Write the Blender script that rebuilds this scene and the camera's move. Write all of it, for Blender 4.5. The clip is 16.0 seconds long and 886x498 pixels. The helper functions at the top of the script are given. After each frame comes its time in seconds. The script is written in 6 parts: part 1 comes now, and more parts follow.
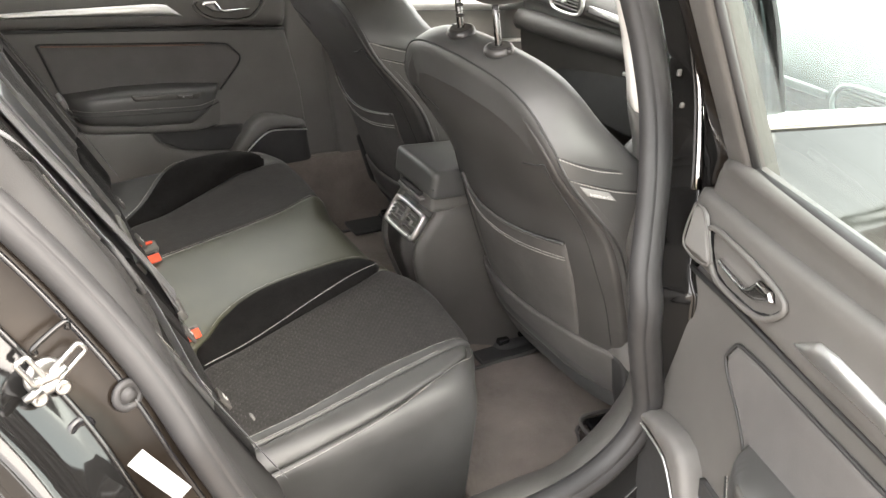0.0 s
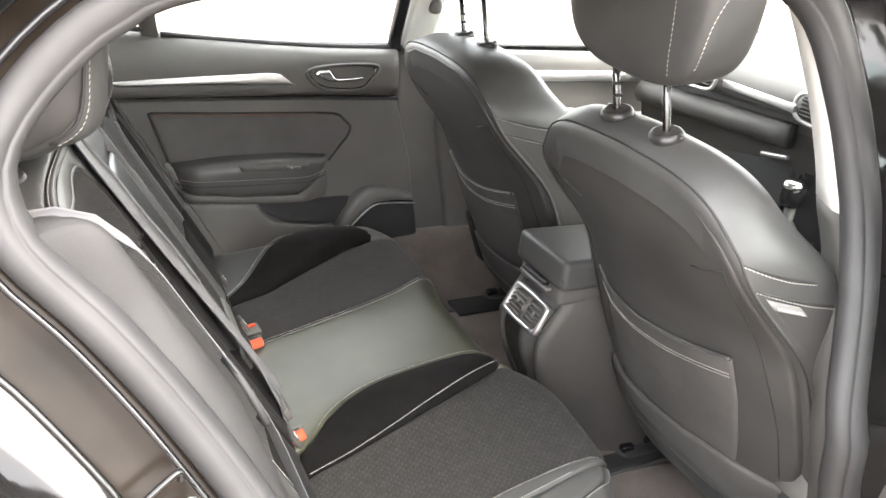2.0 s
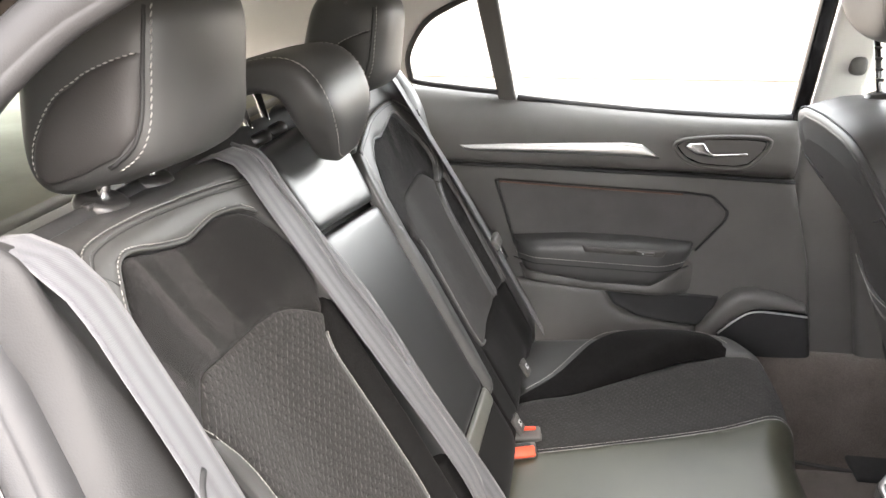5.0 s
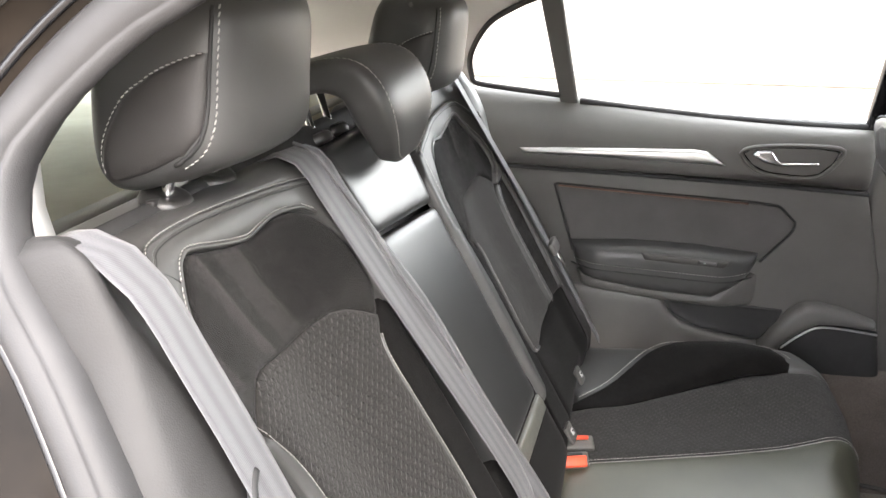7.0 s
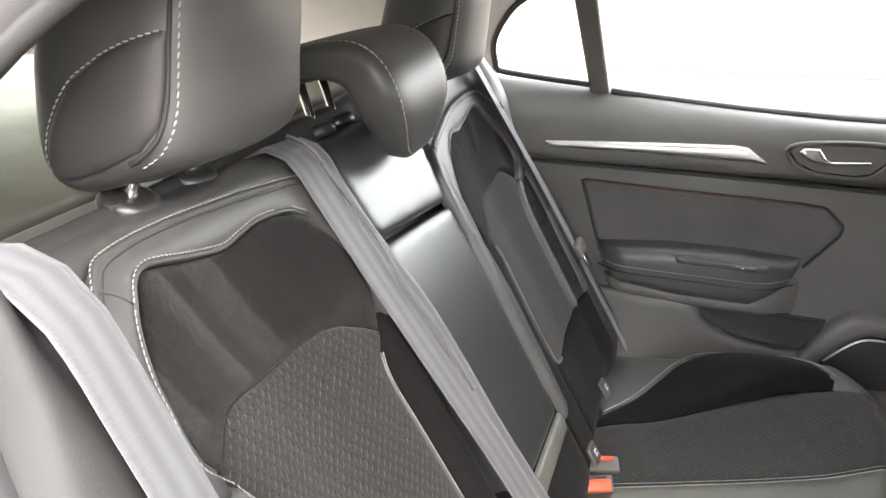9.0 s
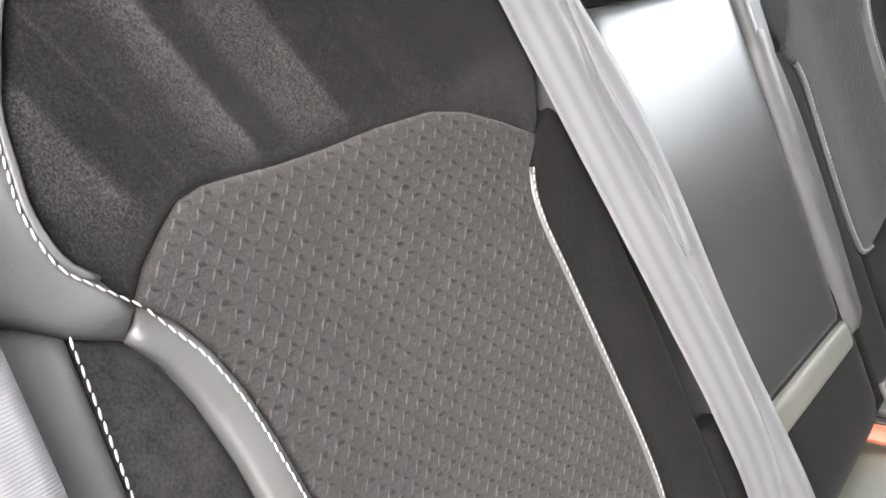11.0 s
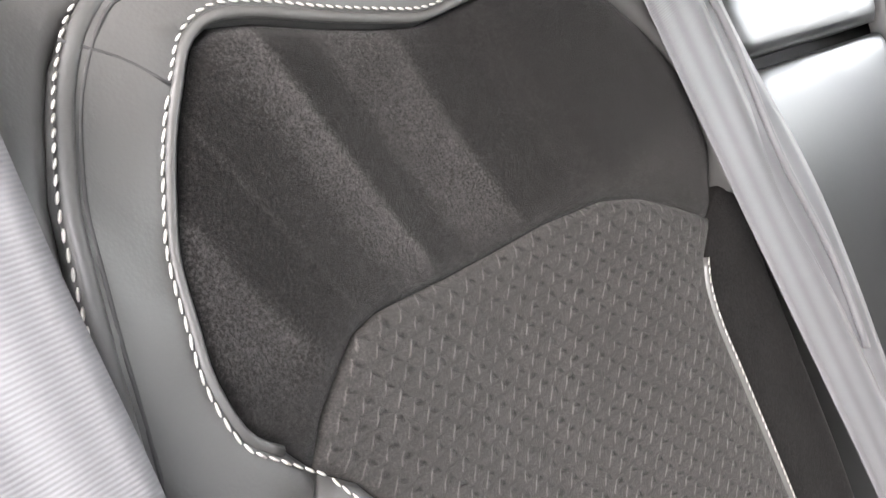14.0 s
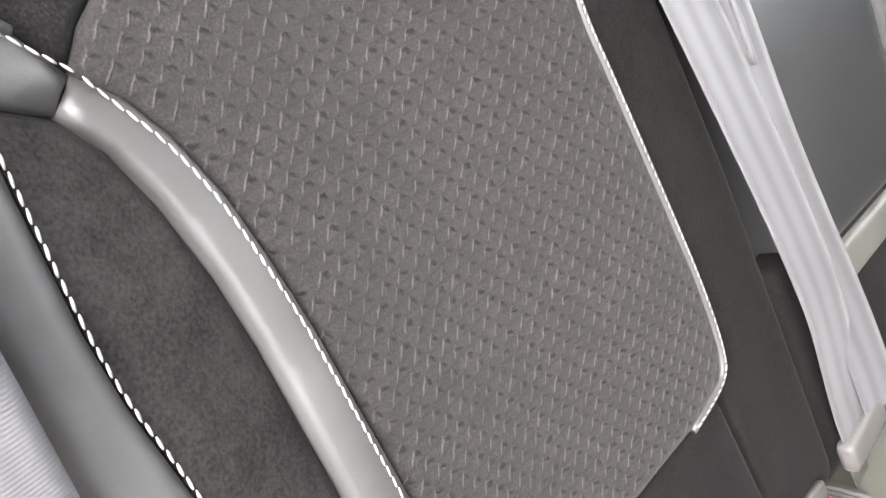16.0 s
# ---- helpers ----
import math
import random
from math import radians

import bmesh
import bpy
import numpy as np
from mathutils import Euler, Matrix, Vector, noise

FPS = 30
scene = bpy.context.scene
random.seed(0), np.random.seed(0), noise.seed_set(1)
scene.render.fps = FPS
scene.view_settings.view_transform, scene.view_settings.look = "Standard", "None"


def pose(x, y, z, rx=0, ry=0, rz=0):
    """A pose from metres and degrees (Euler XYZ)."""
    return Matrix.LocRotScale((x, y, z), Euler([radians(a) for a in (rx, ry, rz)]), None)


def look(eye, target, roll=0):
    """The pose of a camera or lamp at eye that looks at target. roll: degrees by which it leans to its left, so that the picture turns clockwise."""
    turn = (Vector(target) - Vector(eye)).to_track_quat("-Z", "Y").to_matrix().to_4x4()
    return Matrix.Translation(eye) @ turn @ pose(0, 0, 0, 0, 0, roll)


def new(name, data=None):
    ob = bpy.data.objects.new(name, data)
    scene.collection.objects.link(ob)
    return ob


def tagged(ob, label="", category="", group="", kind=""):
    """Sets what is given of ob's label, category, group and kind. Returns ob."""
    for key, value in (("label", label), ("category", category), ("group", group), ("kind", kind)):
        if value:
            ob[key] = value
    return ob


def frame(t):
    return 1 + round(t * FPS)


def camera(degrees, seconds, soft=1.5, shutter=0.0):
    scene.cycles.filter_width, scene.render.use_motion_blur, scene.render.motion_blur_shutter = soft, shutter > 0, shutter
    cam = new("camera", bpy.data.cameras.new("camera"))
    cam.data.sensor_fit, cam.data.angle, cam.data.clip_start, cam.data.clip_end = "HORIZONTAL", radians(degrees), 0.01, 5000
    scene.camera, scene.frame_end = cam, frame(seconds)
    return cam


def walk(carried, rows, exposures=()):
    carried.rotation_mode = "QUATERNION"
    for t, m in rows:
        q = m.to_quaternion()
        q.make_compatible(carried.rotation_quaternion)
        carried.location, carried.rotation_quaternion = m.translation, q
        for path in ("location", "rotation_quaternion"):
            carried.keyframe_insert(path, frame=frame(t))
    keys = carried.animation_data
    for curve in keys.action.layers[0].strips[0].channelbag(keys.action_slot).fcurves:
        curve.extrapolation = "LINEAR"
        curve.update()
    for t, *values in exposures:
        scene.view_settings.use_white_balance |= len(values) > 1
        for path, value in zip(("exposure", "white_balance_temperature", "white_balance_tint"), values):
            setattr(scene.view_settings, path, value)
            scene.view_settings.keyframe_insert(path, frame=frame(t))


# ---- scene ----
# ---- camera ----
cam = camera(58.5, 16.0)
PATH = [
    (0, (-0.28, -1.343, 1.473), (0.701, 0.111, 0.511), 6.1),
    (0.5, (-0.288, -1.235, 1.461), (0.604, 0.292, 0.528), 5.7),
    (1, (-0.282, -1.208, 1.465), (0.579, 0.361, 0.572), 5.9),
    (1.5, (-0.287, -1.192, 1.464), (0.548, 0.419, 0.624), 6.1),
    (2, (-0.282, -1.154, 1.448), (0.554, 0.455, 0.603), 5.3),
    (2.5, (-0.226, -1.092, 1.414), (0.595, 0.532, 0.584), 4.9),
    (3, (-0.11, -1.018, 1.374), (0.387, 0.718, 0.516), 3.7),
    (3.5, (-0.031, -0.985, 1.368), (0.145, 0.801, 0.484), 1.7),
    (4, (0.026, -0.96, 1.366), (0.049, 0.831, 0.477), 1.1),
    (4.5, (0.042, -0.95, 1.355), (-0.151, 0.885, 0.582), -0.4),
    (5, (0.047, -0.945, 1.353), (-0.25, 0.911, 0.669), -0.4),
    (7.5, (0.042, -0.936, 1.357), (-0.415, 0.885, 0.668), 0.0),
    (8, (0.041, -0.933, 1.359), (-0.441, 0.88, 0.666), 0.0),
    (8.5, (0.035, -0.908, 1.357), (-0.457, 0.903, 0.665), -0.1),
    (8.7, (0.032, -0.882, 1.354), (-0.431, 0.935, 0.66), 0.3),
    (11, (0.043, -0.576, 1.185), (-1.073, 0.731, 0.162), -1.9),
    (11.5, (0.003, -0.575, 1.202), (-1.146, 0.711, 0.189), -2.3),
    (12, (-0.049, -0.579, 1.215), (-1.201, 0.688, 0.183), -1.5),
    (12.5, (-0.061, -0.564, 1.218), (-1.239, 0.684, 0.192), -1.2),
    (13, (-0.062, -0.56, 1.22), (-1.253, 0.679, 0.197), -1.7),
    (13.5, (-0.065, -0.559, 1.221), (-1.238, 0.691, 0.191), -1.7),
    (14, (-0.052, -0.565, 1.206), (-1.24, 0.682, 0.188), -2.7),
    (14.5, (-0.033, -0.565, 1.182), (-1.181, 0.711, 0.154), -2.4),
    (15, (-0.006, -0.566, 1.157), (-1.106, 0.66, 0.021), -3.0),
    (15.5, (0.013, -0.562, 1.141), (-1.09, 0.63, -0.026), -4.5),
    (16, (0.02, -0.551, 1.111), (-1.055, 0.596, -0.125), -4.8),
]
EXPOSURES = [(0.0, 3.15, 7060, 12), (0.5, 3.64, 6960, 11), (1.5, 3.66, 6810, 12), (2.5, 3.38, 6660, 12), (3.5, 3.91, 6960, 14), (5.0, 3.57, 6710, 14), (8.5, 3.5, 6610, 13), (11.0, 4.23, 6480, 15), (12.0, 4.23, 6400, 15), (12.5, 3.7, 6480, 15), (14.0, 3.88, 6480, 15), (14.5, 4.04, 6480, 15), (15.0, 4.26, 6460, 15), (16.0, 4.26, 6440, 15)]
walk(cam, [(t, look(eye, target, roll)) for t, eye, target, roll in PATH], exposures=EXPOSURES)

# ---- world, sun, exposure ----
world = bpy.data.worlds.new("sky")
scene.world = world
world.use_nodes = True
wn = world.node_tree
sky = wn.nodes.new("ShaderNodeTexSky")
sky.sky_type = "NISHITA"
sky.sun_disc = False
sky.sun_elevation, sky.sun_rotation = radians(43), radians(150)
sky.air_density, sky.dust_density, sky.ozone_density = 1.0, 4.0, 1.0
soften = wn.nodes.new("ShaderNodeMixRGB")
soften.inputs[0].default_value = 0.75
soften.inputs[2].default_value = (9.0, 9.0, 9.1, 1)
wn.links.new(sky.outputs[0], soften.inputs[1])
wn.links.new(soften.outputs[0], wn.nodes["Background"].inputs[0])
wn.nodes["Background"].inputs[1].default_value = 0.15

sun_data = bpy.data.lights.new("sun", "SUN")
sun_data.energy, sun_data.angle, sun_data.color = 0.55, radians(50), (1.0, 0.97, 0.92)
sun = new("sun", sun_data)
sun.matrix_world = look((0, 0, 0), (-0.365, 0.633, -0.682))


# ---- materials ----
def mat_base(name, color, rough=0.5, metal=0.0, spec=0.5, coat=0.0, sheen=0.0):
    m = bpy.data.materials.new(name)
    m.use_nodes = True
    b = m.node_tree.nodes["Principled BSDF"]
    b.inputs["Base Color"].default_value = (*color, 1)
    b.inputs["Roughness"].default_value = rough
    b.inputs["Metallic"].default_value = metal
    b.inputs["Specular IOR Level"].default_value = spec
    b.inputs["Coat Weight"].default_value = coat
    b.inputs["Sheen Weight"].default_value = sheen
    b.inputs["Sheen Roughness"].default_value = 0.4
    return m, m.node_tree, b


def add(nt, kind, **values):
    n = nt.nodes.new(kind)
    for key, value in values.items():
        n.inputs[key].default_value = value
    return n


def math_node(nt, op, a, b=None, c=None):
    n = nt.nodes.new("ShaderNodeMath")
    n.operation = op
    for k, v in enumerate((a, b, c)):
        if v is None:
            continue
        if isinstance(v, (int, float)):
            n.inputs[k].default_value = v
        else:
            nt.links.new(v, n.inputs[k])
    return n.outputs[0]


def coords(nt, which="Object"):
    return nt.nodes.new("ShaderNodeTexCoord").outputs[which]


def noise_tex(nt, vec, scale, detail=3.0, rough=0.55):
    n = add(nt, "ShaderNodeTexNoise", Scale=scale, Detail=detail, Roughness=rough)
    nt.links.new(vec, n.inputs["Vector"])
    return n.outputs["Fac"]


def ramp(nt, fac, stops):
    r = nt.nodes.new("ShaderNodeValToRGB")
    els = r.color_ramp.elements
    els.remove(els[1])
    els[0].position, els[0].color = stops[0][0], (*stops[0][1], 1)
    for p, c in stops[1:]:
        els.new(p).color = (*c, 1)
    nt.links.new(fac, r.inputs[0])
    return r.outputs[0]


def bump(nt, b, height, strength, dist, after=None):
    n = add(nt, "ShaderNodeBump", Strength=strength, Distance=dist)
    nt.links.new(height, n.inputs["Height"])
    if after is not None:
        nt.links.new(after, n.inputs["Normal"])
    nt.links.new(n.outputs[0], b.inputs["Normal"])
    return n.outputs[0]


def varied(name, color, rough, grain=900, grain_strength=0.25, blotch=6, spread=0.25, metal=0.0, spec=0.5, coat=0.0, sheen=0.0, rough_spread=0.12):
    """A surface with a fine grain in relief and slow stains in colour and gloss."""
    m, nt, b = mat_base(name, color, rough, metal, spec, coat, sheen)
    v = coords(nt)
    slow = noise_tex(nt, v, blotch, 4)
    lo = tuple(c * (1 - spread) for c in color)
    hi = tuple(min(1, c * (1 + spread)) for c in color)
    nt.links.new(ramp(nt, slow, [(0.3, lo), (0.7, hi)]), b.inputs["Base Color"])
    mid = noise_tex(nt, v, blotch * 9, 3)
    nt.links.new(math_node(nt, "MULTIPLY_ADD", mid, rough_spread, rough - rough_spread / 2), b.inputs["Roughness"])
    fine = noise_tex(nt, v, grain, 2)
    bump(nt, b, fine, grain_strength, 0.0008)
    return m


def leather_mat(name, color, rough, spec=0.48, relief=1.0):
    m, nt, b = mat_base(name, color, rough, spec=spec)
    v = coords(nt)
    cell = add(nt, "ShaderNodeTexVoronoi", Scale=720)
    nt.links.new(v, cell.inputs["Vector"])
    crease = noise_tex(nt, v, 28, 5, 0.6)
    slow = noise_tex(nt, v, 7, 3)
    nt.links.new(ramp(nt, slow, [(0.3, tuple(c * 0.8 for c in color)), (0.7, tuple(c * 1.25 for c in color))]), b.inputs["Base Color"])
    nt.links.new(math_node(nt, "MULTIPLY_ADD", crease, 0.06, rough - 0.03), b.inputs["Roughness"])
    first = bump(nt, b, crease, 0.035 * relief, 0.004)
    bump(nt, b, cell.outputs["Distance"], 0.16 * relief, 0.0006, first)
    return m


def suede_mat():
    """Brushed suede with pressed nap bands that run aslant over the shoulder of the backrest."""
    m, nt, b = mat_base("suede", (0.03, 0.028, 0.028), 0.95, spec=0.10, sheen=0.06)
    uv = nt.nodes.new("ShaderNodeTexCoord").outputs["UV"]
    sep = nt.nodes.new("ShaderNodeSeparateXYZ")
    nt.links.new(uv, sep.inputs[0])
    obj = coords(nt)
    wob = noise_tex(nt, obj, 22, 4)
    side = math_node(nt, "MULTIPLY", math_node(nt, "ABSOLUTE", sep.outputs[0]), -1.0)
    across = math_node(nt, "MULTIPLY_ADD", sep.outputs[1], 0.37, side)
    across = math_node(nt, "MULTIPLY_ADD", wob, 0.006, across)
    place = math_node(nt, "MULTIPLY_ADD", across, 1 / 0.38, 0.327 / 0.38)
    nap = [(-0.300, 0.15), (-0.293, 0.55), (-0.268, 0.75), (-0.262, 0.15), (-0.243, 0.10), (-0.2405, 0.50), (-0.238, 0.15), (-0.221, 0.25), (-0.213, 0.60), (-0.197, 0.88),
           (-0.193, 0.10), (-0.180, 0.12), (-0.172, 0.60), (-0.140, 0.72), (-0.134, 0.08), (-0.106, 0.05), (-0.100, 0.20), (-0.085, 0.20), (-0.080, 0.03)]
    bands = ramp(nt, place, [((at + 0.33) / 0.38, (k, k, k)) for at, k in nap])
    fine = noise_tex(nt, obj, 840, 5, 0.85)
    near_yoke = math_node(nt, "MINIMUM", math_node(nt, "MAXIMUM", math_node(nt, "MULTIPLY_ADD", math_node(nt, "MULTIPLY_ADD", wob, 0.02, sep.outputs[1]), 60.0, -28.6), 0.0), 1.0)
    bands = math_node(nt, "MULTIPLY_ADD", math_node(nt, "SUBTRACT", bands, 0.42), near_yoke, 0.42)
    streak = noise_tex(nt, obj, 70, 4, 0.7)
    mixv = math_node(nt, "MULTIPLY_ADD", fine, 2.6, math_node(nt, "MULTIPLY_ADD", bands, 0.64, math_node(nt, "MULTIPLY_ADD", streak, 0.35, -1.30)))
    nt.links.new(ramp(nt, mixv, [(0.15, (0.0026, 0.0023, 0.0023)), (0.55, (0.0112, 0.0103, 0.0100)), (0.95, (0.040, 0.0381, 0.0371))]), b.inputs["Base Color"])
    bump(nt, b, fine, 0.7, 0.0012)
    return m


def plain_suede_mat(name, shade, nap):
    m, nt, b = mat_base(name, (0.018, 0.017, 0.017), 0.97, spec=0.08, sheen=0.03)
    obj = coords(nt)
    fine = noise_tex(nt, obj, 620, 3, 0.7)
    slow = noise_tex(nt, obj, 34, 5, 0.7)
    nt.links.new(ramp(nt, math_node(nt, "MULTIPLY_ADD", fine, 0.9, math_node(nt, "MULTIPLY_ADD", slow, nap, 0.025 - nap * 0.5)), [(0.2, tuple(c * shade for c in (0.0026, 0.0025, 0.0025))), (0.75, tuple(c * shade for c in (0.0165, 0.0155, 0.0152)))]), b.inputs["Base Color"])
    bump(nt, b, fine, 0.4, 0.001)
    return m


def weave_mat(name, contrast, dark):
    """Jacquard seat cloth: staggered little slanted ribs over padded rows."""
    m, nt, b = mat_base(name, (0.07, 0.066, 0.064), 0.92, spec=0.15, sheen=0.06)
    uv = nt.nodes.new("ShaderNodeTexCoord").outputs["UV"]
    sep = nt.nodes.new("ShaderNodeSeparateXYZ")
    nt.links.new(uv, sep.inputs[0])
    obj = coords(nt)
    wob = noise_tex(nt, obj, 150, 3)
    fine = noise_tex(nt, obj, 1000, 4, 0.8)
    patchy = noise_tex(nt, obj, 60, 4, 0.7)
    u = math_node(nt, "MULTIPLY_ADD", wob, 0.55, math_node(nt, "MULTIPLY", sep.outputs[0], 1 / 0.0118))
    v = math_node(nt, "MULTIPLY_ADD", wob, 0.55, math_node(nt, "MULTIPLY", sep.outputs[1], 1 / 0.0064))
    row = math_node(nt, "FLOOR", v)
    u2 = math_node(nt, "MULTIPLY_ADD", row, 0.37, u)
    fu = math_node(nt, "SUBTRACT", math_node(nt, "FRACT", u2), 0.5)
    fv = math_node(nt, "SUBTRACT", math_node(nt, "FRACT", v), 0.5)
    lean = math_node(nt, "MULTIPLY_ADD", fv, -0.42, fu)
    cross = math_node(nt, "MULTIPLY_ADD", fv, 0.40, fu)
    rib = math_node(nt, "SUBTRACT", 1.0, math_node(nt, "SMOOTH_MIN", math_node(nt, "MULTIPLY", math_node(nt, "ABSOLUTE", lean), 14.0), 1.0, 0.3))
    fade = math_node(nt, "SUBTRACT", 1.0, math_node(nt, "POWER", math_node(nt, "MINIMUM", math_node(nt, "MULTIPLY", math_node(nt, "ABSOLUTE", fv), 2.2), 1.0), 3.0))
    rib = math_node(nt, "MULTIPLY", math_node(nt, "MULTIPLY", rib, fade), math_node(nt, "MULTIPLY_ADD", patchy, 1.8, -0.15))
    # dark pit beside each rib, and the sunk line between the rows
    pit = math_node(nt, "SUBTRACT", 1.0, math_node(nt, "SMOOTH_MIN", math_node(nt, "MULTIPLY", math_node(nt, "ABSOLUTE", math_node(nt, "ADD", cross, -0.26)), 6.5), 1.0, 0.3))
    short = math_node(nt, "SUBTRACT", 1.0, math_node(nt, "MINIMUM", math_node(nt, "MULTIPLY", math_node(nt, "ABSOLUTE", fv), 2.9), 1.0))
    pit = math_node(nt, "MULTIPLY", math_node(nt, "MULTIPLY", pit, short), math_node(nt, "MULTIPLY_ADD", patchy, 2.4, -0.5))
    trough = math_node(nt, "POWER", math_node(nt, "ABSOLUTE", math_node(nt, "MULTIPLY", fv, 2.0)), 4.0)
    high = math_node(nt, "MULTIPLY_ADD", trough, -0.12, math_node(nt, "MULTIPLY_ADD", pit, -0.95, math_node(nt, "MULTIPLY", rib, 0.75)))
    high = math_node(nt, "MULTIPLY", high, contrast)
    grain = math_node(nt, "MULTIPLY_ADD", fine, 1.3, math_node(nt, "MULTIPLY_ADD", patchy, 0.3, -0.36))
    # the relief's light ribs and shaded pits go into the colour as well
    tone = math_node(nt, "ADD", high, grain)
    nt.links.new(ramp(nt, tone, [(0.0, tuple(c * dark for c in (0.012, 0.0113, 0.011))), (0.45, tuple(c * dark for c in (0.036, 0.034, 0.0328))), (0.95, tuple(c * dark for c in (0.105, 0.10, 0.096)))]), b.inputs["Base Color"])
    bump(nt, b, math_node(nt, "MULTIPLY_ADD", fine, 0.45, high), 0.7, 0.0016)
    return m


def webbing_mat():
    m, nt, b = mat_base("webbing", (0.13, 0.13, 0.135), 0.5, spec=0.25, sheen=0.12)
    uv = nt.nodes.new("ShaderNodeTexCoord").outputs["UV"]
    sep = nt.nodes.new("ShaderNodeSeparateXYZ")
    nt.links.new(uv, sep.inputs[0])
    rows = math_node(nt, "SINE", math_node(nt, "MULTIPLY", sep.outputs[1], 5000.0))
    cols = math_node(nt, "SINE", math_node(nt, "MULTIPLY", sep.outputs[0], 620.0))
    wide = math_node(nt, "SINE", math_node(nt, "MULTIPLY", sep.outputs[0], 350.0))
    shade = math_node(nt, "MULTIPLY_ADD", rows, 0.22, math_node(nt, "MULTIPLY_ADD", wide, 0.35, math_node(nt, "MULTIPLY_ADD", noise_tex(nt, coords(nt), 900, 3), 0.5, 0.25)))
    nt.links.new(ramp(nt, shade, [(0.0, (0.074, 0.074, 0.078)), (1.0, (0.122, 0.122, 0.127))]), b.inputs["Base Color"])
    both = math_node(nt, "MULTIPLY_ADD", cols, 0.6, rows)
    bump(nt, b, both, 0.16, 0.0005)
    return m


def carpet_mat(name, shade):
    m, nt, b = mat_base(name, (0.03, 0.029, 0.028), 0.98, spec=0.1, sheen=0.2)
    obj = coords(nt)
    fine = noise_tex(nt, obj, 420, 4, 0.75)
    slow = noise_tex(nt, obj, 9, 4)
    nt.links.new(ramp(nt, math_node(nt, "MULTIPLY_ADD", fine, 0.6, math_node(nt, "MULTIPLY", slow, 0.4)), [(0.3, tuple(c * shade for c in (0.036, 0.0308, 0.0272))), (0.75, tuple(c * shade for c in (0.121, 0.105, 0.093)))]), b.inputs["Base Color"])
    bump(nt, b, fine, 0.8, 0.003)
    return m


def glass_mat(name, tint):
    m, nt, b = mat_base(name, tint, 0.0)
    clear = nt.nodes.new("ShaderNodeBsdfTransparent")
    clear.inputs[0].default_value = (*tint, 1)
    gloss = nt.nodes.new("ShaderNodeBsdfGlossy")
    gloss.inputs["Roughness"].default_value = 0.02
    fres = nt.nodes.new("ShaderNodeFresnel")
    mix = nt.nodes.new("ShaderNodeMixShader")
    nt.links.new(fres.outputs[0], mix.inputs[0])
    nt.links.new(clear.outputs[0], mix.inputs[1])
    nt.links.new(gloss.outputs[0], mix.inputs[2])
    nt.links.new(mix.outputs[0], nt.nodes["Material Output"].inputs[0])
    return m


LEATHER = leather_mat("leather_black", (0.050, 0.0498, 0.0485), 0.43, 0.46, 0.55)
LEATHER_SMOOTH = leather_mat("leather_smooth", (0.026, 0.0268, 0.0268), 0.31, 0.48, 0.2)
LEATHER_OLIVE = leather_mat("leather_olive_black", (0.048, 0.0485, 0.034), 0.40)
SLEEVE = varied("sleeve_plastic", (0.030, 0.029, 0.028), 0.34, 900, 0.1, 8, 0.15)
VINYL = leather_mat("vinyl_dark", (0.030, 0.028, 0.027), 0.50)
VINYL_GREY = leather_mat("vinyl_grey", (0.028, 0.0274, 0.0270), 0.58, 0.26)
BACKING = leather_mat("seat_back_vinyl", (0.046, 0.0445, 0.043), 0.44, 0.46, 0.7)
SUEDE = suede_mat()
SUEDE_PLAIN = plain_suede_mat("suede_plain", 0.75, 0.45)
SUEDE_WING = plain_suede_mat("suede_brushed", 1.6, 1.0)
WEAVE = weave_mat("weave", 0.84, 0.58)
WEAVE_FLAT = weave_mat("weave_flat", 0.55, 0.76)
WEBBING = webbing_mat()
CARPET = carpet_mat("carpet", 1.5)
MAT_CARPET = carpet_mat("mat_carpet", 2.3)
THREAD = varied("thread", (0.34, 0.33, 0.31), 0.6, 2500, 0.3, 30, 0.15)
THREAD_DARK = varied("thread_dark", (0.07, 0.07, 0.07), 0.6, 2500, 0.3, 30, 0.15)
PLASTIC = varied("soft_plastic", (0.088, 0.085, 0.080), 0.52, 1300, 0.35, 5, 0.15)
PLASTIC_HARD = varied("hard_plastic", (0.103, 0.100, 0.095), 0.5, 1100, 0.4, 5, 0.15)
DOOR_CLOTH = varied("door_cloth", (0.072, 0.069, 0.067), 0.8, 800, 0.4, 6, 0.2, sheen=0.1)
SEAT_FOAM = varied("seat_backing", (0.062, 0.059, 0.056), 0.75, 700, 0.35, 8, 0.2)
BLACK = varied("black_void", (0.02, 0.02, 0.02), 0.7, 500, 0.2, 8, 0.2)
GLOSS_BLACK = varied("gloss_black", (0.01, 0.01, 0.011), 0.12, 300, 0.02, 4, 0.2)
PAINT = varied("black_paint", (0.008, 0.0078, 0.0076), 0.07, 500, 0.015, 3, 0.3, spec=0.48, rough_spread=0.04)
# mirror-like metal, only for the reflection streak on the centre pillar's painted edge
STREAK_METAL = varied("streak_metal", (0.42, 0.41, 0.40), 0.10, 500, 0.01, 3, 0.3, metal=1.0)
# on the jamb, the brown of the mirrored ground is put into the base colour
JAMB = varied("brown_tinted_paint", (0.0115, 0.0090, 0.0070), 0.18, 500, 0.03, 9, 0.60, spec=0.08, rough_spread=0.10)
RUBBER = varied("rubber_seal", (0.030, 0.0296, 0.030), 0.55, 900, 0.2, 10, 0.2, spec=0.36)
CHROME = varied("chrome", (0.78, 0.78, 0.78), 0.12, 600, 0.03, 12, 0.05, metal=1.0, rough_spread=0.08)
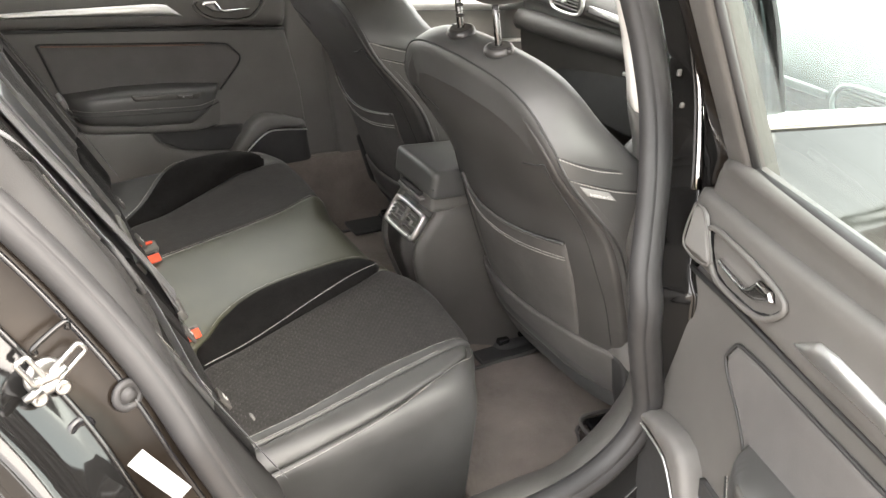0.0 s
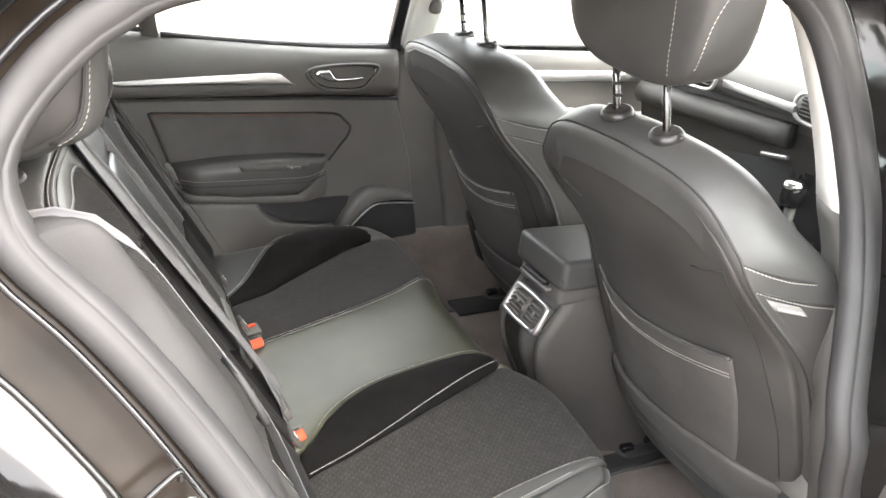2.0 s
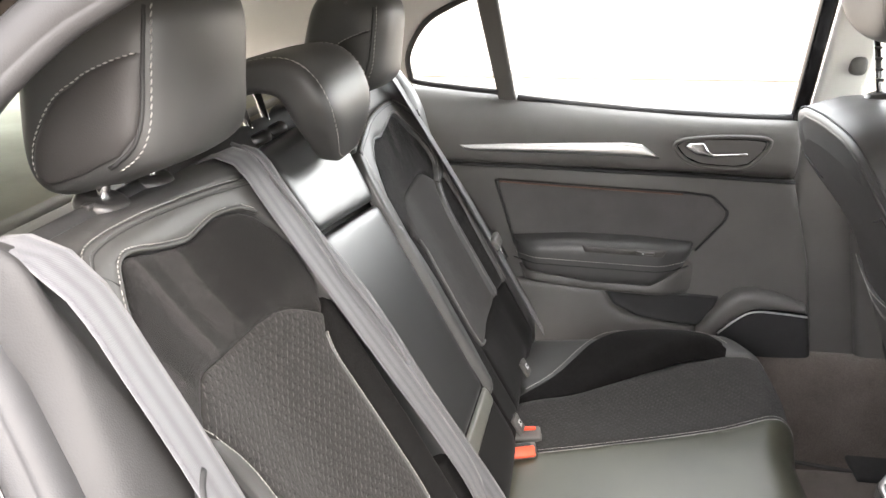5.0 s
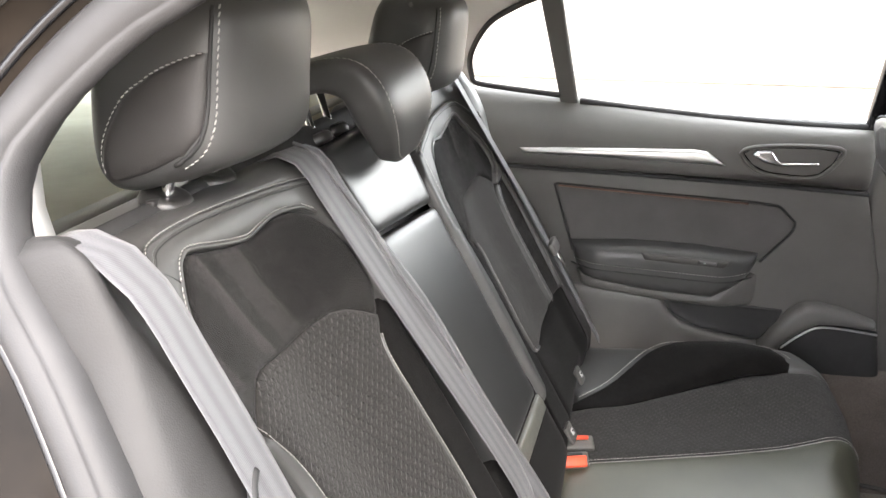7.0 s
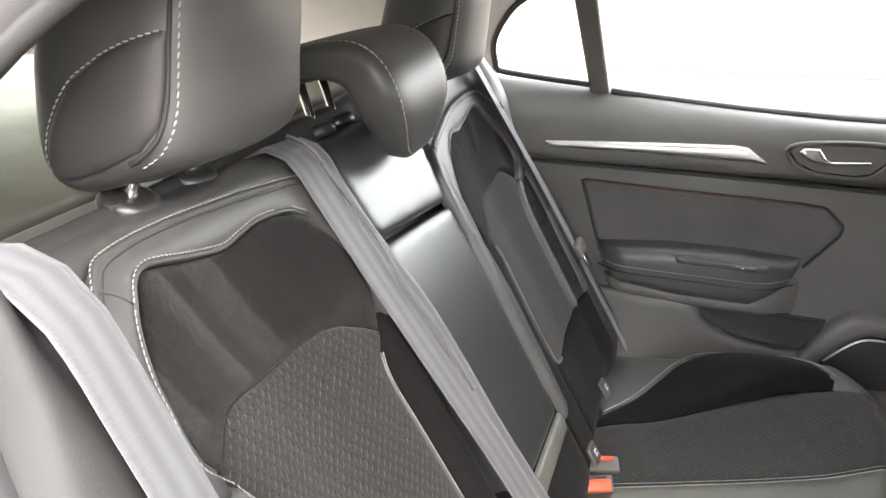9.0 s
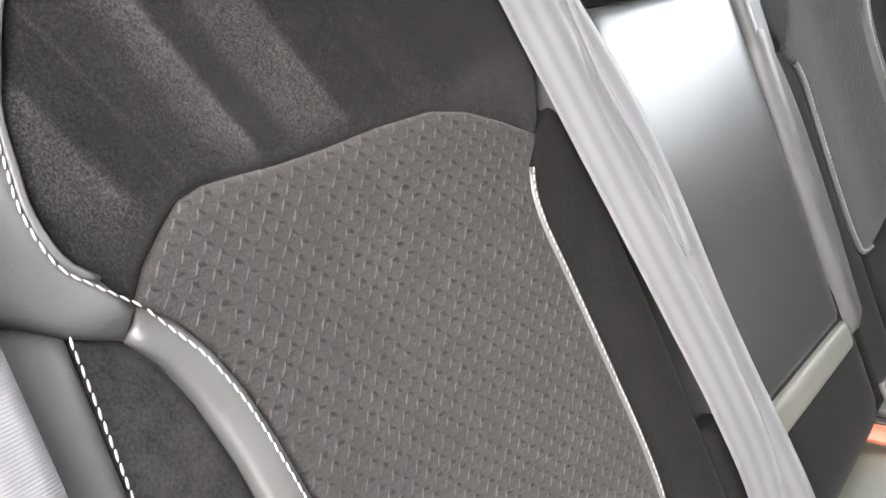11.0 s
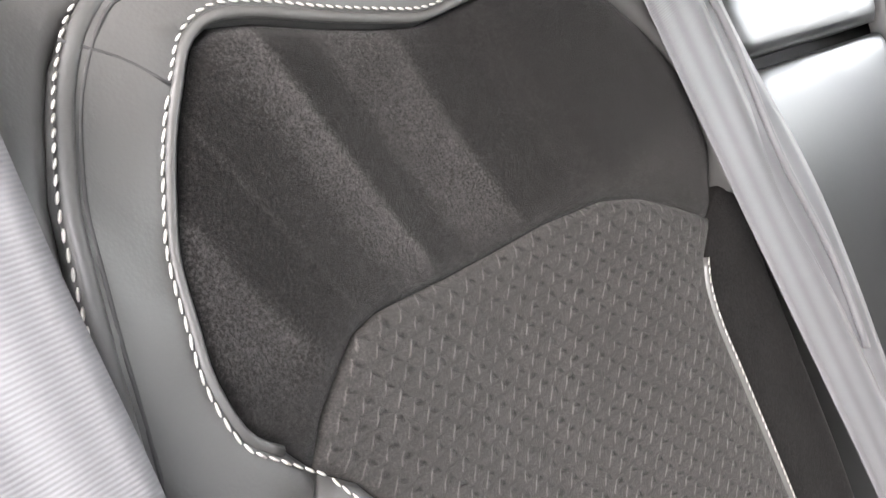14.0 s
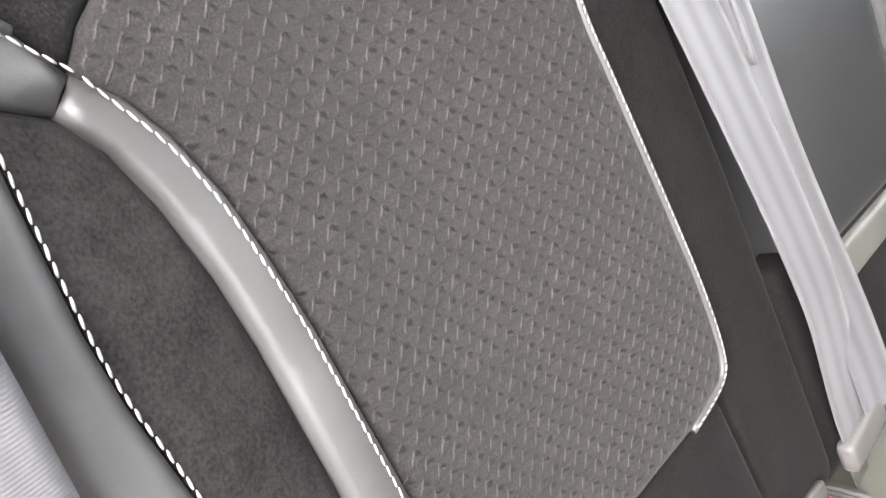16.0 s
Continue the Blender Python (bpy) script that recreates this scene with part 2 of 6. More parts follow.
POST_STEEL = varied("post_steel", (0.13, 0.13, 0.13), 0.26, 600, 0.03, 12, 0.1, metal=1.0)
SATIN = varied("satin_metal", (0.56, 0.56, 0.55), 0.42, 900, 0.08, 12, 0.06, metal=1.0)
HEADLINER = varied("headliner_cloth", (0.66, 0.645, 0.60), 0.95, 900, 0.4, 4, 0.05)
TRIM_LIGHT = varied("light_trim", (0.68, 0.67, 0.64), 0.6, 900, 0.2, 4, 0.05)
ORANGE = varied("buckle_button", (0.60, 0.072, 0.028), 0.45, 900, 0.1, 60, 0.12)
ZINC = varied("zinc_steel", (0.50, 0.50, 0.49), 0.34, 400, 0.2, 40, 0.2, metal=1.0)
STICKER = varied("sticker_white", (0.50, 0.50, 0.49), 0.5, 900, 0.05, 60, 0.06)
PAPER = varied("sticker_paper", (0.30, 0.31, 0.32), 0.5, 900, 0.05, 60, 0.08)
SHELF_PLASTIC = varied("shelf_plastic", (0.10, 0.095, 0.088), 0.45, 900, 0.25, 6, 0.2)
SHELF = varied("shelf_cloth", (0.30, 0.28, 0.22), 0.95, 600, 0.5, 6, 0.2)
WARM_TRIM = varied("warm_piping", (0.11, 0.058, 0.038), 0.5, 900, 0.1, 20, 0.2)
CONSOLE = varied("console_plastic", (0.052, 0.049, 0.045), 0.55, 1100, 0.4, 5, 0.18)
TAB_GREY = varied("tab_grey", (0.095, 0.095, 0.082), 0.5, 900, 0.2, 20, 0.1)
TAG_GREY = varied("tag_grey", (0.17, 0.17, 0.165), 0.6, 900, 0.1, 60, 0.1)
CONCRETE = varied("concrete", (0.235, 0.20, 0.165), 0.85, 90, 0.5, 0.7, 0.18)
GALV = varied("fence_steel", (0.42, 0.43, 0.43), 0.5, 200, 0.2, 8, 0.15, metal=0.6)
BARK = varied("bark", (0.12, 0.09, 0.065), 0.9, 60, 0.8, 6, 0.3)
LEAF = varied("leaf", (0.06, 0.095, 0.03), 0.7, 90, 0.3, 1.5, 0.4)
GRILLE = varied("perforated_grille", (0.16, 0.158, 0.152), 0.55, 700, 0.9, 8, 0.1)
PANE = glass_mat("clear_glass", (0.90, 0.94, 0.92))
PANE_TINT = glass_mat("tinted_glass", (0.74, 0.85, 0.83))


# ---- building tools ----
from mathutils import geometry
from mathutils.bvhtree import BVHTree


def part(name, bm, material, parent, label="", smooth=True):
    me = bpy.data.meshes.new(name)
    bm.to_mesh(me)
    bm.free()
    if smooth:
        me.shade_smooth()
    me.materials.append(material)
    ob = new(name, me)
    ob.parent = parent
    if label:
        tagged(ob, label)
    return ob


def thing(name, label, category, group="", kind=""):
    return tagged(new(name), label, category, group, kind)


def resample(pts, step, closed=False):
    pts = [np.array(p, float) for p in pts]
    if closed:
        pts = pts + [pts[0]]
    seg = [np.linalg.norm(b - a) for a, b in zip(pts, pts[1:])]
    total = sum(seg)
    n = max(2, int(round(total / step)))
    at = np.linspace(0, total, n + 1)
    cum = np.concatenate([[0], np.cumsum(seg)])
    arr = np.array(pts)
    out = np.stack([np.interp(at, cum, arr[:, k]) for k in range(arr.shape[1])], 1)
    return out[:-1] if closed else out


def smooth_line(pts, step, closed=False, tight=0.0):
    """A Catmull-Rom curve through the points, evenly resampled."""
    p = [np.array(q, float) for q in pts]
    n = len(p)
    out = []
    for i in range(n if closed else n - 1):
        if closed:
            a, b, c, d = p[i - 1], p[i], p[(i + 1) % n], p[(i + 2) % n]
        else:
            a, b, c, d = p[max(i - 1, 0)], p[i], p[i + 1], p[min(i + 2, n - 1)]
        for k in range(8):
            t = k / 8
            out.append(0.5 * (2 * b + (c - a) * t + (2 * a - 5 * b + 4 * c - d) * t * t + (3 * b - a - 3 * c + d) * t ** 3))
    if not closed:
        out.append(p[-1])
    return resample(out, step, closed)


def edge_distance(pts, loop):
    a = loop
    b = np.roll(loop, -1, 0)
    d = b - a
    ln = np.maximum((d * d).sum(1), 1e-12)
    best = np.full(len(pts), 1e9)
    for k in range(len(a)):
        t = np.clip(((pts - a[k]) @ d[k]) / ln[k], 0, 1)
        best = np.minimum(best, np.hypot(*(pts - a[k] - t[:, None] * d[k]).T))
    return best


def inside(pts, loop):
    x, y = pts[:, 0], pts[:, 1]
    odd = np.zeros(len(pts), bool)
    for (x1, y1), (x2, y2) in zip(loop, np.roll(loop, -1, 0)):
        cross = (y1 > y) != (y2 > y)
        with np.errstate(divide="ignore", invalid="ignore"):
            xx = (x2 - x1) * (y - y1) / (y2 - y1) + x1
        odd ^= cross & (x < xx)
    return odd


def patch(name, outline, pos, material, parent, label="", step=0.012, dip=0.006, r=0.018, skirt=0.02, lift=0.0, smooth=True, curve=False):
    """A padded piece of a surface: the outline in (u, v), pos(u, v, height) its place, edges drawn in by dip over r."""
    loop = smooth_line(outline, step, True) if curve else resample_corners(outline, step)
    lo, hi = loop.min(0), loop.max(0)
    gx, gy = np.meshgrid(np.arange(lo[0], hi[0], step), np.arange(lo[1], hi[1], step * 0.87))
    gx = gx + (np.arange(gx.shape[0]) % 2)[:, None] * step / 2
    grid = np.stack([gx.ravel(), gy.ravel()], 1)
    grid = grid[inside(grid, loop)]
    if len(grid):
        grid = grid[edge_distance(grid, loop) > step * 0.45]
    inner = []
    for k in (0.25, 0.6):
        q = loop_inset(loop, r * k)
        q = q[inside(q, loop)]
        q = q[edge_distance(q, loop) > r * k * 0.85]
        inner.append(q)
    if r < step * 1.5 and len(grid):
        grid = grid[edge_distance(grid, loop) > r * 0.9]
    pts = np.concatenate([loop, *inner, grid]) if len(grid) else np.concatenate([loop, *inner])
    n = len(loop)
    verts, _, faces, *_ = geometry.delaunay_2d_cdt([Vector(p) for p in pts], [(k, (k + 1) % n) for k in range(n)], [], 1, 1e-6)
    uv = np.array([tuple(v) for v in verts])
    dist = edge_distance(uv, loop)
    f = 1 - np.clip(dist / r, 0, 1)
    off = lift - dip * (1 - np.sqrt(np.maximum(0, 1 - f * f)))
    bm = bmesh.new()
    layer = bm.loops.layers.uv.new("UVMap")
    bv = [bm.verts.new(pos(u, v, h)) for (u, v), h in zip(uv, off)]
    back = {}
    for face in faces:
        try:
            fc = bm.faces.new([bv[k] for k in face])
        except ValueError:
            continue
        for lp, k in zip(fc.loops, face):
            lp[layer].uv = uv[k]
    bm.normal_update()
    if bm.faces:
        bm.faces.ensure_lookup_table()
        fc = bm.faces[len(bm.faces) // 2]
        k = bv.index(fc.verts[0])
        way = Vector(pos(*uv[k], off[k] + 0.01)) - fc.verts[0].co
        if fc.normal.dot(way) < 0:
            bmesh.ops.reverse_faces(bm, faces=bm.faces[:])
    if skirt:
        rim = [e for e in bm.edges if e.is_boundary]
        where = {v: k for k, v in enumerate(bv)}
        for e in rim:
            for v in e.verts:
                if v not in back:
                    k = where[v]
                    back[v] = bm.verts.new(pos(*uv[k], off[k] - skirt))
        for e in rim:
            a, b = e.verts
            lp = e.link_loops[0]
            if lp.vert is not a:
                a, b = b, a
            bm.faces.new([b, a, back[a], back[b]])
    return part(name, bm, material, parent, label, smooth)


def resample_corners(outline, step):
    """Resample a closed outline and keep its corners."""
    out = []
    m = len(outline)
    for k in range(m):
        a, b = np.array(outline[k], float), np.array(outline[(k + 1) % m], float)
        n = max(1, int(round(np.linalg.norm(b - a) / step)))
        out += [a + (b - a) * j / n for j in range(n)]
    return np.array(out)


def loop_inset(loop, d):
    t = np.roll(loop, -1, 0) - np.roll(loop, 1, 0)
    t /= np.maximum(np.linalg.norm(t, axis=1), 1e-9)[:, None]
    nrm = np.stack([-t[:, 1], t[:, 0]], 1)
    area = np.sum(loop[:, 0] * np.roll(loop[:, 1], -1) - loop[:, 1] * np.roll(loop[:, 0], -1))
    return loop + nrm * d * (1 if area > 0 else -1)


def offset_line(line, d):
    """An open (u, v) line moved to its left by d."""
    p = np.array(line, float)
    t = np.gradient(p, axis=0)
    t /= np.maximum(np.linalg.norm(t, axis=1), 1e-9)[:, None]
    return p + np.stack([-t[:, 1], t[:, 0]], 1) * d


def stitch_mesh(bm, pts, nrm, length=0.0046, gap=0.0007, rad=0.00055, flat=0.7):
    pts = np.array([tuple(p) for p in pts])
    nrm = np.array([tuple(p) for p in nrm])
    seg = np.linalg.norm(np.diff(pts, axis=0), axis=1)
    cum = np.concatenate([[0], np.cumsum(seg)])
    at = 0.0
    while at + length < cum[-1]:
        def here(s):
            return Vector([np.interp(s, cum, pts[:, k]) for k in range(3)])
        a, b = here(at), here(at + length)
        up = Vector([np.interp(at, cum, nrm[:, k]) for k in range(3)]).normalized()
        way = (b - a).normalized()
        side = way.cross(up).normalized()
        lean = side * rad * 0.5
        rings = []
        for f, k in ((0.0, 0.45), (0.3, 1.0), (0.7, 1.0), (1.0, 0.45)):
            c = a.lerp(b, f) + lean * (f - 0.5) * 2 + up * rad * 0.3
            rings.append([bm.verts.new(c + side * rad * k * x + up * rad * flat * k * y) for x, y in ((1, 0), (0, 1), (-1, 0), (0, -0.6))])
        for p, q in zip(rings, rings[1:]):
            for j in range(4):
                bm.faces.new([p[j], p[(j + 1) % 4], q[(j + 1) % 4], q[j]])
        bm.faces.new(rings[0][::-1])
        bm.faces.new(rings[-1])
        at += length + gap
    return bm


def stitches(name, line, pos, parent, side=0.0, lift=0.0006, material=None, closed=False, **kw):
    """Sewing along a (u, v) line of a mapped surface."""
    p = smooth_line(line, 0.004, closed)
    if side:
        p = offset_line(p, side)
    pts = [Vector(pos(u, v, lift)) for u, v in p]
    nrm = [(Vector(pos(u, v, lift + 0.01)) - Vector(pos(u, v, lift))).normalized() for u, v in p]
    return tagged(part(name, stitch_mesh(bmesh.new(), pts, nrm, **kw), material or THREAD, parent), kind="stuff")


def tube(pts, radius, sides=10, closed=False, squash=None, bm=None):
    """A swept round bar; squash(k, n) may scale each ring."""
    bm = bm or bmesh.new()
    p = [Vector(tuple(q)) for q in pts]
    n = len(p)
    rings = []
    up = Vector((0, 0, 1))
    last = None
    for k in range(n):
        if closed:
            t = (p[(k + 1) % n] - p[k - 1]).normalized()
        else:
            t = (p[min(k + 1, n - 1)] - p[max(k - 1, 0)]).normalized()
        if last is None:
            a = t.cross(up if abs(t.z) < 0.9 else Vector((1, 0, 0))).normalized()
        else:
            a = (last - t * last.dot(t)).normalized()
        last = a
        b = t.cross(a)
        r = radius(k / max(1, n - 1)) if callable(radius) else radius
        rings.append([bm.verts.new(p[k] + a * r * math.cos(2 * math.pi * j / sides) + b * r * math.sin(2 * math.pi * j / sides)) for j in range(sides)])
    for k in range(n if closed else n - 1):
        q, w = rings[k], rings[(k + 1) % n]
        for j in range(sides):
            bm.faces.new([q[j], q[(j + 1) % sides], w[(j + 1) % sides], w[j]])
    if not closed:
        bm.faces.new(rings[0][::-1])
        bm.faces.new(rings[-1])
    return bm


def rbox(size, at=(0, 0, 0), bevel=0.004, segs=2, turn=None, bm=None):
    """A box with rounded edges; turn: a rotation matrix."""
    out = bm or bmesh.new()
    b = bmesh.new()
    bmesh.ops.create_cube(b, size=1)
    bmesh.ops.scale(b, vec=size, verts=b.verts)
    if bevel:
        bmesh.ops.bevel(b, geom=b.edges[:], offset=bevel, segments=segs, affect="EDGES", profile=0.6, clamp_overlap=True)
    m = Matrix.Translation(at) @ (turn.to_4x4() if turn else Matrix())
    merge(out, b, m)
    return out


def merge(out, b, m=None):
    idx = {}
    for v in b.verts:
        idx[v] = out.verts.new(m @ v.co if m else v.co)
    for f in b.faces:
        out.faces.new([idx[v] for v in f.verts])
    b.free()
    return out


def lathe(profile, axis_at, axis=(0, 0, 1), sides=20, bm=None):
    """profile: (radius, height) pairs turned round an axis."""
    out = bm or bmesh.new()
    q = Vector((0, 0, 1)).rotation_difference(Vector(axis)).to_matrix()
    at = Vector(axis_at)
    rings = []
    for r, h in profile:
        rings.append([out.verts.new(at + q @ Vector((r * math.cos(2 * math.pi * j / sides), r * math.sin(2 * math.pi * j / sides), h))) for j in range(sides)])
    for a, b in zip(rings, rings[1:]):
        for j in range(sides):
            out.faces.new([a[j], a[(j + 1) % sides], b[(j + 1) % sides], b[j]])
    out.faces.new(rings[0][::-1])
    out.faces.new(rings[-1])
    return out


def blob(size, power=3.5, seg=14, shape=None):
    """A padded block: a cube blown up into a superellipsoid, then bent by shape(vector)."""
    bm = bmesh.new()
    bmesh.ops.create_cube(bm, size=2)
    bmesh.ops.subdivide_edges(bm, edges=bm.edges[:], cuts=seg, use_grid_fill=True)
    for v in bm.verts:
        c = v.co
        k = (abs(c.x) ** power + abs(c.y) ** power + abs(c.z) ** power) ** (1 / power)
        d = c / k
        p = Vector((d.x * size[0] / 2, d.y * size[1] / 2, d.z * size[2] / 2))
        v.co = shape(p) if shape else p
    return bm


def ribbon(name, centre, side, width, material, parent, thick=0.0014, label=""):
    """A flat strap along centre points; side: its cross direction at each point."""
    bm = bmesh.new()
    layer = bm.loops.layers.uv.new("UVMap")
    c = [Vector(tuple(p)) for p in centre]
    rows = []
    run = 0
    for k, p in enumerate(c):
        t = (c[min(k + 1, len(c) - 1)] - c[max(k - 1, 0)]).normalized()
        s = Vector(tuple(side[k])) if not isinstance(side, Vector) else side
        s = (s - t * s.dot(t)).normalized()
        nr = t.cross(s).normalized()
        if k:
            run += (c[k] - c[k - 1]).length
        row = []
        for top in (1, -1):
            for j in range(9):
                f = j / 8 - 0.5
                edge = 0.5 if abs(f) > 0.45 else 1.0
                row.append((bm.verts.new(p + s * f * width + nr * thick * 0.5 * top * edge), f * width, run))
        rows.append(row)
    for a, b in zip(rows, rows[1:]):
        for base in (0, 9):
            for j in range(8):
                quad = [a[base + j], a[base + j + 1], b[base + j + 1], b[base + j]]
                if base:
                    quad = quad[::-1]
                f = bm.faces.new([q[0] for q in quad])
                for lp, q in zip(f.loops, quad):
                    lp[layer].uv = (q[1], q[2])
        for j in (0, 8):
            quad = [a[j], a[j + 9], b[j + 9], b[j]]
            bm.faces.new([q[0] for q in (quad if j else quad[::-1])])
    return part(name, bm, material, parent, label)


def wrap(d, radius):
    """A sheet that runs level, then bends down over a round edge: (forward, down) after d."""
    if d <= 0:
        return d, 0.0
    a = d / radius
    if a < math.pi / 2:
        return radius * math.sin(a), radius * (1 - math.cos(a))
    return radius, radius + d - radius * math.pi / 2


def sstep(a, b, x):
    t = min(1.0, max(0.0, (x - a) / (b - a)))
    return t * t * (3 - 2 * t)


def grid_mesh(rows, bm=None, closed=False):
    """A skin over rows of points."""
    bm = bm or bmesh.new()
    vs = [[bm.verts.new(tuple(p)) for p in row] for row in rows]
    for a, b in zip(vs, vs[1:]):
        n = len(a)
        for j in range(n if closed else n - 1):
            bm.faces.new([a[j], a[(j + 1) % n], b[(j + 1) % n], b[j]])
    return bm


def thicken(ob, depth, offset=-1.0):
    mod = ob.modifiers.new("thickness", "SOLIDIFY")
    mod.thickness, mod.offset = depth, offset
    return ob



def lettering(name, words, size, place, material, parent):
    """Printed words laid on a surface; place maps (along, up) to the world."""
    curve = bpy.data.curves.new(name, "FONT")
    curve.body, curve.size, curve.resolution_u = words, size, 2
    holder = bpy.data.objects.new(name, curve)
    me = bpy.data.meshes.new_from_object(holder)
    bm = bmesh.new()
    bm.from_mesh(me)
    for v in bm.verts:
        v.co = Vector(place(v.co.x, v.co.y))
    bpy.data.objects.remove(holder)
    bpy.data.curves.remove(curve)
    bpy.data.meshes.remove(me)
    return part(name, bm, material, parent, "pale printed letters", smooth=False)

# ---- ground and surroundings ----
def ground_sheet():
    bm = bmesh.new()
    ring = [(-400, -400), (400, -400), (400, 400), (-400, 400)]
    bm.faces.new([bm.verts.new((x, y, 0)) for x, y in ring])
    ob = part("ground", bm, CONCRETE, None, smooth=False)
    return tagged(ob, "dusty brown yard under the parked car", "ground", kind="structure")


ground_sheet()


def side_y(z):
    """The right side of the body: upright below the waist, leaning in above it."""
    return -(0.70 - max(0.0, z - 0.88) * 0.45)


# ---- body round the open doorway ----
SEAL = [(-0.180, 1.360), (-0.240, 1.335), (-0.272, 1.313), (-0.304, 1.282), (-0.326, 1.251), (-0.332, 1.220), (-0.319, 1.180), (-0.270, 1.122), (-0.212, 1.038),
        (-0.155, 0.935), (-0.091, 0.772), (-0.030, 0.655), (0.08, 0.570), (0.24, 0.532), (0.379, 0.525), (0.490, 0.543), (0.562, 0.592), (0.588, 0.655), (0.562, 0.74),
        (0.530, 0.83), (0.521, 0.907), (0.540, 0.98), (0.557, 1.04), (0.569, 1.110), (0.571, 1.16), (0.561, 1.25), (0.526, 1.35), (0.44, 1.395), (0.25, 1.402), (0.02, 1.392)]
seal_line = smooth_line(SEAL, 0.02, True)
seal_mid = np.array([0.12, 1.0])
tang = np.roll(seal_line, -1, 0) - np.roll(seal_line, 1, 0)
tang /= np.linalg.norm(tang, axis=1)[:, None]
seal_out = np.stack([tang[:, 1], -tang[:, 0]], 1)
if np.mean(np.sum(seal_out * (seal_line - seal_mid), 1)) < 0:
    seal_out = -seal_out


def roof_share(x, oz):
    """1 along the rear upper edge of the doorway, where the roof begins close above the seal."""
    return sstep(0.45, 0.75, oz) * (1 - sstep(-0.05, 0.2, x))


def ring_row(out, dy):
    rows = []
    for (x, z), (ox, oz) in zip(seal_line, seal_out):
        near, far = min(out, 0.03), max(out - 0.03, 0.0)
        if near < 0:
            near *= 0.50 + 0.22 * sstep(0.1, 0.5, x)
        elif near < 0.03:
            near *= 0.72 + 0.28 * sstep(0.1, 0.5, x)
        w = roof_share(x, oz)
        px, pz = x + ox * (near + far * (1 - 0.62 * w)), z + oz * (near + far * (1 - 0.62 * w))
        rows.append((px, side_y(z) + dy * (1 - 0.5 * w), pz))
    return rows


car_body = thing("car_body", "glossy black saloon body round the open rear doorway", "car body", kind="structure")
SEAL_SHAPE = [(0.024, 0.004), (0.024, -0.004), (0.020, -0.012), (0.011, -0.0175), (0.0, -0.0185), (-0.008, -0.0165), (-0.0145, -0.0135), (-0.0165, -0.0122), (-0.0185, -0.0128), (-0.024, -0.0112), (-0.031, -0.0065), (-0.035, 0.001), (-0.034, 0.012), (-0.024, 0.020), (0.010, 0.016)]
part("door_seal", grid_mesh([ring_row(o, dy) for o, dy in SEAL_SHAPE + SEAL_SHAPE[:1]], closed=True), RUBBER, car_body, "matt dark grey rubber door seal")
part("seal_lip", tube([(x + ox * 0.026, side_y(z) - 0.003, z + oz * 0.026) for (x, z), (ox, oz) in zip(seal_line, seal_out)], 0.0035, 8, True), GLOSS_BLACK, car_body)

jamb_ring = [ring_row(0.005, 0.012), ring_row(0.020, -0.002), ring_row(0.030, -0.006), ring_row(0.064, -0.019), ring_row(0.068, -0.024)]
k_sill = int(np.argmin(np.hypot(*(seal_line - np.array([0.45, 0.535])).T)))
k_roof = int(np.argmin(np.hypot(*(seal_line - np.array([0.44, 1.395])).T)))
part("door_jamb", grid_mesh([row[k_sill:k_roof + 1] for row in jamb_ring]), PAINT, car_body, "glossy black centre pillar jamb")
# brown ground reflection comes from the jamb's own colour here
part("door_jamb", grid_mesh([row[k_roof:] + row[:k_sill + 1] for row in jamb_ring]), JAMB, car_body, "dark painted door jamb with brown ground reflection in its colour")
part("jamb_edge", tube([(x + ox * 0.069, side_y(z) - 0.026, z + oz * 0.069) for (x, z), (ox, oz) in zip(seal_line, seal_out)], 0.0032, 8, True), PAINT, car_body)
# added metal tube that makes the reflection streak of the glossy jamb edge
edge_run = [(x + ox * 0.066, side_y(z) - 0.024, z + oz * 0.066) for (x, z), (ox, oz) in zip(seal_line, seal_out) if x > 0.5 and z > 1.03]
part("pillar_edge_streak", tube(edge_run, 0.0075, 10), STREAK_METAL, car_body, "added metal bar for the bright reflection along the pillar edge")
for z, size in ((1.180, 0.010), (1.138, 0.008)):
    part("jamb_clip", rbox((0.007, 0.005, size), (0.609, side_y(z) - 0.014, z), 0.002, 2), PLASTIC_HARD, car_body, "small grey jamb clip")
jamb_rows = [ring_row(0.067, -0.022), ring_row(0.074, -0.030), ring_row(0.082, -0.034), ring_row(0.098, -0.050), ring_row(0.104, -0.062), ring_row(0.107, -0.074), ring_row(0.112, -0.082)]
part("door_jamb", grid_mesh(jamb_rows, closed=True), PAINT, car_body, "glossy black painted door jamb")


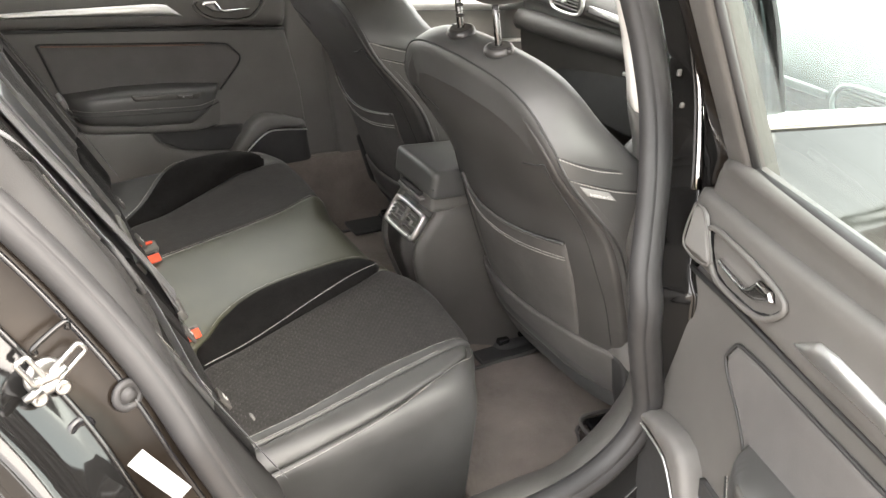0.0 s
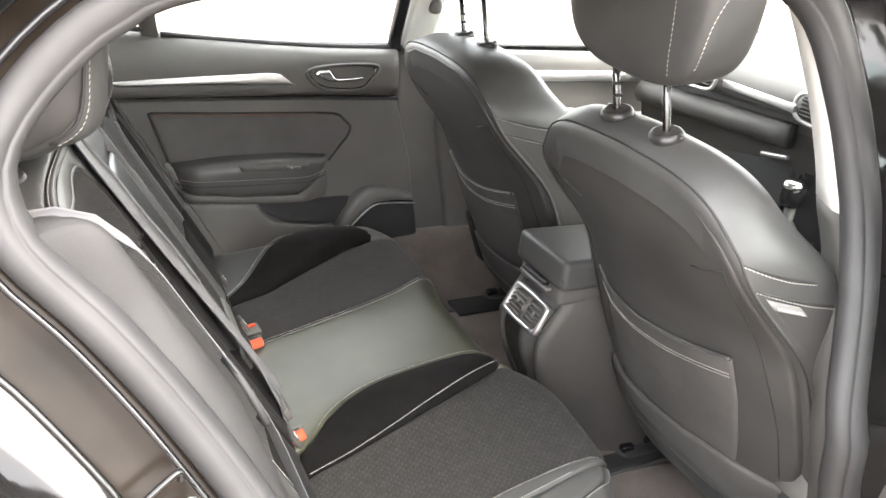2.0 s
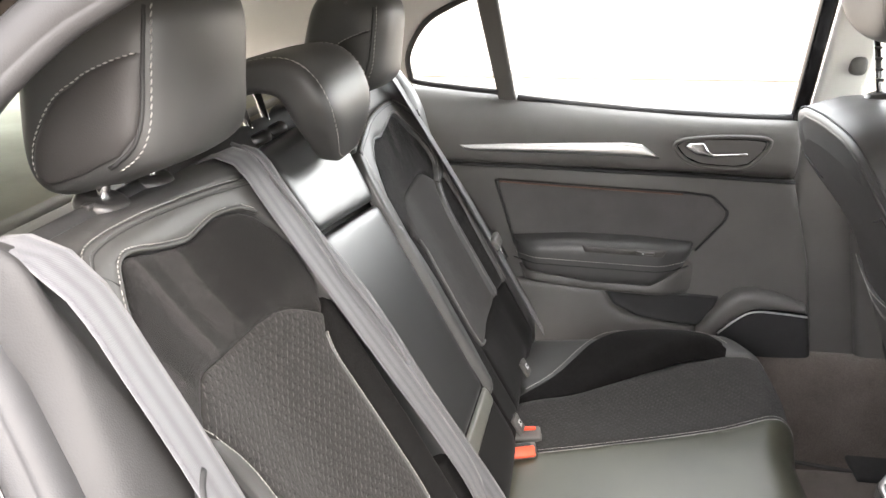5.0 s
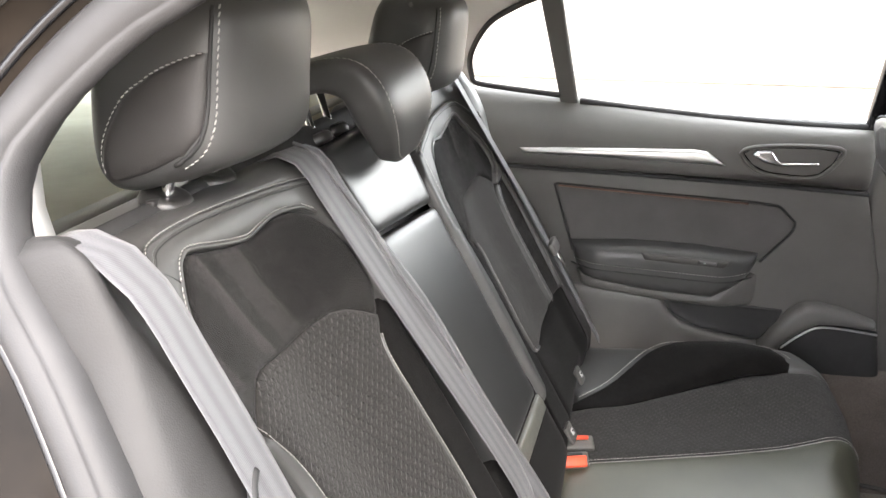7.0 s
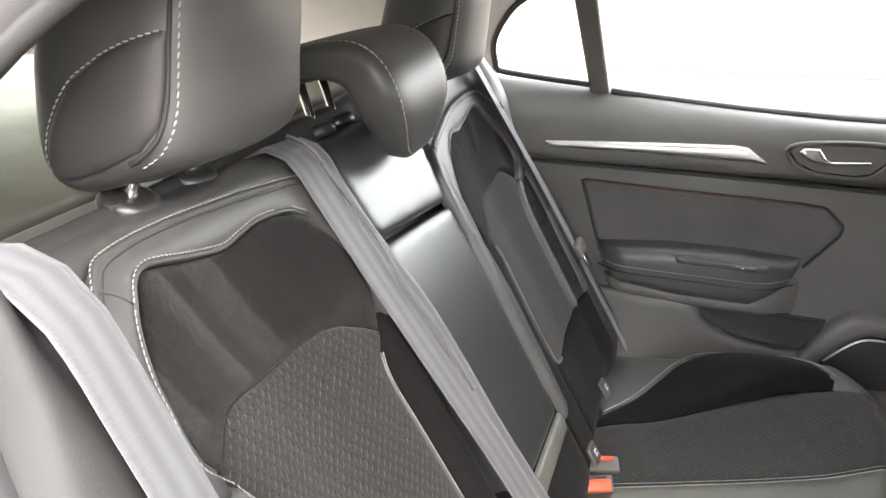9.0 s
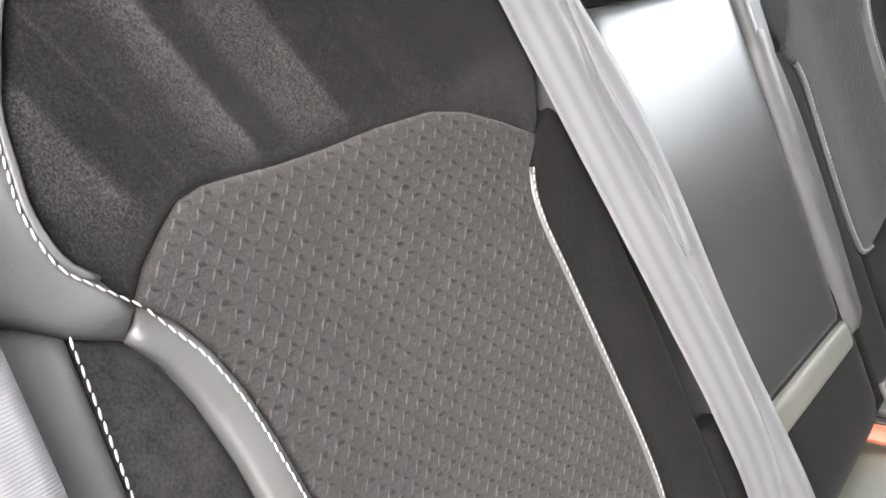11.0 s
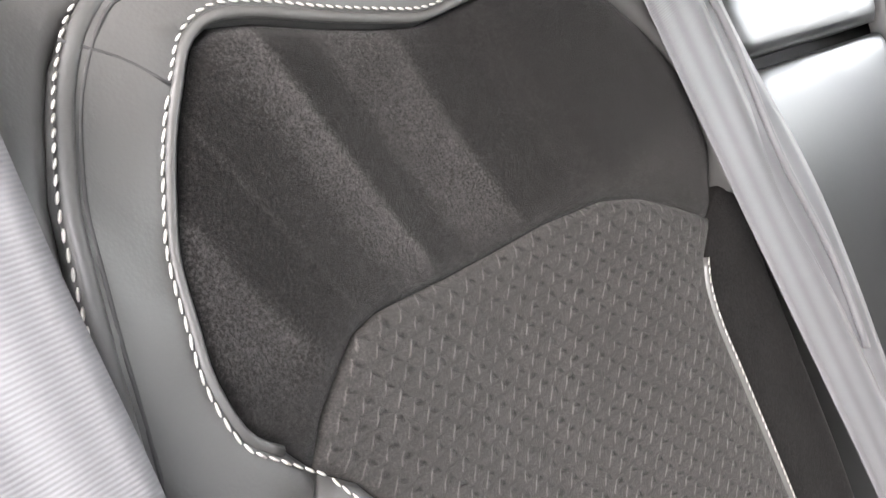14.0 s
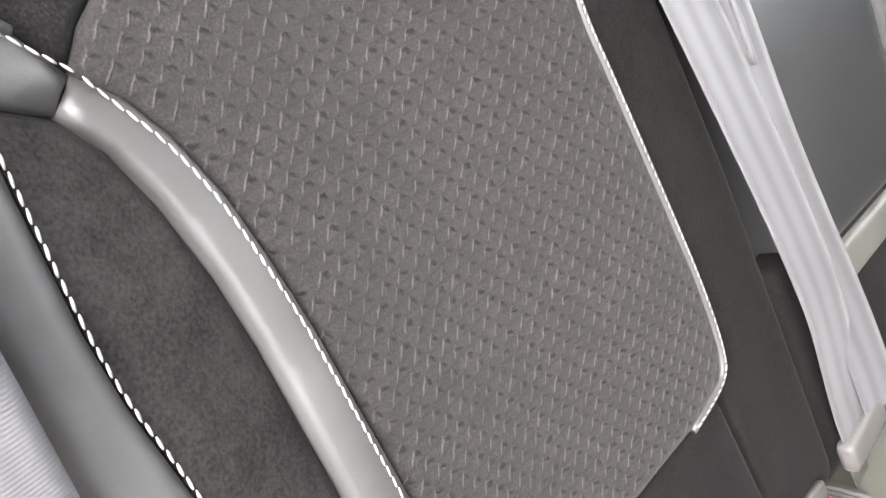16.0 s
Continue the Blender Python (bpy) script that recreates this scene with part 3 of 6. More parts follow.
def skin_rows():
    rows = []
    for step_out, dy in ((0.112, -0.082), (0.120, -0.090), (0.130, -0.092), (0.142, -0.084), (0.150, -0.082), (0.162, -0.092), (0.178, -0.104), (0.205, -0.110), (0.235, -0.104), (0.25, -0.106), (0.30, -0.122), (0.40, -0.130), (0.6, -0.115), (1.0, -0.06)):
        row = []
        for (x, z), (ox, oz) in zip(seal_line, seal_out):
            far = step_out - 0.112
            fwd = sstep(0.1, 0.6, ox)
            far *= 1 - 0.97 * fwd
            px, pz = x + ox * (0.112 + far), z + oz * (0.112 + far)
            y = side_y(z) + dy
            if oz > 0.3:
                pz = min(pz, 1.525 + 0.02 * (pz - 1.4))
                y = side_y(z) + dy + sstep(0.155, 1.0, step_out) * 0.7 * sstep(0.3, 0.8, oz)
            if oz < -0.3:
                pz = max(pz, 0.24)
            w = roof_share(x, oz)
            edge = 0.03 + 0.082 * 0.38
            roof = Vector((x + ox * (edge + 0.4 * far), side_y(z) + 0.5 * max(dy, -0.085) + 1.1 * far, z + oz * edge + 0.20 * far))
            p = Vector((max(px, -1.35), y, pz)).lerp(roof, w)
            row.append(tuple(p))
        rows.append(row)
    return rows


part("body_skin", grid_mesh(skin_rows(), closed=True), PAINT, car_body, "curved glossy black outer body panel")


def trim_band(name, lo, hi, material, label):
    """Inner pillar trim between the seal and the cabin, over a run of the doorway's edge."""
    rows = []
    for out, dy in ((-0.004, 0.010), (-0.012, 0.020), (-0.012, 0.035), (0.004, 0.06), (0.03, 0.095), (0.07, 0.12)):
        row = []
        for k in range(lo, hi):
            (x, z), (ox, oz) = seal_line[k % len(seal_line)], seal_out[k % len(seal_line)]
            lift = 0.035 * sstep(0.6, 0.95, oz) + 0.014 * sstep(0.25, 0.0, x)
            lift += 0.018 * sstep(0.40, 0.50, x) * sstep(1.12, 1.04, z)
            row.append((x + ox * (out + lift), side_y(z) + dy, z + oz * (out + lift)))
        rows.append(row)
    return thicken(part(name, grid_mesh(rows), material, car_body, label), 0.003)


def seal_index(x, z):
    return int(np.argmin(np.hypot(*(seal_line - np.array([x, z])).T)))


n_seal = len(seal_line)
i_c, i_rear_low, i_sill, i_b_low, i_b = seal_index(-0.31, 1.165), seal_index(-0.09, 0.772), seal_index(0.24, 0.556), seal_index(0.54, 0.75), seal_index(0.557, 1.115)
trim_band("pillar_trim", i_c - n_seal if i_c > n_seal // 2 else 0, i_c + 1, TRIM_LIGHT, "pale grey upper pillar trim")
trim_band("pillar_trim", i_b, n_seal + 1, TRIM_LIGHT, "pale grey upper pillar trim")
trim_band("lower_trim", i_c, i_b + 1, PLASTIC, "dark plastic sill and pillar trim")

def right_pos(x, z, h):
    return (x, side_y(z) + 0.045 + h, z)


patch("pillar_trim", [(-0.378, 1.10), (-0.372, 1.24), (-0.345, 1.29), (-0.27, 1.345), (-0.15, 1.385), (-0.15, 1.43), (-0.95, 1.43), (-0.95, 1.10)], right_pos, TRIM_LIGHT, car_body, "pale grey rear pillar trim", step=0.03, dip=0.006, r=0.015, skirt=0.03, lift=0.03)

# door latch striker, rubber plugs, bumper stop and sticker on the jamb
striker = thing("door_striker", "zinc plated steel door striker on black jamb", "striker")
J0 = Vector((-0.257, -0.676, 0.985))
J_OUT = Vector((0.30, -0.94, 0.15)).normalized()
J_RIGHT = Vector((1.0, 0.32, 0.0)).normalized()
J_UP = J_OUT.cross(J_RIGHT).normalized()
if J_UP.z < 0:
    J_UP = -J_UP


def on_jamb(a, b, c):
    return J0 + J_RIGHT * a + J_UP * b + J_OUT * c


def bracket(name, centre, along, length, wide, rise):
    """A flat steel frame with a slot, standing off the jamb."""
    ca, sa = math.cos(radians(along)), math.sin(radians(along))
    pts = [(-length / 2, -wide / 2), (length / 2, -wide / 2), (length / 2, wide / 2), (-length / 2, wide / 2)]
    line = smooth_line([p for p in resample(pts, 0.004, True)], 0.003, True)
    part(name, tube([on_jamb(centre[0] + u * ca - v * sa, centre[1] + u * sa + v * ca, rise) for u, v in line], 0.0026, 8, True), ZINC, striker, "bent steel bracket")


part("base_plate", lathe([(0.019, 0.0), (0.019, 0.003), (0.016, 0.0045), (0.009, 0.0045), (0.008, 0.002)], on_jamb(0, 0, 0), tuple(J_OUT), 18), ZINC, striker)
bracket("bracket_arm", (0.020, 0.012), 32, 0.034, 0.012, 0.012)
bracket("bracket_arm", (-0.014, 0.016), 112, 0.030, 0.011, 0.012)
part("cross_bar", tube([on_jamb(-0.012, 0.002, 0.010), on_jamb(0.006, 0.003, 0.012), on_jamb(0.016, 0.008, 0.012)], 0.0045, 8), ZINC, striker)
part("stub", tube([on_jamb(-0.024, -0.012, 0.008), on_jamb(-0.008, -0.006, 0.010)], 0.0042, 8), ZINC, striker)
for a, b in ((0.012, -0.016), (-0.010, -0.018)):
    part("bolt", lathe([(0.0075, 0), (0.0075, 0.005), (0.0055, 0.0065), (0.003, 0.004), (0.001, 0.004)], on_jamb(a, b, 0.002), tuple(J_OUT), 12), ZINC, striker)

plug = thing("rubber_plug", "round grey rubber plug in the jamb", "plug")
part("disc", lathe([(0.017, 0), (0.0175, 0.003), (0.015, 0.0055), (0.0105, 0.0055), (0.0095, 0.003), (0.0075, 0.003), (0.007, 0.0065), (0.002, 0.007)], (-0.188, -0.674, 0.938), (0.35, -0.9, 0.25), 24), RUBBER, plug)
plug2 = thing("rubber_plug", "black rubber plug low on the jamb", "plug")
part("disc", lathe([(0.015, 0), (0.0155, 0.003), (0.012, 0.005), (0.006, 0.005), (0.005, 0.003), (0.001, 0.003)], (-0.236, -0.690, 0.922), (0.35, -0.9, 0.25), 24), GLOSS_BLACK, plug2)
clip = thing("drain_clip", "pressed steel clip at the jamb edge", "clip")
part("tab", tube([Vector((-0.246, -0.668, 1.022)) + J_RIGHT * u + J_UP * v + J_OUT * 0.004 for u, v in smooth_line([(-0.016, -0.010), (-0.018, -0.004), (0.012, 0.010), (0.016, 0.006), (0.014, 0.002)], 0.003)], 0.0030, 8), PAINT, clip)
sticker = thing("info_sticker", "white paper information sticker on the jamb", "sticker")
turn_s = Matrix.Rotation(radians(-32), 3, "Y") @ Matrix.Rotation(radians(14), 3, "Z")
S0 = Vector((-0.176, -0.741, 0.882))
part("paper", rbox((0.019, 0.0012, 0.080), S0, 0.0004, 1, turn_s), PAPER, sticker)
for k in range(5):
    part("print_bar", rbox((0.013, 0.0006, 0.005), S0 + turn_s @ Vector((0, -0.0011, -0.028 + k * 0.014)), 0, 1, turn_s), TAG_GREY, sticker, smooth=False)


# ---- floor, sill, ceiling, rear shelf ----
def floor_sheet():
    rows = []
    for x in np.linspace(-0.1, 2.2, 47):
        row = []
        for y in np.linspace(-0.69, 0.72, 57):
            z = 0.32
            z += 0.15 * (1 - sstep(0.05, 0.13, abs(y)))
            z += 0.22 * sstep(0.60, 0.69, abs(y))
            z += 0.25 * sstep(1.6, 2.1, x)
            row.append((x, y, z + 0.004 * noise.noise(Vector((x * 9, y * 9, 0)))))
        rows.append(row)
    ob = part("floor", grid_mesh(rows), CARPET, None)
    return tagged(ob, "dark charcoal carpet on the footwell floor", "floor", kind="structure")


floor_sheet()


def ceiling_sheet():
    rows = []
    for x in np.linspace(-0.78, 1.15, 40):
        row = []
        for y in np.linspace(-0.49, 0.60, 41):
            z = 1.445 - 0.20 * max(0, -(x + 0.1)) ** 1.6 - 0.10 * max(0, x - 0.6) ** 2
            z -= 0.075 * sstep(0.33, 0.56, y)
            row.append((x, y, z))
        rows.append(row)
    ob = part("ceiling", grid_mesh(rows), HEADLINER, None)
    thicken(ob, 0.012, 1.0)
    return tagged(ob, "pale beige cloth roof lining", "headliner", kind="structure")


ceiling_sheet()
header = thing("ceiling_trim", "pale seam strip at the rear edge of the roof lining", "trim", kind="structure")
part("seam", tube([(-0.60, y, 1.387 - 0.004) for y in np.linspace(-0.45, 0.52, 14)], 0.003, 6), TRIM_LIGHT, header)


def rear_shelf():
    t = thing("parcel_shelf", "dark carpeted shelf behind the rear bench", "shelf")
    rows = [[(x, y, 1.105 + 0.01 * sstep(-0.5, -0.4, x)) for y in np.linspace(-0.56, 0.60, 20)] for x in np.linspace(-1.25, -0.40, 18)]
    thicken(part("shelf_board", grid_mesh(rows), SHELF, t), 0.02, -1)
    part("shelf_edge", tube([(-0.405, y, 1.118) for y in np.linspace(-0.55, 0.58, 12)], 0.012, 8), PLASTIC, t, "dark moulded shelf edge")
    ledge = [[(x, y, z) for y in np.linspace(-0.56, 0.58, 16)] for x, z in ((-0.425, 1.128), (-0.432, 1.134), (-0.455, 1.135), (-0.462, 1.128), (-0.468, 1.112))]
    thicken(part("shelf_ledge", grid_mesh(ledge), SHELF_PLASTIC, t, "dark moulded plastic ledge"), 0.004, -1)
    for y in (-0.545, -0.50, -0.44):
        part("ledge_rib", rbox((0.075, 0.006, 0.022), (-0.435, y, 1.122), 0.002, 2), SHELF_PLASTIC, t)
    for y in (-0.42, 0.43):
        part("speaker_grille", lathe([(0.075, 0.0), (0.075, 0.006), (0.066, 0.010), (0.01, 0.013)], (-0.72, y, 1.108), (0, 0, 1), 24), BLACK, t, "round black speaker grille")
    return t


rear_shelf()
rows = [[(x, y, 1.506 - 0.20 * max(0, -(x + 0.1)) ** 1.6 - 0.10 * max(0, x - 0.6) ** 2 - 0.09 * (abs(y) / 0.56) ** 4) for y in np.linspace(-0.54, 0.60, 21)] for x in np.linspace(-0.85, 1.15, 24)]
thicken(part("roof_panel", grid_mesh(rows), PAINT, car_body, "glossy black roof panel"), 0.01, 1.0)


def rear_window():
    w = thing("window_rear", "sloping tinted rear window", "window", kind="structure")
    rows = [[(-0.80 - f * 0.5, y * (1 + 0.12 * f), 1.36 - 0.24 * f + 0.02 * (1 - (y / 0.55) ** 2)) for y in np.linspace(-0.52, 0.55, 14)] for f in np.linspace(0, 1, 8)]
    p = part("pane", grid_mesh(rows), PANE_TINT, w)
    p.visible_shadow = False
    for s in (-1, 1):
        part("window_frame", tube([(-0.76, s * 0.50, 1.385), (-0.95, s * 0.55, 1.30), (-1.30, s * 0.64, 1.11)], 0.03, 8), PAINT, w)
    return w


rear_window()


# ---- left side: pillars, windows ----
def left_pos(x, z, h):
    return (x, 0.735 - max(0.0, z - 1.07) * 0.5 - h, z)


left_side = thing("wall_left", "dark trimmed left side of the cabin", "car body", kind="structure")
patch("pillar_trim", [(-0.285, 1.085), (-0.288, 1.175), (-0.243, 1.245), (-0.17, 1.285), (-0.10, 1.305), (0.2, 1.335), (0.5, 1.345), (0.62, 1.345), (0.62, 1.43), (-0.95, 1.43), (-0.95, 1.06), (-0.40, 1.06)],
      left_pos, TRIM_LIGHT, left_side, "pale grey rear pillar trim", step=0.03, dip=0.006, r=0.015, skirt=0.03)
patch("pillar_trim", [(0.528, 1.05), (0.606, 1.05), (0.60, 1.36), (0.52, 1.36)], left_pos, TRIM_LIGHT, left_side, "pale grey centre pillar trim", step=0.02, dip=0.01, r=0.02, skirt=0.03, lift=0.03)
patch("pillar_trim", [(0.522, 0.36), (0.90, 0.36), (0.86, 0.6), (0.76, 0.85), (0.72, 1.050), (0.52, 1.055)], left_pos, PLASTIC, left_side, "dark lower centre pillar trim", step=0.03, dip=0.01, r=0.02, skirt=0.03, lift=0.012)
patch("body_skin", [(-0.95, 0.3), (2.2, 0.3), (2.2, 1.03), (0.6, 1.045), (0.3, 1.05), (0.075, 1.06), (-0.058, 1.076), (-0.3, 1.093), (-0.95, 1.09)], left_pos, PAINT, left_side, "glossy black outer body panel", step=0.06, dip=0.0, r=0.02, skirt=0.02, lift=-0.06)
anchor = thing("belt_anchor", "dark plastic upper seat belt anchor", "belt anchor")
part("cover", blob((0.03, 0.03, 0.035), 3, 6, lambda p: p + Vector((0.575, 0.655, 1.165))), PLASTIC, anchor)

window_1 = thing("window_1", "clear side window in the closed rear door", "window", kind="structure")
p = patch("pane", [(-0.066, 1.07), (0.498, 1.04), (0.485, 1.34), (0.2, 1.335), (-0.105, 1.305)], left_pos, PANE, window_1, step=0.1, dip=0, r=0.01, skirt=0, lift=-0.02)
p.visible_shadow = False
patch("window_frame", [(-0.099, 1.075), (-0.062, 1.07), (-0.100, 1.31), (-0.140, 1.30)], left_pos, PLASTIC, window_1, "dark window divider bar", step=0.012, dip=0.004, r=0.008, skirt=0.02, lift=0.006)
patch("window_frame", [(0.494, 1.04), (0.522, 1.04), (0.512, 1.36), (0.484, 1.36)], left_pos, GLOSS_BLACK, window_1, "black front window channel", step=0.012, dip=0.003, r=0.006, skirt=0.02, lift=0.010)
part("window_seal", tube([left_pos(x, z, 0.0) for x, z in [(-0.06, 1.083), (0.05, 1.072), (0.2, 1.06), (0.35, 1.053), (0.5, 1.05)]], 0.007, 8), RUBBER, window_1)
quarter = thing("window_2", "small clear triangular quarter window", "window", kind="structure")
p = patch("pane", [(-0.285, 1.10), (-0.099, 1.08), (-0.137, 1.30), (-0.235, 1.245), (-0.28, 1.185)], left_pos, PANE, quarter, step=0.1, dip=0, r=0.01, skirt=0, lift=-0.02)
p.visible_shadow = False
part("window_seal", tube([left_pos(x, z, 0.002) for x, z in smooth_line([(-0.10, 1.095), (-0.19, 1.104), (-0.274, 1.115), (-0.283, 1.128), (-0.281, 1.178), (-0.240, 1.240), (-0.18, 1.276), (-0.135, 1.294)], 0.01)], 0.006, 8), RUBBER, quarter)
window_3 = thing("window_3", "clear side window of the front door", "window", kind="structure")
p = patch("pane", [(0.61, 1.03), (1.45, 1.01), (1.15, 1.33), (0.6, 1.35)], left_pos, PANE, window_3, step=0.1, dip=0, r=0.01, skirt=0, lift=-0.02)
p.visible_shadow = False

# front windscreen with its pillars
screen = thing("windscreen", "clear raked windscreen over the dashboard", "window", kind="structure")
rows = [[(1.15 + f * 0.75 - 0.12 * (y / 0.6) ** 2, y, 1.40 - 0.38 * f) for y in np.linspace(-0.6, 0.62, 14)] for f in np.linspace(0, 1, 8)]
p = part("pane", grid_mesh(rows), PANE, screen)
p.visible_shadow = False
for s in (-1, 1):
    part("pillar", tube([(1.02, s * 0.54, 1.40), (1.35, s * 0.62, 1.24), (1.80, s * 0.68, 1.02)], 0.032, 10), PLASTIC, screen)


# ---- closed rear door on the far side ----
def shut_pos(x, z, h):
    y = 0.705
    y -= 0.016 * sstep(0.938, 0.952, z)
    y += 0.05 * sstep(1.01, 1.11, z)
    return (x, y - h, z)


door_1 = thing("door_1", "closed rear door lined with dark soft plastic", "car door", kind="structure")


def swing_none(p):
    return p


def arm_swell(x):
    return 0.048 * sstep(-0.09, 0.0, x) * sstep(0.36, 0.24, x)


def rear_door_lining(door, carry):
    """The moulded lining of a rear door; carry(point) takes it from the closed far door to the door's own place."""
    def door_pos(x, z, h):
        return carry(shut_pos(x, z, h))

    def arm_pos(x, z, h):
        return carry((x, 0.702 - arm_swell(x) - h, z))
    patch("upper_panel", [(-0.44, 0.955), (-0.19, 0.951), (0.09, 0.944), (0.36, 0.936), (0.508, 0.930), (0.506, 1.047), (0.36, 1.05), (0.284, 1.053), (0.17, 1.060), (0.075, 1.068), (-0.058, 1.085), (-0.18, 1.094), (-0.30, 1.100), (-0.44, 1.108)],
          door_pos, PLASTIC, door, "dark soft upper door panel", step=0.015, dip=0.012, r=0.016, skirt=0.03, lift=0.004)
    patch("door_card", [(-0.44, 0.953), (-0.19, 0.949), (0.09, 0.942), (0.36, 0.934), (0.510, 0.928), (0.56, 0.75), (0.598, 0.52), (0.56, 0.44), (-0.05, 0.44), (-0.2, 0.62), (-0.44, 0.7)],
          door_pos, PLASTIC, door, "dark moulded door card", step=0.02, dip=0.010, r=0.014, skirt=0.03)
    patch("cloth_inset", [(-0.102, 0.912), (0.09, 0.904), (0.30, 0.897), (0.350, 0.892), (0.386, 0.858), (0.381, 0.838), (0.328, 0.770), (-0.056, 0.766)],
          door_pos, DOOR_CLOTH, door, "dark cloth door inset", step=0.012, dip=0.007, r=0.012, skirt=0.012, lift=0.006)
    part("inset_piping", tube([door_pos(x, z, 0.004) for x, z in resample([(-0.056, 0.766), (-0.102, 0.912), (0.09, 0.904), (0.30, 0.897), (0.350, 0.892), (0.386, 0.858), (0.381, 0.838), (0.328, 0.770)], 0.01)], 0.0026, 6), BLACK, door)


    patch("armrest", [(-0.062, 0.790), (0.06, 0.800), (0.20, 0.800), (0.322, 0.790), (0.320, 0.768), (0.30, 0.733), (0.235, 0.698), (0.10, 0.702), (-0.03, 0.722), (-0.05, 0.752)],
          arm_pos, LEATHER, door, "padded dark leather armrest", step=0.01, dip=0.022, r=0.026, skirt=0.05, lift=0.012)
    stitches("stitching", [(-0.05, 0.760), (0.05, 0.757), (0.15, 0.754), (0.25, 0.752), (0.31, 0.757)], arm_pos, door, lift=0.0125, length=0.005, gap=0.002, rad=0.0008, material=THREAD)
    patch("switch_plate", [(0.088, 0.791), (0.262, 0.785), (0.256, 0.770), (0.095, 0.776)], arm_pos, CONSOLE, door, "dark window switch recess", step=0.006, dip=0.003, r=0.005, skirt=0.01, lift=0.0135)
    patch("window_switch", [(0.20, 0.785), (0.238, 0.783), (0.236, 0.776), (0.20, 0.778)], arm_pos, PLASTIC, door, step=0.005, dip=0.002, r=0.003, skirt=0.008, lift=0.0185)
    part("switch_light", blob((0.004, 0.003, 0.003), 3, 2, lambda p: p + Vector(arm_pos(0.213, 0.781, 0.0195))), STICKER, door)
    patch("armrest_base", [(-0.045, 0.722), (0.235, 0.700), (0.30, 0.733), (0.318, 0.752), (0.36, 0.74), (0.33, 0.668), (0.14, 0.676), (-0.03, 0.692)], arm_pos, PLASTIC, door, step=0.012, dip=0.012, r=0.016, skirt=0.05, lift=-0.012)
    patch("lower_trim", [(-0.055, 0.690), (0.138, 0.676), (0.155, 0.645), (0.185, 0.620), (0.235, 0.605), (0.30, 0.596), (0.344, 0.592), (0.36, 0.45), (-0.02, 0.45), (-0.10, 0.58)],
          door_pos, PLASTIC_HARD, door, "grey hard plastic lower door trim", step=0.015, dip=0.010, r=0.014, skirt=0.02, lift=0.016)
    # no hollow behind it: the pocket's inner shade is a black sheet
    patch("map_pocket", [(0.142, 0.674), (0.385, 0.667), (0.372, 0.625), (0.345, 0.598), (0.288, 0.602), (0.215, 0.614), (0.165, 0.640)], door_pos, BLACK, door, "black sheet for the shaded inside of the door pocket", step=0.015, dip=-0.006, r=0.02, skirt=0.01, lift=0.003)
    patch("speaker_surround", [(0.344, 0.590), (0.372, 0.635), (0.399, 0.672), (0.420, 0.688), (0.450, 0.693), (0.50, 0.684), (0.562, 0.662), (0.566, 0.645), (0.50, 0.650), (0.455, 0.648), (0.425, 0.628), (0.388, 0.592), (0.36, 0.45)],
          door_pos, PLASTIC_HARD, door, "grey plastic speaker surround", step=0.01, dip=0.014, r=0.016, skirt=0.03, lift=0.034)
    part("surround_edge", tube([door_pos(x, z, 0.030) for x, z in smooth_line([(0.388, 0.592), (0.425, 0.628), (0.455, 0.646), (0.50, 0.647), (0.566, 0.641)], 0.01)], 0.0022, 6), SATIN, door)
    patch("speaker_grille", [(0.390, 0.588), (0.428, 0.624), (0.457, 0.641), (0.50, 0.643), (0.572, 0.637), (0.592, 0.530), (0.56, 0.45), (0.37, 0.45)], door_pos, BLACK, door, "black perforated speaker grille", step=0.015, dip=0.006, r=0.02, skirt=0.02, lift=0.014)
    strip_line = [(-0.176, 0.9885), (-0.163, 0.978), (0.05, 0.976), (0.236, 0.972), (0.198, 1.000), (0.17, 1.003), (0.05, 0.999), (-0.10, 0.993)]
    patch("bright_strip", strip_line, door_pos, SATIN, door, "brushed aluminium trim strip", step=0.006, dip=0.008, r=0.012, skirt=0.01, lift=0.013)
    part("crease_gap", tube([door_pos(x, z, 0.006) for x, z in [(-0.44, 0.951), (-0.19, 0.947), (0.09, 0.940), (0.36, 0.932), (0.508, 0.926)]], 0.004, 6), BLACK, door)
    recess = [(0.262, 1.000), (0.280, 1.012), (0.33, 1.018), (0.40, 1.020), (0.446, 1.014), (0.434, 0.985), (0.410, 0.962), (0.38, 0.956), (0.316, 0.960), (0.283, 0.974)]
    patch("handle_bowl", recess, door_pos, GLOSS_BLACK, door, "gloss black handle bowl", step=0.008, dip=-0.006, r=0.012, skirt=0.012, lift=0.0025)
    part("bowl_rim", tube([door_pos(x, z, 0.008) for x, z in smooth_line(recess, 0.008, True)], 0.0042, 8, True), PLASTIC, door)
    patch("door_handle", [(0.281, 0.998), (0.290, 1.007), (0.318, 1.008), (0.330, 0.992), (0.338, 0.986), (0.405, 0.989), (0.406, 0.983), (0.34, 0.977), (0.31, 0.981)], door_pos, CHROME, door, "polished chrome door handle", step=0.004, dip=0.005, r=0.006, skirt=0.006, lift=0.015)
    if door is not door_1:
        tweeter = [(0.418, 0.972), (0.455, 1.028), (0.470, 1.034), (0.484, 1.028), (0.486, 0.967)]
        patch("tweeter_grille", tweeter, door_pos, GRILLE, door, "fine perforated tweeter grille", step=0.008, dip=0.002, r=0.004, skirt=0.006, lift=0.016)
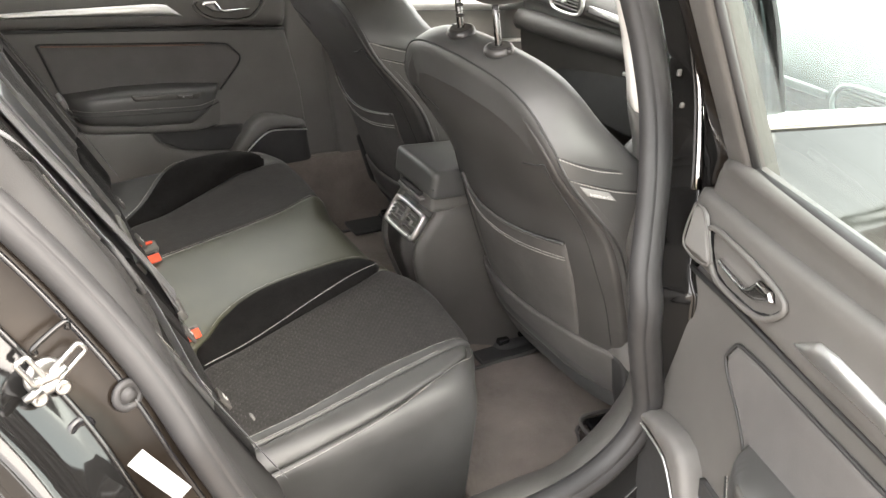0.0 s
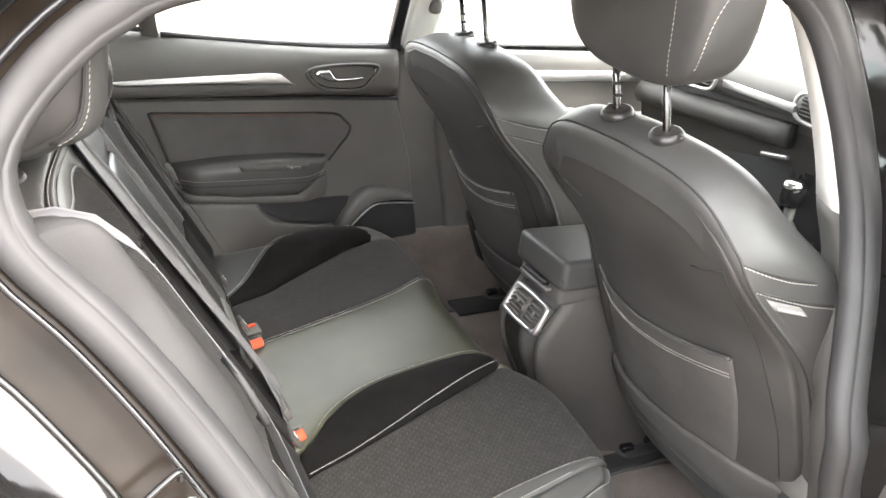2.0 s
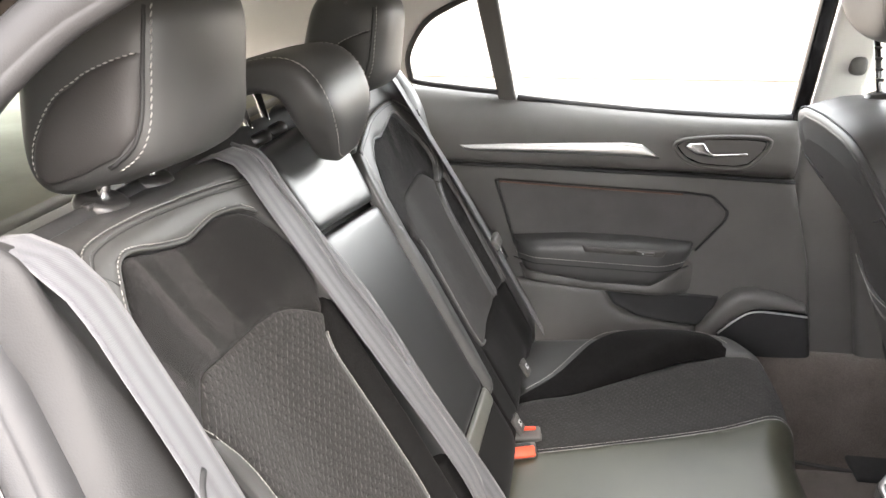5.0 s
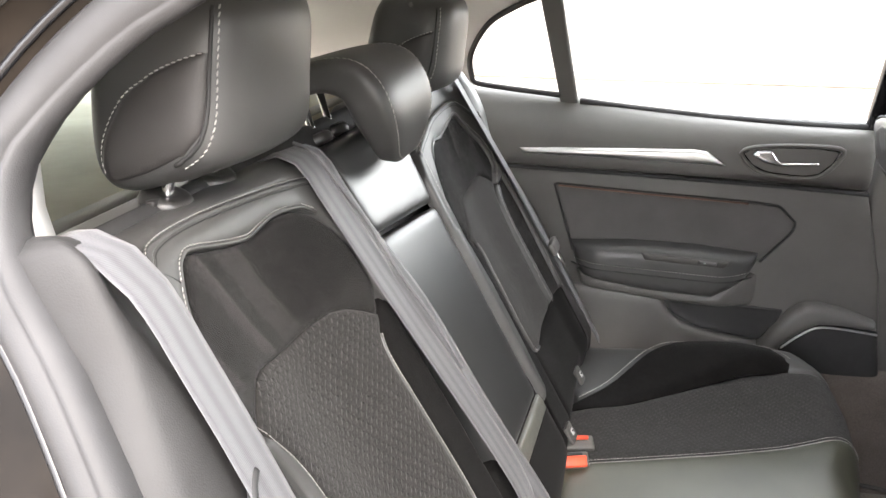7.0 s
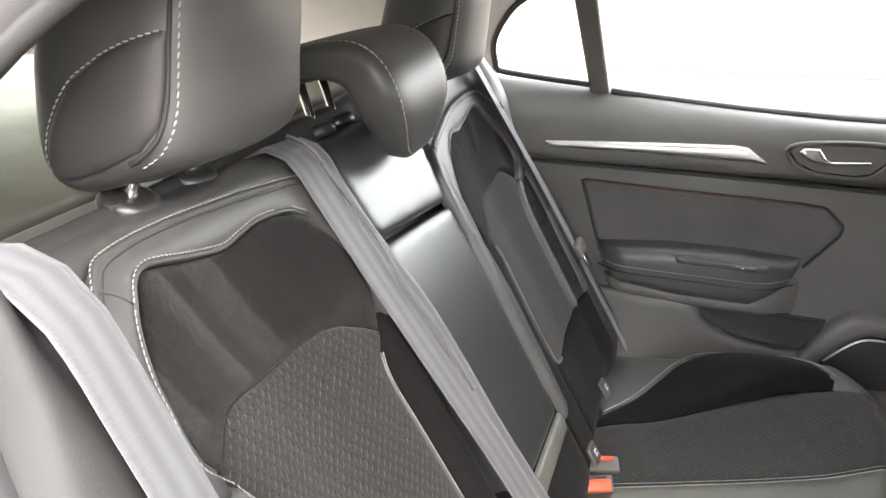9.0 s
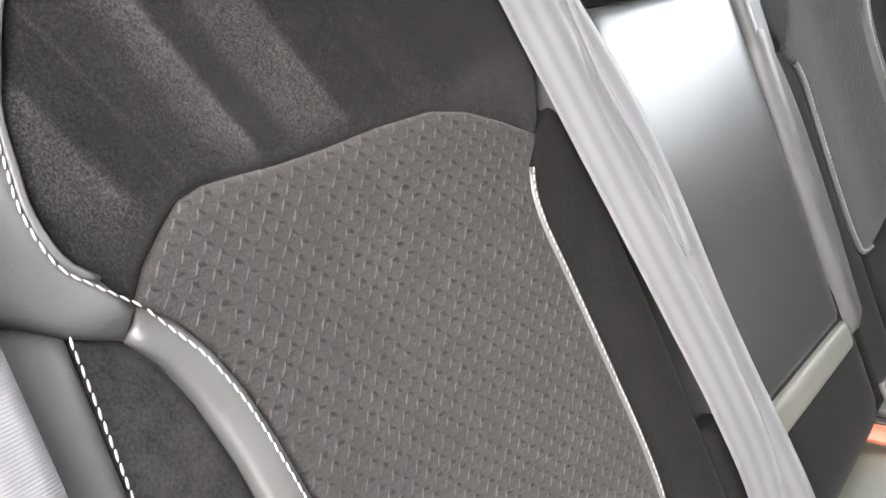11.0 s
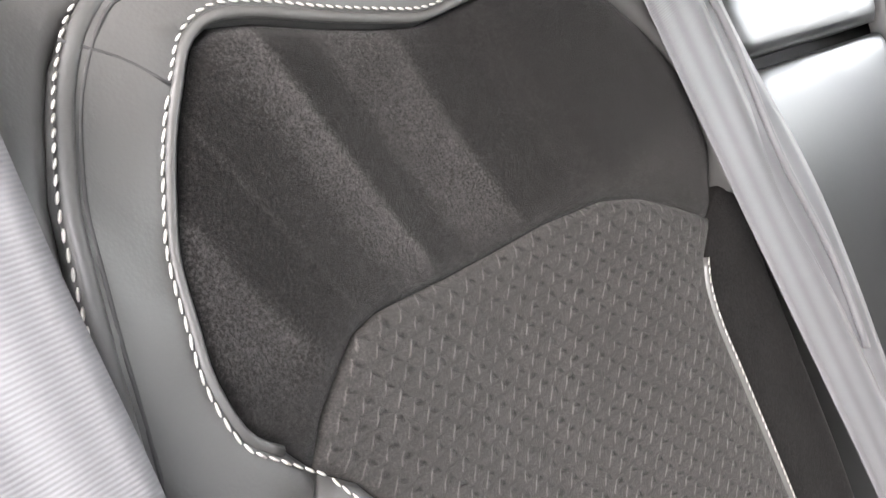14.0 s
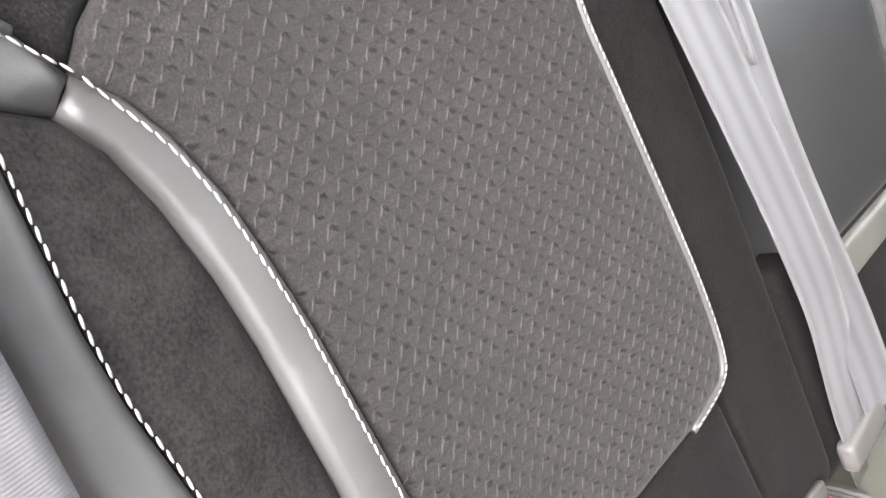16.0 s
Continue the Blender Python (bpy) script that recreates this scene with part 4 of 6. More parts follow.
        part("grille_rim", tube([door_pos(x, z, 0.015) for x, z in smooth_line(tweeter, 0.006, True, 0.6)], 0.0020, 6, True), PLASTIC, door)
    if door is door_1:
        part("inset_highlight", tube([door_pos(x, z, 0.0075) for x, z in resample([(-0.092, 0.9085), (0.09, 0.901), (0.290, 0.894)], 0.01)], 0.0022, 6), WARM_TRIM, door, "thin warm brown piping")
    part("armrest_groove", tube([arm_pos(x, z, 0.0122) for x, z in smooth_line([(-0.055, 0.748), (0.05, 0.744), (0.15, 0.741), (0.25, 0.739), (0.312, 0.745)], 0.01)], 0.0016, 6), BLACK, door)


rear_door_lining(door_1, swing_none)

# ---- front door lining on the far side, seen between the seats ----
front_door = thing("door_2", "closed front door lined with dark plastic", "car door", kind="structure")
patch("door_card", [(0.72, 0.36), (1.75, 0.36), (1.75, 1.02), (0.63, 1.045), (0.63, 0.85)], shut_pos, PLASTIC, front_door, "dark front door card", step=0.03, dip=0.012, r=0.02, skirt=0.03)
patch("bright_strip", [(0.66, 0.972), (1.40, 0.955), (1.40, 0.985), (0.66, 1.0)], shut_pos, SATIN, front_door, "brushed aluminium trim strip", step=0.02, dip=0.006, r=0.01, skirt=0.01, lift=0.014)
patch("wood_strip", [(0.66, 0.868), (1.40, 0.845), (1.40, 0.858), (0.66, 0.88)], shut_pos, SATIN, front_door, step=0.02, dip=0.004, r=0.006, skirt=0.01, lift=0.006)
patch("armrest", [(0.90, 0.76), (1.35, 0.75), (1.35, 0.70), (0.90, 0.70)], shut_pos, LEATHER, front_door, "padded dark armrest", step=0.02, dip=0.02, r=0.03, skirt=0.07, lift=0.06)
part("pull_handle", tube(smooth_line([(0.98, 0.69, 0.89), (0.98, 0.655, 0.89), (1.06, 0.65, 0.885), (1.14, 0.655, 0.88), (1.14, 0.69, 0.88)], 0.01), 0.010, 8), CHROME, front_door)

# ---- open rear door on the near side ----
OPEN_AT, OPEN_WAY = Vector((0.640, -0.635, 0.0)), Vector((-math.cos(radians(71)), -math.sin(radians(71)), 0))
OPEN_IN = Vector((OPEN_WAY.y, -OPEN_WAY.x, 0))
if OPEN_IN.x > 0:
    OPEN_IN = -OPEN_IN


def open_pos(d, z, h):
    lean = -max(0, z - 1.08) * 0.56
    return tuple(OPEN_AT + OPEN_WAY * d + OPEN_IN * (h - lean) + Vector((0, 0, z)))


door_3 = thing("door_3", "wide open rear door lined with grey plastic", "car door", kind="structure")


def swing_open(p):
    """The lining of the closed far door, carried to the open door; its front edge stands upright."""
    z = p[2]
    d = 0.563 - p[0] + 0.060 * sstep(0.92, 0.78, z)
    return open_pos(d, z, 0.720 - p[1] + 0.038 * sstep(1.01, 1.09, z))


rear_door_lining(door_3, swing_open)
patch("outer_skin", [(-0.03, 0.45), (0.75, 0.45), (0.9, 0.85), (0.9, 1.07), (-0.03, 1.05)], lambda d, z, h: open_pos(d, z, h - 0.035 - 0.085 * sstep(1.07, 0.85, z)), PAINT, door_3, "glossy black outer door panel", step=0.05, dip=0.0, r=0.03, skirt=0.02)
patch("waist_cap", [(0.058, 1.030), (0.062, 1.078), (0.080, 1.100), (0.11, 1.108), (0.86, 1.114), (0.88, 1.04)], open_pos, PLASTIC, door_3, "grey soft plastic door shoulder", step=0.015, dip=0.016, r=0.026, skirt=0.03, lift=0.020)
part("window_seal", tube([open_pos(x, z, -0.004) for x, z in [(0.11, 1.098), (0.3, 1.105), (0.6, 1.11), (0.84, 1.115)]], 0.011, 8), RUBBER, door_3)
p = patch("pane", [(0.110, 1.08), (0.84, 1.09), (0.78, 1.30), (0.35, 1.42), (0.110, 1.42)], open_pos, PANE_TINT, door_3, "green tinted door glass", step=0.1, dip=0, r=0.01, skirt=0, lift=-0.025)
p.visible_shadow = False
patch("window_frame", [(0.070, 1.06), (0.124, 1.085), (0.128, 1.10), (0.122, 1.46), (0.070, 1.46)], open_pos, PLASTIC, door_3, "grey plastic front window frame", step=0.015, dip=0.008, r=0.014, skirt=0.04, lift=0.004)
patch("frame_side", [(0.018, 1.03), (0.072, 1.05), (0.072, 1.46), (0.018, 1.46)], open_pos, JAMB, door_3, "dark brown side of the window frame", step=0.015, dip=0.006, r=0.010, skirt=0.04, lift=-0.006)
part("glass_run", tube([open_pos(0.131, z, -0.010) for z in (1.09, 1.2, 1.45)], 0.006, 8), RUBBER, door_3)
part("window_frame", tube([open_pos(x, z, -0.02) for x, z in [(0.04, 1.43), (0.35, 1.44), (0.6, 1.39), (0.80, 1.28), (0.87, 1.15)]], 0.028, 10), PAINT, door_3)
part("door_edge_seal", tube([open_pos(-0.015, z, -0.05) for z in (0.5, 0.8, 1.05, 1.2, 1.42)], 0.014, 8), RUBBER, door_3)

# front door seen from outside through the open door's glass
door_4 = thing("door_4", "closed front door with glossy black paint and chrome waist strip", "car door", kind="structure")


def outer_pos(x, z, h):
    return (x, -0.735 + max(0, z - 1.12) * 0.5 - max(0.0, 1.12 - max(z, 0.97)) * 0.55 - h, z)


patch("outer_skin", [(0.60, 0.3), (1.75, 0.3), (1.75, 1.09), (0.60, 1.15)], outer_pos, PAINT, door_4, step=0.06, dip=0.01, r=0.03, skirt=0.03)
patch("bright_strip", [(0.605, 1.145), (1.75, 1.078), (1.75, 1.097), (0.605, 1.163)], outer_pos, CHROME, door_4, "polished chrome waist strip", step=0.03, dip=0.004, r=0.008, skirt=0.01, lift=0.006)
p = patch("pane", [(0.56, 1.16), (1.62, 1.10), (1.25, 1.36), (0.60, 1.42)], outer_pos, PANE_TINT, door_4, "green tinted front door glass", step=0.1, dip=0, r=0.01, skirt=0, lift=-0.012)
p.visible_shadow = False
patch("door_card", [(0.72, 0.36), (1.75, 0.36), (1.75, 1.02), (0.66, 1.08)], lambda x, z, h: (x, -0.68 + h, z), PLASTIC, door_4, "dark front door card", step=0.06, dip=0.01, r=0.03, skirt=0.03)


# ---- rear bench: backrest ----
BACK_O, BACK_U, BACK_N = Vector((0, 0, 0.627)), Vector((-0.4802, 0, 0.8772)), Vector((0.8772, 0, 0.4802))
CREST, CREST_R = 0.588, 0.032


def back_height(y, s):
    a = abs(y)
    h = -0.016 * math.exp(-((a - 0.335) / 0.085) ** 2) * sstep(0.02, 0.2, s) * sstep(0.64, 0.5, s)
    h += 0.012 * sstep(0.45, 0.50, a) * sstep(0.62, 0.5, s) - 0.012 * sstep(0.505, 0.555, a) * sstep(0.52, 0.38, s)
    h += 0.017 * sstep(0.474, 0.515, a) * sstep(0.46, 0.57, s)
    h += 0.006 * sstep(0.16, 0.12, a)
    h -= 0.05 * sstep(0.03, -0.06, s)
    h -= 0.022 * sstep(0.16, 0.12, a) * sstep(0.57, 0.64, s)
    return h


def back_pos(y, s, h):
    h = h + back_height(y, s)
    if s <= CREST:
        p = BACK_O + BACK_U * s + BACK_N * h
    else:
        a = min((s - CREST) / CREST_R, 1.15)
        rest = max(0.0, (s - CREST) - 1.15 * CREST_R)
        c = BACK_O + BACK_U * CREST - BACK_N * CREST_R
        way = BACK_N * math.cos(a) + BACK_U * math.sin(a)
        p = c + way * (CREST_R + h) + (BACK_U * math.cos(a) - BACK_N * math.sin(a)) * rest
    return (p.x, y, p.z)


def flat_back(y, s, h):
    """The same sheet without its hollows and pads, for straps drawn taut across it."""
    return back_pos(y, s, h - back_height(y, s))


bench_back = thing("rear_bench_seat", "black leather, suede and ribbed cloth rear bench seat", "car seat")
SUEDE_EDGE = [(-0.460, 0.440), (-0.473, 0.454), (-0.483, 0.466), (-0.486, 0.487), (-0.483, 0.504), (-0.478, 0.524), (-0.470, 0.540), (-0.460, 0.558), (-0.450, 0.573), (-0.440, 0.586), (-0.426, 0.592), (-0.408, 0.590),
              (-0.381, 0.583), (-0.354, 0.577), (-0.331, 0.573), (-0.309, 0.575), (-0.281, 0.577), (-0.253, 0.574), (-0.228, 0.568), (-0.206, 0.555), (-0.184, 0.530), (-0.166, 0.50), (-0.164, 0.455), (-0.190, 0.421)]
YOKE = [(-0.460, 0.440), (-0.448, 0.453), (-0.434, 0.463), (-0.421, 0.471), (-0.407, 0.473), (-0.387, 0.471), (-0.362, 0.468), (-0.333, 0.466), (-0.297, 0.465), (-0.261, 0.461), (-0.239, 0.453), (-0.214, 0.438), (-0.190, 0.421)]
INSERT_R = [(-0.190, 0.421), (-0.208, 0.405), (-0.214, 0.391), (-0.216, 0.370), (-0.214, 0.335), (-0.211, 0.271), (-0.209, 0.209), (-0.212, 0.168), (-0.222, 0.150), (-0.258, 0.141), (-0.306, 0.138)]
INSERT_L = [(-0.40, 0.138), (-0.434, 0.146), (-0.434, 0.252), (-0.434, 0.326), (-0.436, 0.360), (-0.439, 0.386), (-0.445, 0.409), (-0.453, 0.426), (-0.460, 0.440)]
STRIP_L = [(-0.471, 0.431), (-0.461, 0.415), (-0.455, 0.393), (-0.451, 0.363), (-0.450, 0.333), (-0.451, 0.299), (-0.455, 0.146)]
WING = [(-0.492, 0.443), (-0.494, 0.425), (-0.497, 0.400), (-0.500, 0.374), (-0.501, 0.348), (-0.499, 0.305), (-0.497, 0.146)]
OUTER = [(-0.521, 0.464), (-0.519, 0.468), (-0.517, 0.476), (-0.514, 0.496), (-0.512, 0.511), (-0.508, 0.531), (-0.503, 0.549), (-0.493, 0.568), (-0.482, 0.585), (-0.470, 0.599), (-0.454, 0.609), (-0.42, 0.613), (-0.37, 0.612), (-0.309, 0.606), (-0.25, 0.598), (-0.193, 0.589), (-0.155, 0.578)]


SUEDE_IN = [tuple(p) for p in offset_line(SUEDE_EDGE, -0.0045)]
SUEDE_IN[0], SUEDE_IN[-1] = SUEDE_EDGE[0], SUEDE_EDGE[-1]
INSERT_IN = [tuple(p) for p in offset_line(INSERT_L, -0.0050)]
INSERT_IN[-1] = INSERT_L[-1]


def flip(line, sign):
    return [(u * sign, v) for u, v in line] if sign < 0 else list(line)


def back_side(sign, cloth):
    """One outer seat's half of the backrest. sign 1: as drawn, -1: mirrored."""
    def f(line):
        drop = 0.048 if sign < 0 else 0.0
        return flip([(u, v - drop * sstep(0.20, 0.42, v) * sstep(0.72, 0.62, v)) for u, v in line], sign)
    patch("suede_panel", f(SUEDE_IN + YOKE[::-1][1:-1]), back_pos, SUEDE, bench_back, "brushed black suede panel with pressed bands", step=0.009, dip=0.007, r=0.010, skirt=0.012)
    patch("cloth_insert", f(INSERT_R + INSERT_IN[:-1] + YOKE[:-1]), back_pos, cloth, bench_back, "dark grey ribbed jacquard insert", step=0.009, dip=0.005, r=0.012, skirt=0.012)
    patch("leather_strip", f(INSERT_IN[1:] + STRIP_L), back_pos, LEATHER, bench_back, "narrow black leather strip", step=0.008, dip=0.005, r=0.007, skirt=0.012, lift=0.003)
    patch("suede_wing", f(STRIP_L[::-1] + WING), back_pos, SUEDE_WING, bench_back, "black suede wing panel", step=0.009, dip=0.006, r=0.012, skirt=0.012, lift=-0.002)
    patch("leather_surround", f(OUTER + [(-0.122, 0.545), (-0.117, 0.50), (-0.120, 0.425), (-0.152, 0.418), (-0.166, 0.428)] + SUEDE_IN[::-1][1:] + [(-0.471, 0.431), (-0.482, 0.437), (-0.492, 0.443), (-0.503, 0.452)]),
          back_pos, LEATHER, bench_back, "black leather surround", step=0.009, dip=0.006, r=0.007, skirt=0.012, lift=0.003)
    patch("leather_cover", f([(-0.521, 0.464), (-0.555, 0.470), (-0.554, 0.56), (-0.545, 0.64), (-0.50, 0.70), (-0.12, 0.70), (-0.125, 0.60), (-0.155, 0.578)] + OUTER[::-1][1:-1]),
          back_pos, LEATHER, bench_back, "black leather top cover", step=0.010, dip=0.005, r=0.008, skirt=0.012, lift=0.002)
    patch("leather_bolster", f(WING + [(-0.545, 0.146), (-0.552, 0.470), (-0.521, 0.464), (-0.503, 0.452)]), back_pos, LEATHER, bench_back, "black leather side bolster", step=0.009, dip=0.007, r=0.012, skirt=0.015, lift=0.004)
    patch("suede_gusset", f([(-0.192, 0.424), (-0.155, 0.436), (-0.152, 0.40), (-0.146, 0.25), (-0.146, -0.02), (-0.215, -0.02), (-0.222, 0.148), (-0.212, 0.168), (-0.209, 0.209), (-0.211, 0.271), (-0.214, 0.335), (-0.216, 0.370), (-0.214, 0.391), (-0.206, 0.405)]),
          back_pos, SUEDE_PLAIN, bench_back, "flat black suede gusset", step=0.010, dip=0.005, r=0.010, skirt=0.012, lift=-0.003)
    patch("lower_cover", f([(-0.545, 0.146), (-0.497, 0.146), (-0.455, 0.146), (-0.434, 0.144), (-0.40, 0.136), (-0.306, 0.136), (-0.258, 0.139), (-0.224, 0.146), (-0.216, -0.03), (-0.545, -0.03)]),
          back_pos, SUEDE_PLAIN, bench_back, "dark lower backrest cover", step=0.012, dip=0.008, r=0.015, skirt=0.012, lift=-0.004)
    for edge, inset, rad in ((SUEDE_EDGE[1:20], 0.0028, 0.0022), (OUTER[1:], 0.0044, 0.0030)):
        line = offset_line(smooth_line(edge, 0.006), -inset)
        part("welt", tube([back_pos(u, v, 0.0012) for u, v in f([tuple(q) for q in line])], rad, 8), LEATHER, bench_back, "raised leather welt")
    edge = offset_line(smooth_line(INSERT_R[1:-1], 0.006), -0.0012)
    part("welt", tube([back_pos(u, v, -0.0022) for u, v in f([tuple(q) for q in edge])], 0.0026, 8), LEATHER, bench_back, "raised leather welt")
    part("seam_line", tube([back_pos(u, v, 0.0026) for u, v in f([tuple(q) for q in offset_line(smooth_line(OUTER[1:], 0.006), -0.0090)])], 0.0007, 6), BLACK, bench_back)
    stitches("stitching", f(SUEDE_EDGE[:9]), back_pos, bench_back, lift=0.0033)
    stitches("stitching", f(SUEDE_EDGE[8:18]), back_pos, bench_back, lift=0.0033, length=0.0032, gap=0.0012)
    stitches("stitching", f(SUEDE_EDGE[18:20]), back_pos, bench_back, lift=0.0033)
    stitches("stitching", f(OUTER[2:]), back_pos, bench_back, side=-0.0010 * sign, lift=0.003, length=0.0036, gap=0.0014)
    stitches("stitching", f(INSERT_L[1:]), back_pos, bench_back, lift=0.0034)
    stitches("stitching", f(WING), back_pos, bench_back, lift=0.0036)
    stitches("stitching", f(INSERT_R[1:-1]), back_pos, bench_back, side=-0.0020 * sign, lift=0.0006, rad=0.0006, length=0.004, gap=0.001)
    part("seam_line", tube([back_pos(u, v, 0.0026) for u, v in f(smooth_line([(-0.476, 0.592), (-0.461, 0.583), (-0.450, 0.572)], 0.004))], 0.0007, 6), BLACK, bench_back)


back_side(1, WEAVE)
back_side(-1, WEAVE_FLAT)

# centre section: fixed upper pad and folding armrest
patch("centre_pad", [(-0.108, 0.489), (0.108, 0.464), (0.116, 0.50), (0.122, 0.55), (0.124, 0.62), (0.118, 0.70), (-0.118, 0.70), (-0.124, 0.62), (-0.122, 0.55), (-0.115, 0.51)], back_pos, LEATHER_SMOOTH, bench_back, "smooth black leather centre pad", step=0.010, dip=0.006, r=0.012, skirt=0.03, lift=-0.001)
rest = patch("folding_armrest", [(-0.106, 0.481), (0.106, 0.456), (0.112, 0.448), (0.114, 0.30), (0.112, 0.132), (-0.112, 0.150), (-0.114, 0.30), (-0.112, 0.472)], back_pos, LEATHER_SMOOTH, bench_back, "folded leather centre armrest", step=0.010, dip=0.006, r=0.014, skirt=0.04, lift=-0.002)
patch("pull_tab", [(-0.112, 0.148), (0.112, 0.130), (0.112, 0.104), (-0.112, 0.120)], back_pos, TAB_GREY, bench_back, "pale piped armrest edge", step=0.006, dip=0.003, r=0.005, skirt=0.01, lift=0.001)
patch("lower_centre", [(-0.146, 0.172), (0.146, 0.172), (0.146, -0.03), (-0.146, -0.03)], back_pos, SUEDE_PLAIN, bench_back, step=0.015, dip=0.01, r=0.015, skirt=0.012, lift=-0.006)
roll = [(0.121, 0.416), (0.150, 0.410), (0.166, 0.37), (0.174, 0.30), (0.172, 0.20), (0.162, 0.11), (0.118, 0.11), (0.116, 0.25), (0.117, 0.38)]
patch("bolster_roll", roll, back_pos, LEATHER, bench_back, step=0.010, dip=0.010, r=0.016, skirt=0.015, lift=0.006)
stitches("stitching", [(0.152, 0.404), (0.165, 0.365), (0.172, 0.30), (0.170, 0.20), (0.161, 0.12)], back_pos, bench_back, lift=0.0015)
stitches("stitching", [(0.166, 0.545), (0.160, 0.50), (0.154, 0.45), (0.150, 0.425)], back_pos, bench_back, lift=0.0045)
part("backrest_core", rbox((0.03, 1.06, 0.60), (-0.205, 0, 0.90), 0.01, 2, Matrix.Rotation(radians(-28.7), 3, "Y")), BLACK, bench_back)


# side bolster pillars between the backrest and the doorway
def side_pos(sign):
    high = 0.021 if sign < 0 else 0.004
    base = 0.027 if sign < 0 else -0.010

    def pos(w, s, h):
        edge = float(np.interp(s, [0.0, 0.2, 0.35, 0.45, 0.56, 0.65], [0.70, 0.695, 0.665, 0.63, 0.588, 0.57]))
        f = w / 0.13
        y = 0.540 + f * (edge - 0.540)
        ridge = high * sstep(0.05, 0.42, s) * math.exp(-((f - 0.66) / (0.36 + 0.40 * sstep(0.60, 0.50, s) if f < 0.66 else 0.28)) ** 2) + 0.003 * math.exp(-((f - 0.85) / 0.12) ** 2)
        top = 0.06 * sstep(0.60, 0.70, s) ** 1.5
        p = BACK_O + BACK_U * (s - top * 0.3) + BACK_N * (base * (0.35 + 0.65 * sstep(0.26, 0.46, s)) + ridge - 0.012 * f * f - top + h)
        return (p.x, sign * y, p.z)
    return pos


for sign in (-1, 1):
    pad = thing("side_bolster", "grey grained padded bolster beside the rear backrest", "seat bolster", "rear side bolsters")
    patch("padding", [(0.002, -0.02), (0.13, -0.02), (0.138, 0.3), (0.132, 0.58), (0.11, 0.645), (0.02, 0.662), (-0.045 if sign < 0 else -0.012, 0.65), (-0.045 if sign < 0 else -0.012, 0.50), (0.0, 0.43)], side_pos(sign), VINYL_GREY if sign < 0 else VINYL, pad, step=0.010, dip=0.012, r=0.018, skirt=0.05)
    if sign > 0:
        continue
    strap = smooth_line([(0.010, 0.452), (0.030, 0.446), (0.046, 0.430), (0.050, 0.408), (0.040, 0.388), (0.012, 0.378)], 0.005)
    part("release_loop", tube([side_pos(sign)(u, v, 0.010) for u, v in strap], 0.0036, 8), BLACK, pad, "black seat release loop")

# ---- rear bench: cushion ----
LOBE_Y = np.linspace(-0.9, 0.9, 361)
LOBE_X = np.interp(LOBE_Y, [-0.54, -0.47, -0.42, -0.37, -0.30, -0.22, -0.17, -0.11, -0.05, 0.16, 0.26, 0.36, 0.50, 0.57, 0.62], [-0.045, -0.025, 0.008, 0.034, 0.042, 0.050, 0.044, 0.012, -0.010, -0.010, 0.012, 0.020, 0.016, -0.020, -0.030])
LOBE_X = np.convolve(np.pad(LOBE_X, 6, "edge"), np.hanning(13) / np.hanning(13).sum(), "valid")


def seat_pos(x, y, h):
    lobe = float(np.interp(y, LOBE_Y, LOBE_X))
    x -= lobe * sstep(0.22, 0.40, x)
    fx, dz1 = wrap(x - 0.375, 0.055)
    left, right = wrap(-0.455 - y, 0.05), wrap(y - 0.545, 0.05)
    px = 0.375 + fx + lobe * sstep(0.22, 0.375, x)
    py = y
    dz = dz1
    if y < -0.455:
        py = -0.455 - left[0]
        dz += left[1]
    if y > 0.545:
        py = 0.545 + right[0]
        dz += right[1]
    bowl = -0.012 * math.exp(-((y + 0.28) / 0.11) ** 2) * sstep(0.0, 0.1, x) * sstep(0.42, 0.3, x)
    bowl += -0.012 * math.exp(-((y - 0.30) / 0.11) ** 2) * sstep(0.0, 0.1, x) * sstep(0.42, 0.3, x)
    z = 0.605 + 0.10 * min(x, 0.40) + bowl - dz
    n = Vector((sstep(0.36, 0.47, x), -sstep(-0.44, -0.53, y) + sstep(0.54, 0.62, y), 1.0 - 0.95 * max(sstep(0.36, 0.47, x), sstep(-0.44, -0.53, y)))).normalized()
    return (px + n.x * h, py + n.y * h, z + n.z * h)


def hump(pos, cx, cy, rx, ry, amount):
    """The same surface with a raised pad on it."""
    def raised(x, y, h):
        k = math.exp(-(((x - cx) / rx) ** 2) ** 1.5 - ((y - cy) / ry) ** 2)
        return pos(x, y, h + amount * k)
    return raised


bench = bench_back
N_IN = [(-0.025, -0.262), (0.005, -0.236), (0.09, -0.205), (0.181, -0.178), (0.28, -0.149), (0.36, -0.124), (0.40, -0.110)]
N_FRONT = [(0.45, -0.112), (0.50, -0.14), (0.535, -0.20), (0.535, -0.30), (0.50, -0.37), (0.460, -0.388)]
N_OUT = [(0.425, -0.386), (0.36, -0.380), (0.26, -0.390), (0.19, -0.405), (0.10, -0.424), (0.03, -0.434), (-0.01, -0.438), (-0.032, -0.42), (-0.04, -0.34)]
patch("cloth_insert", N_IN + N_FRONT + N_OUT, seat_pos, WEAVE_FLAT, bench, "dark grey ribbed jacquard insert", step=0.011, dip=0.006, r=0.016, skirt=0.02)
hump_near = hump(seat_pos, 0.26, -0.115, 0.16, 0.06, 0.026)
N_HUMP = [(0.005, -0.175), (0.030, -0.155), (0.065, -0.118), (0.105, -0.092), (0.16, -0.072), (0.227, -0.060), (0.30, -0.054), (0.350, -0.052), (0.378, -0.064), (0.393, -0.086), (0.40, -0.108)]
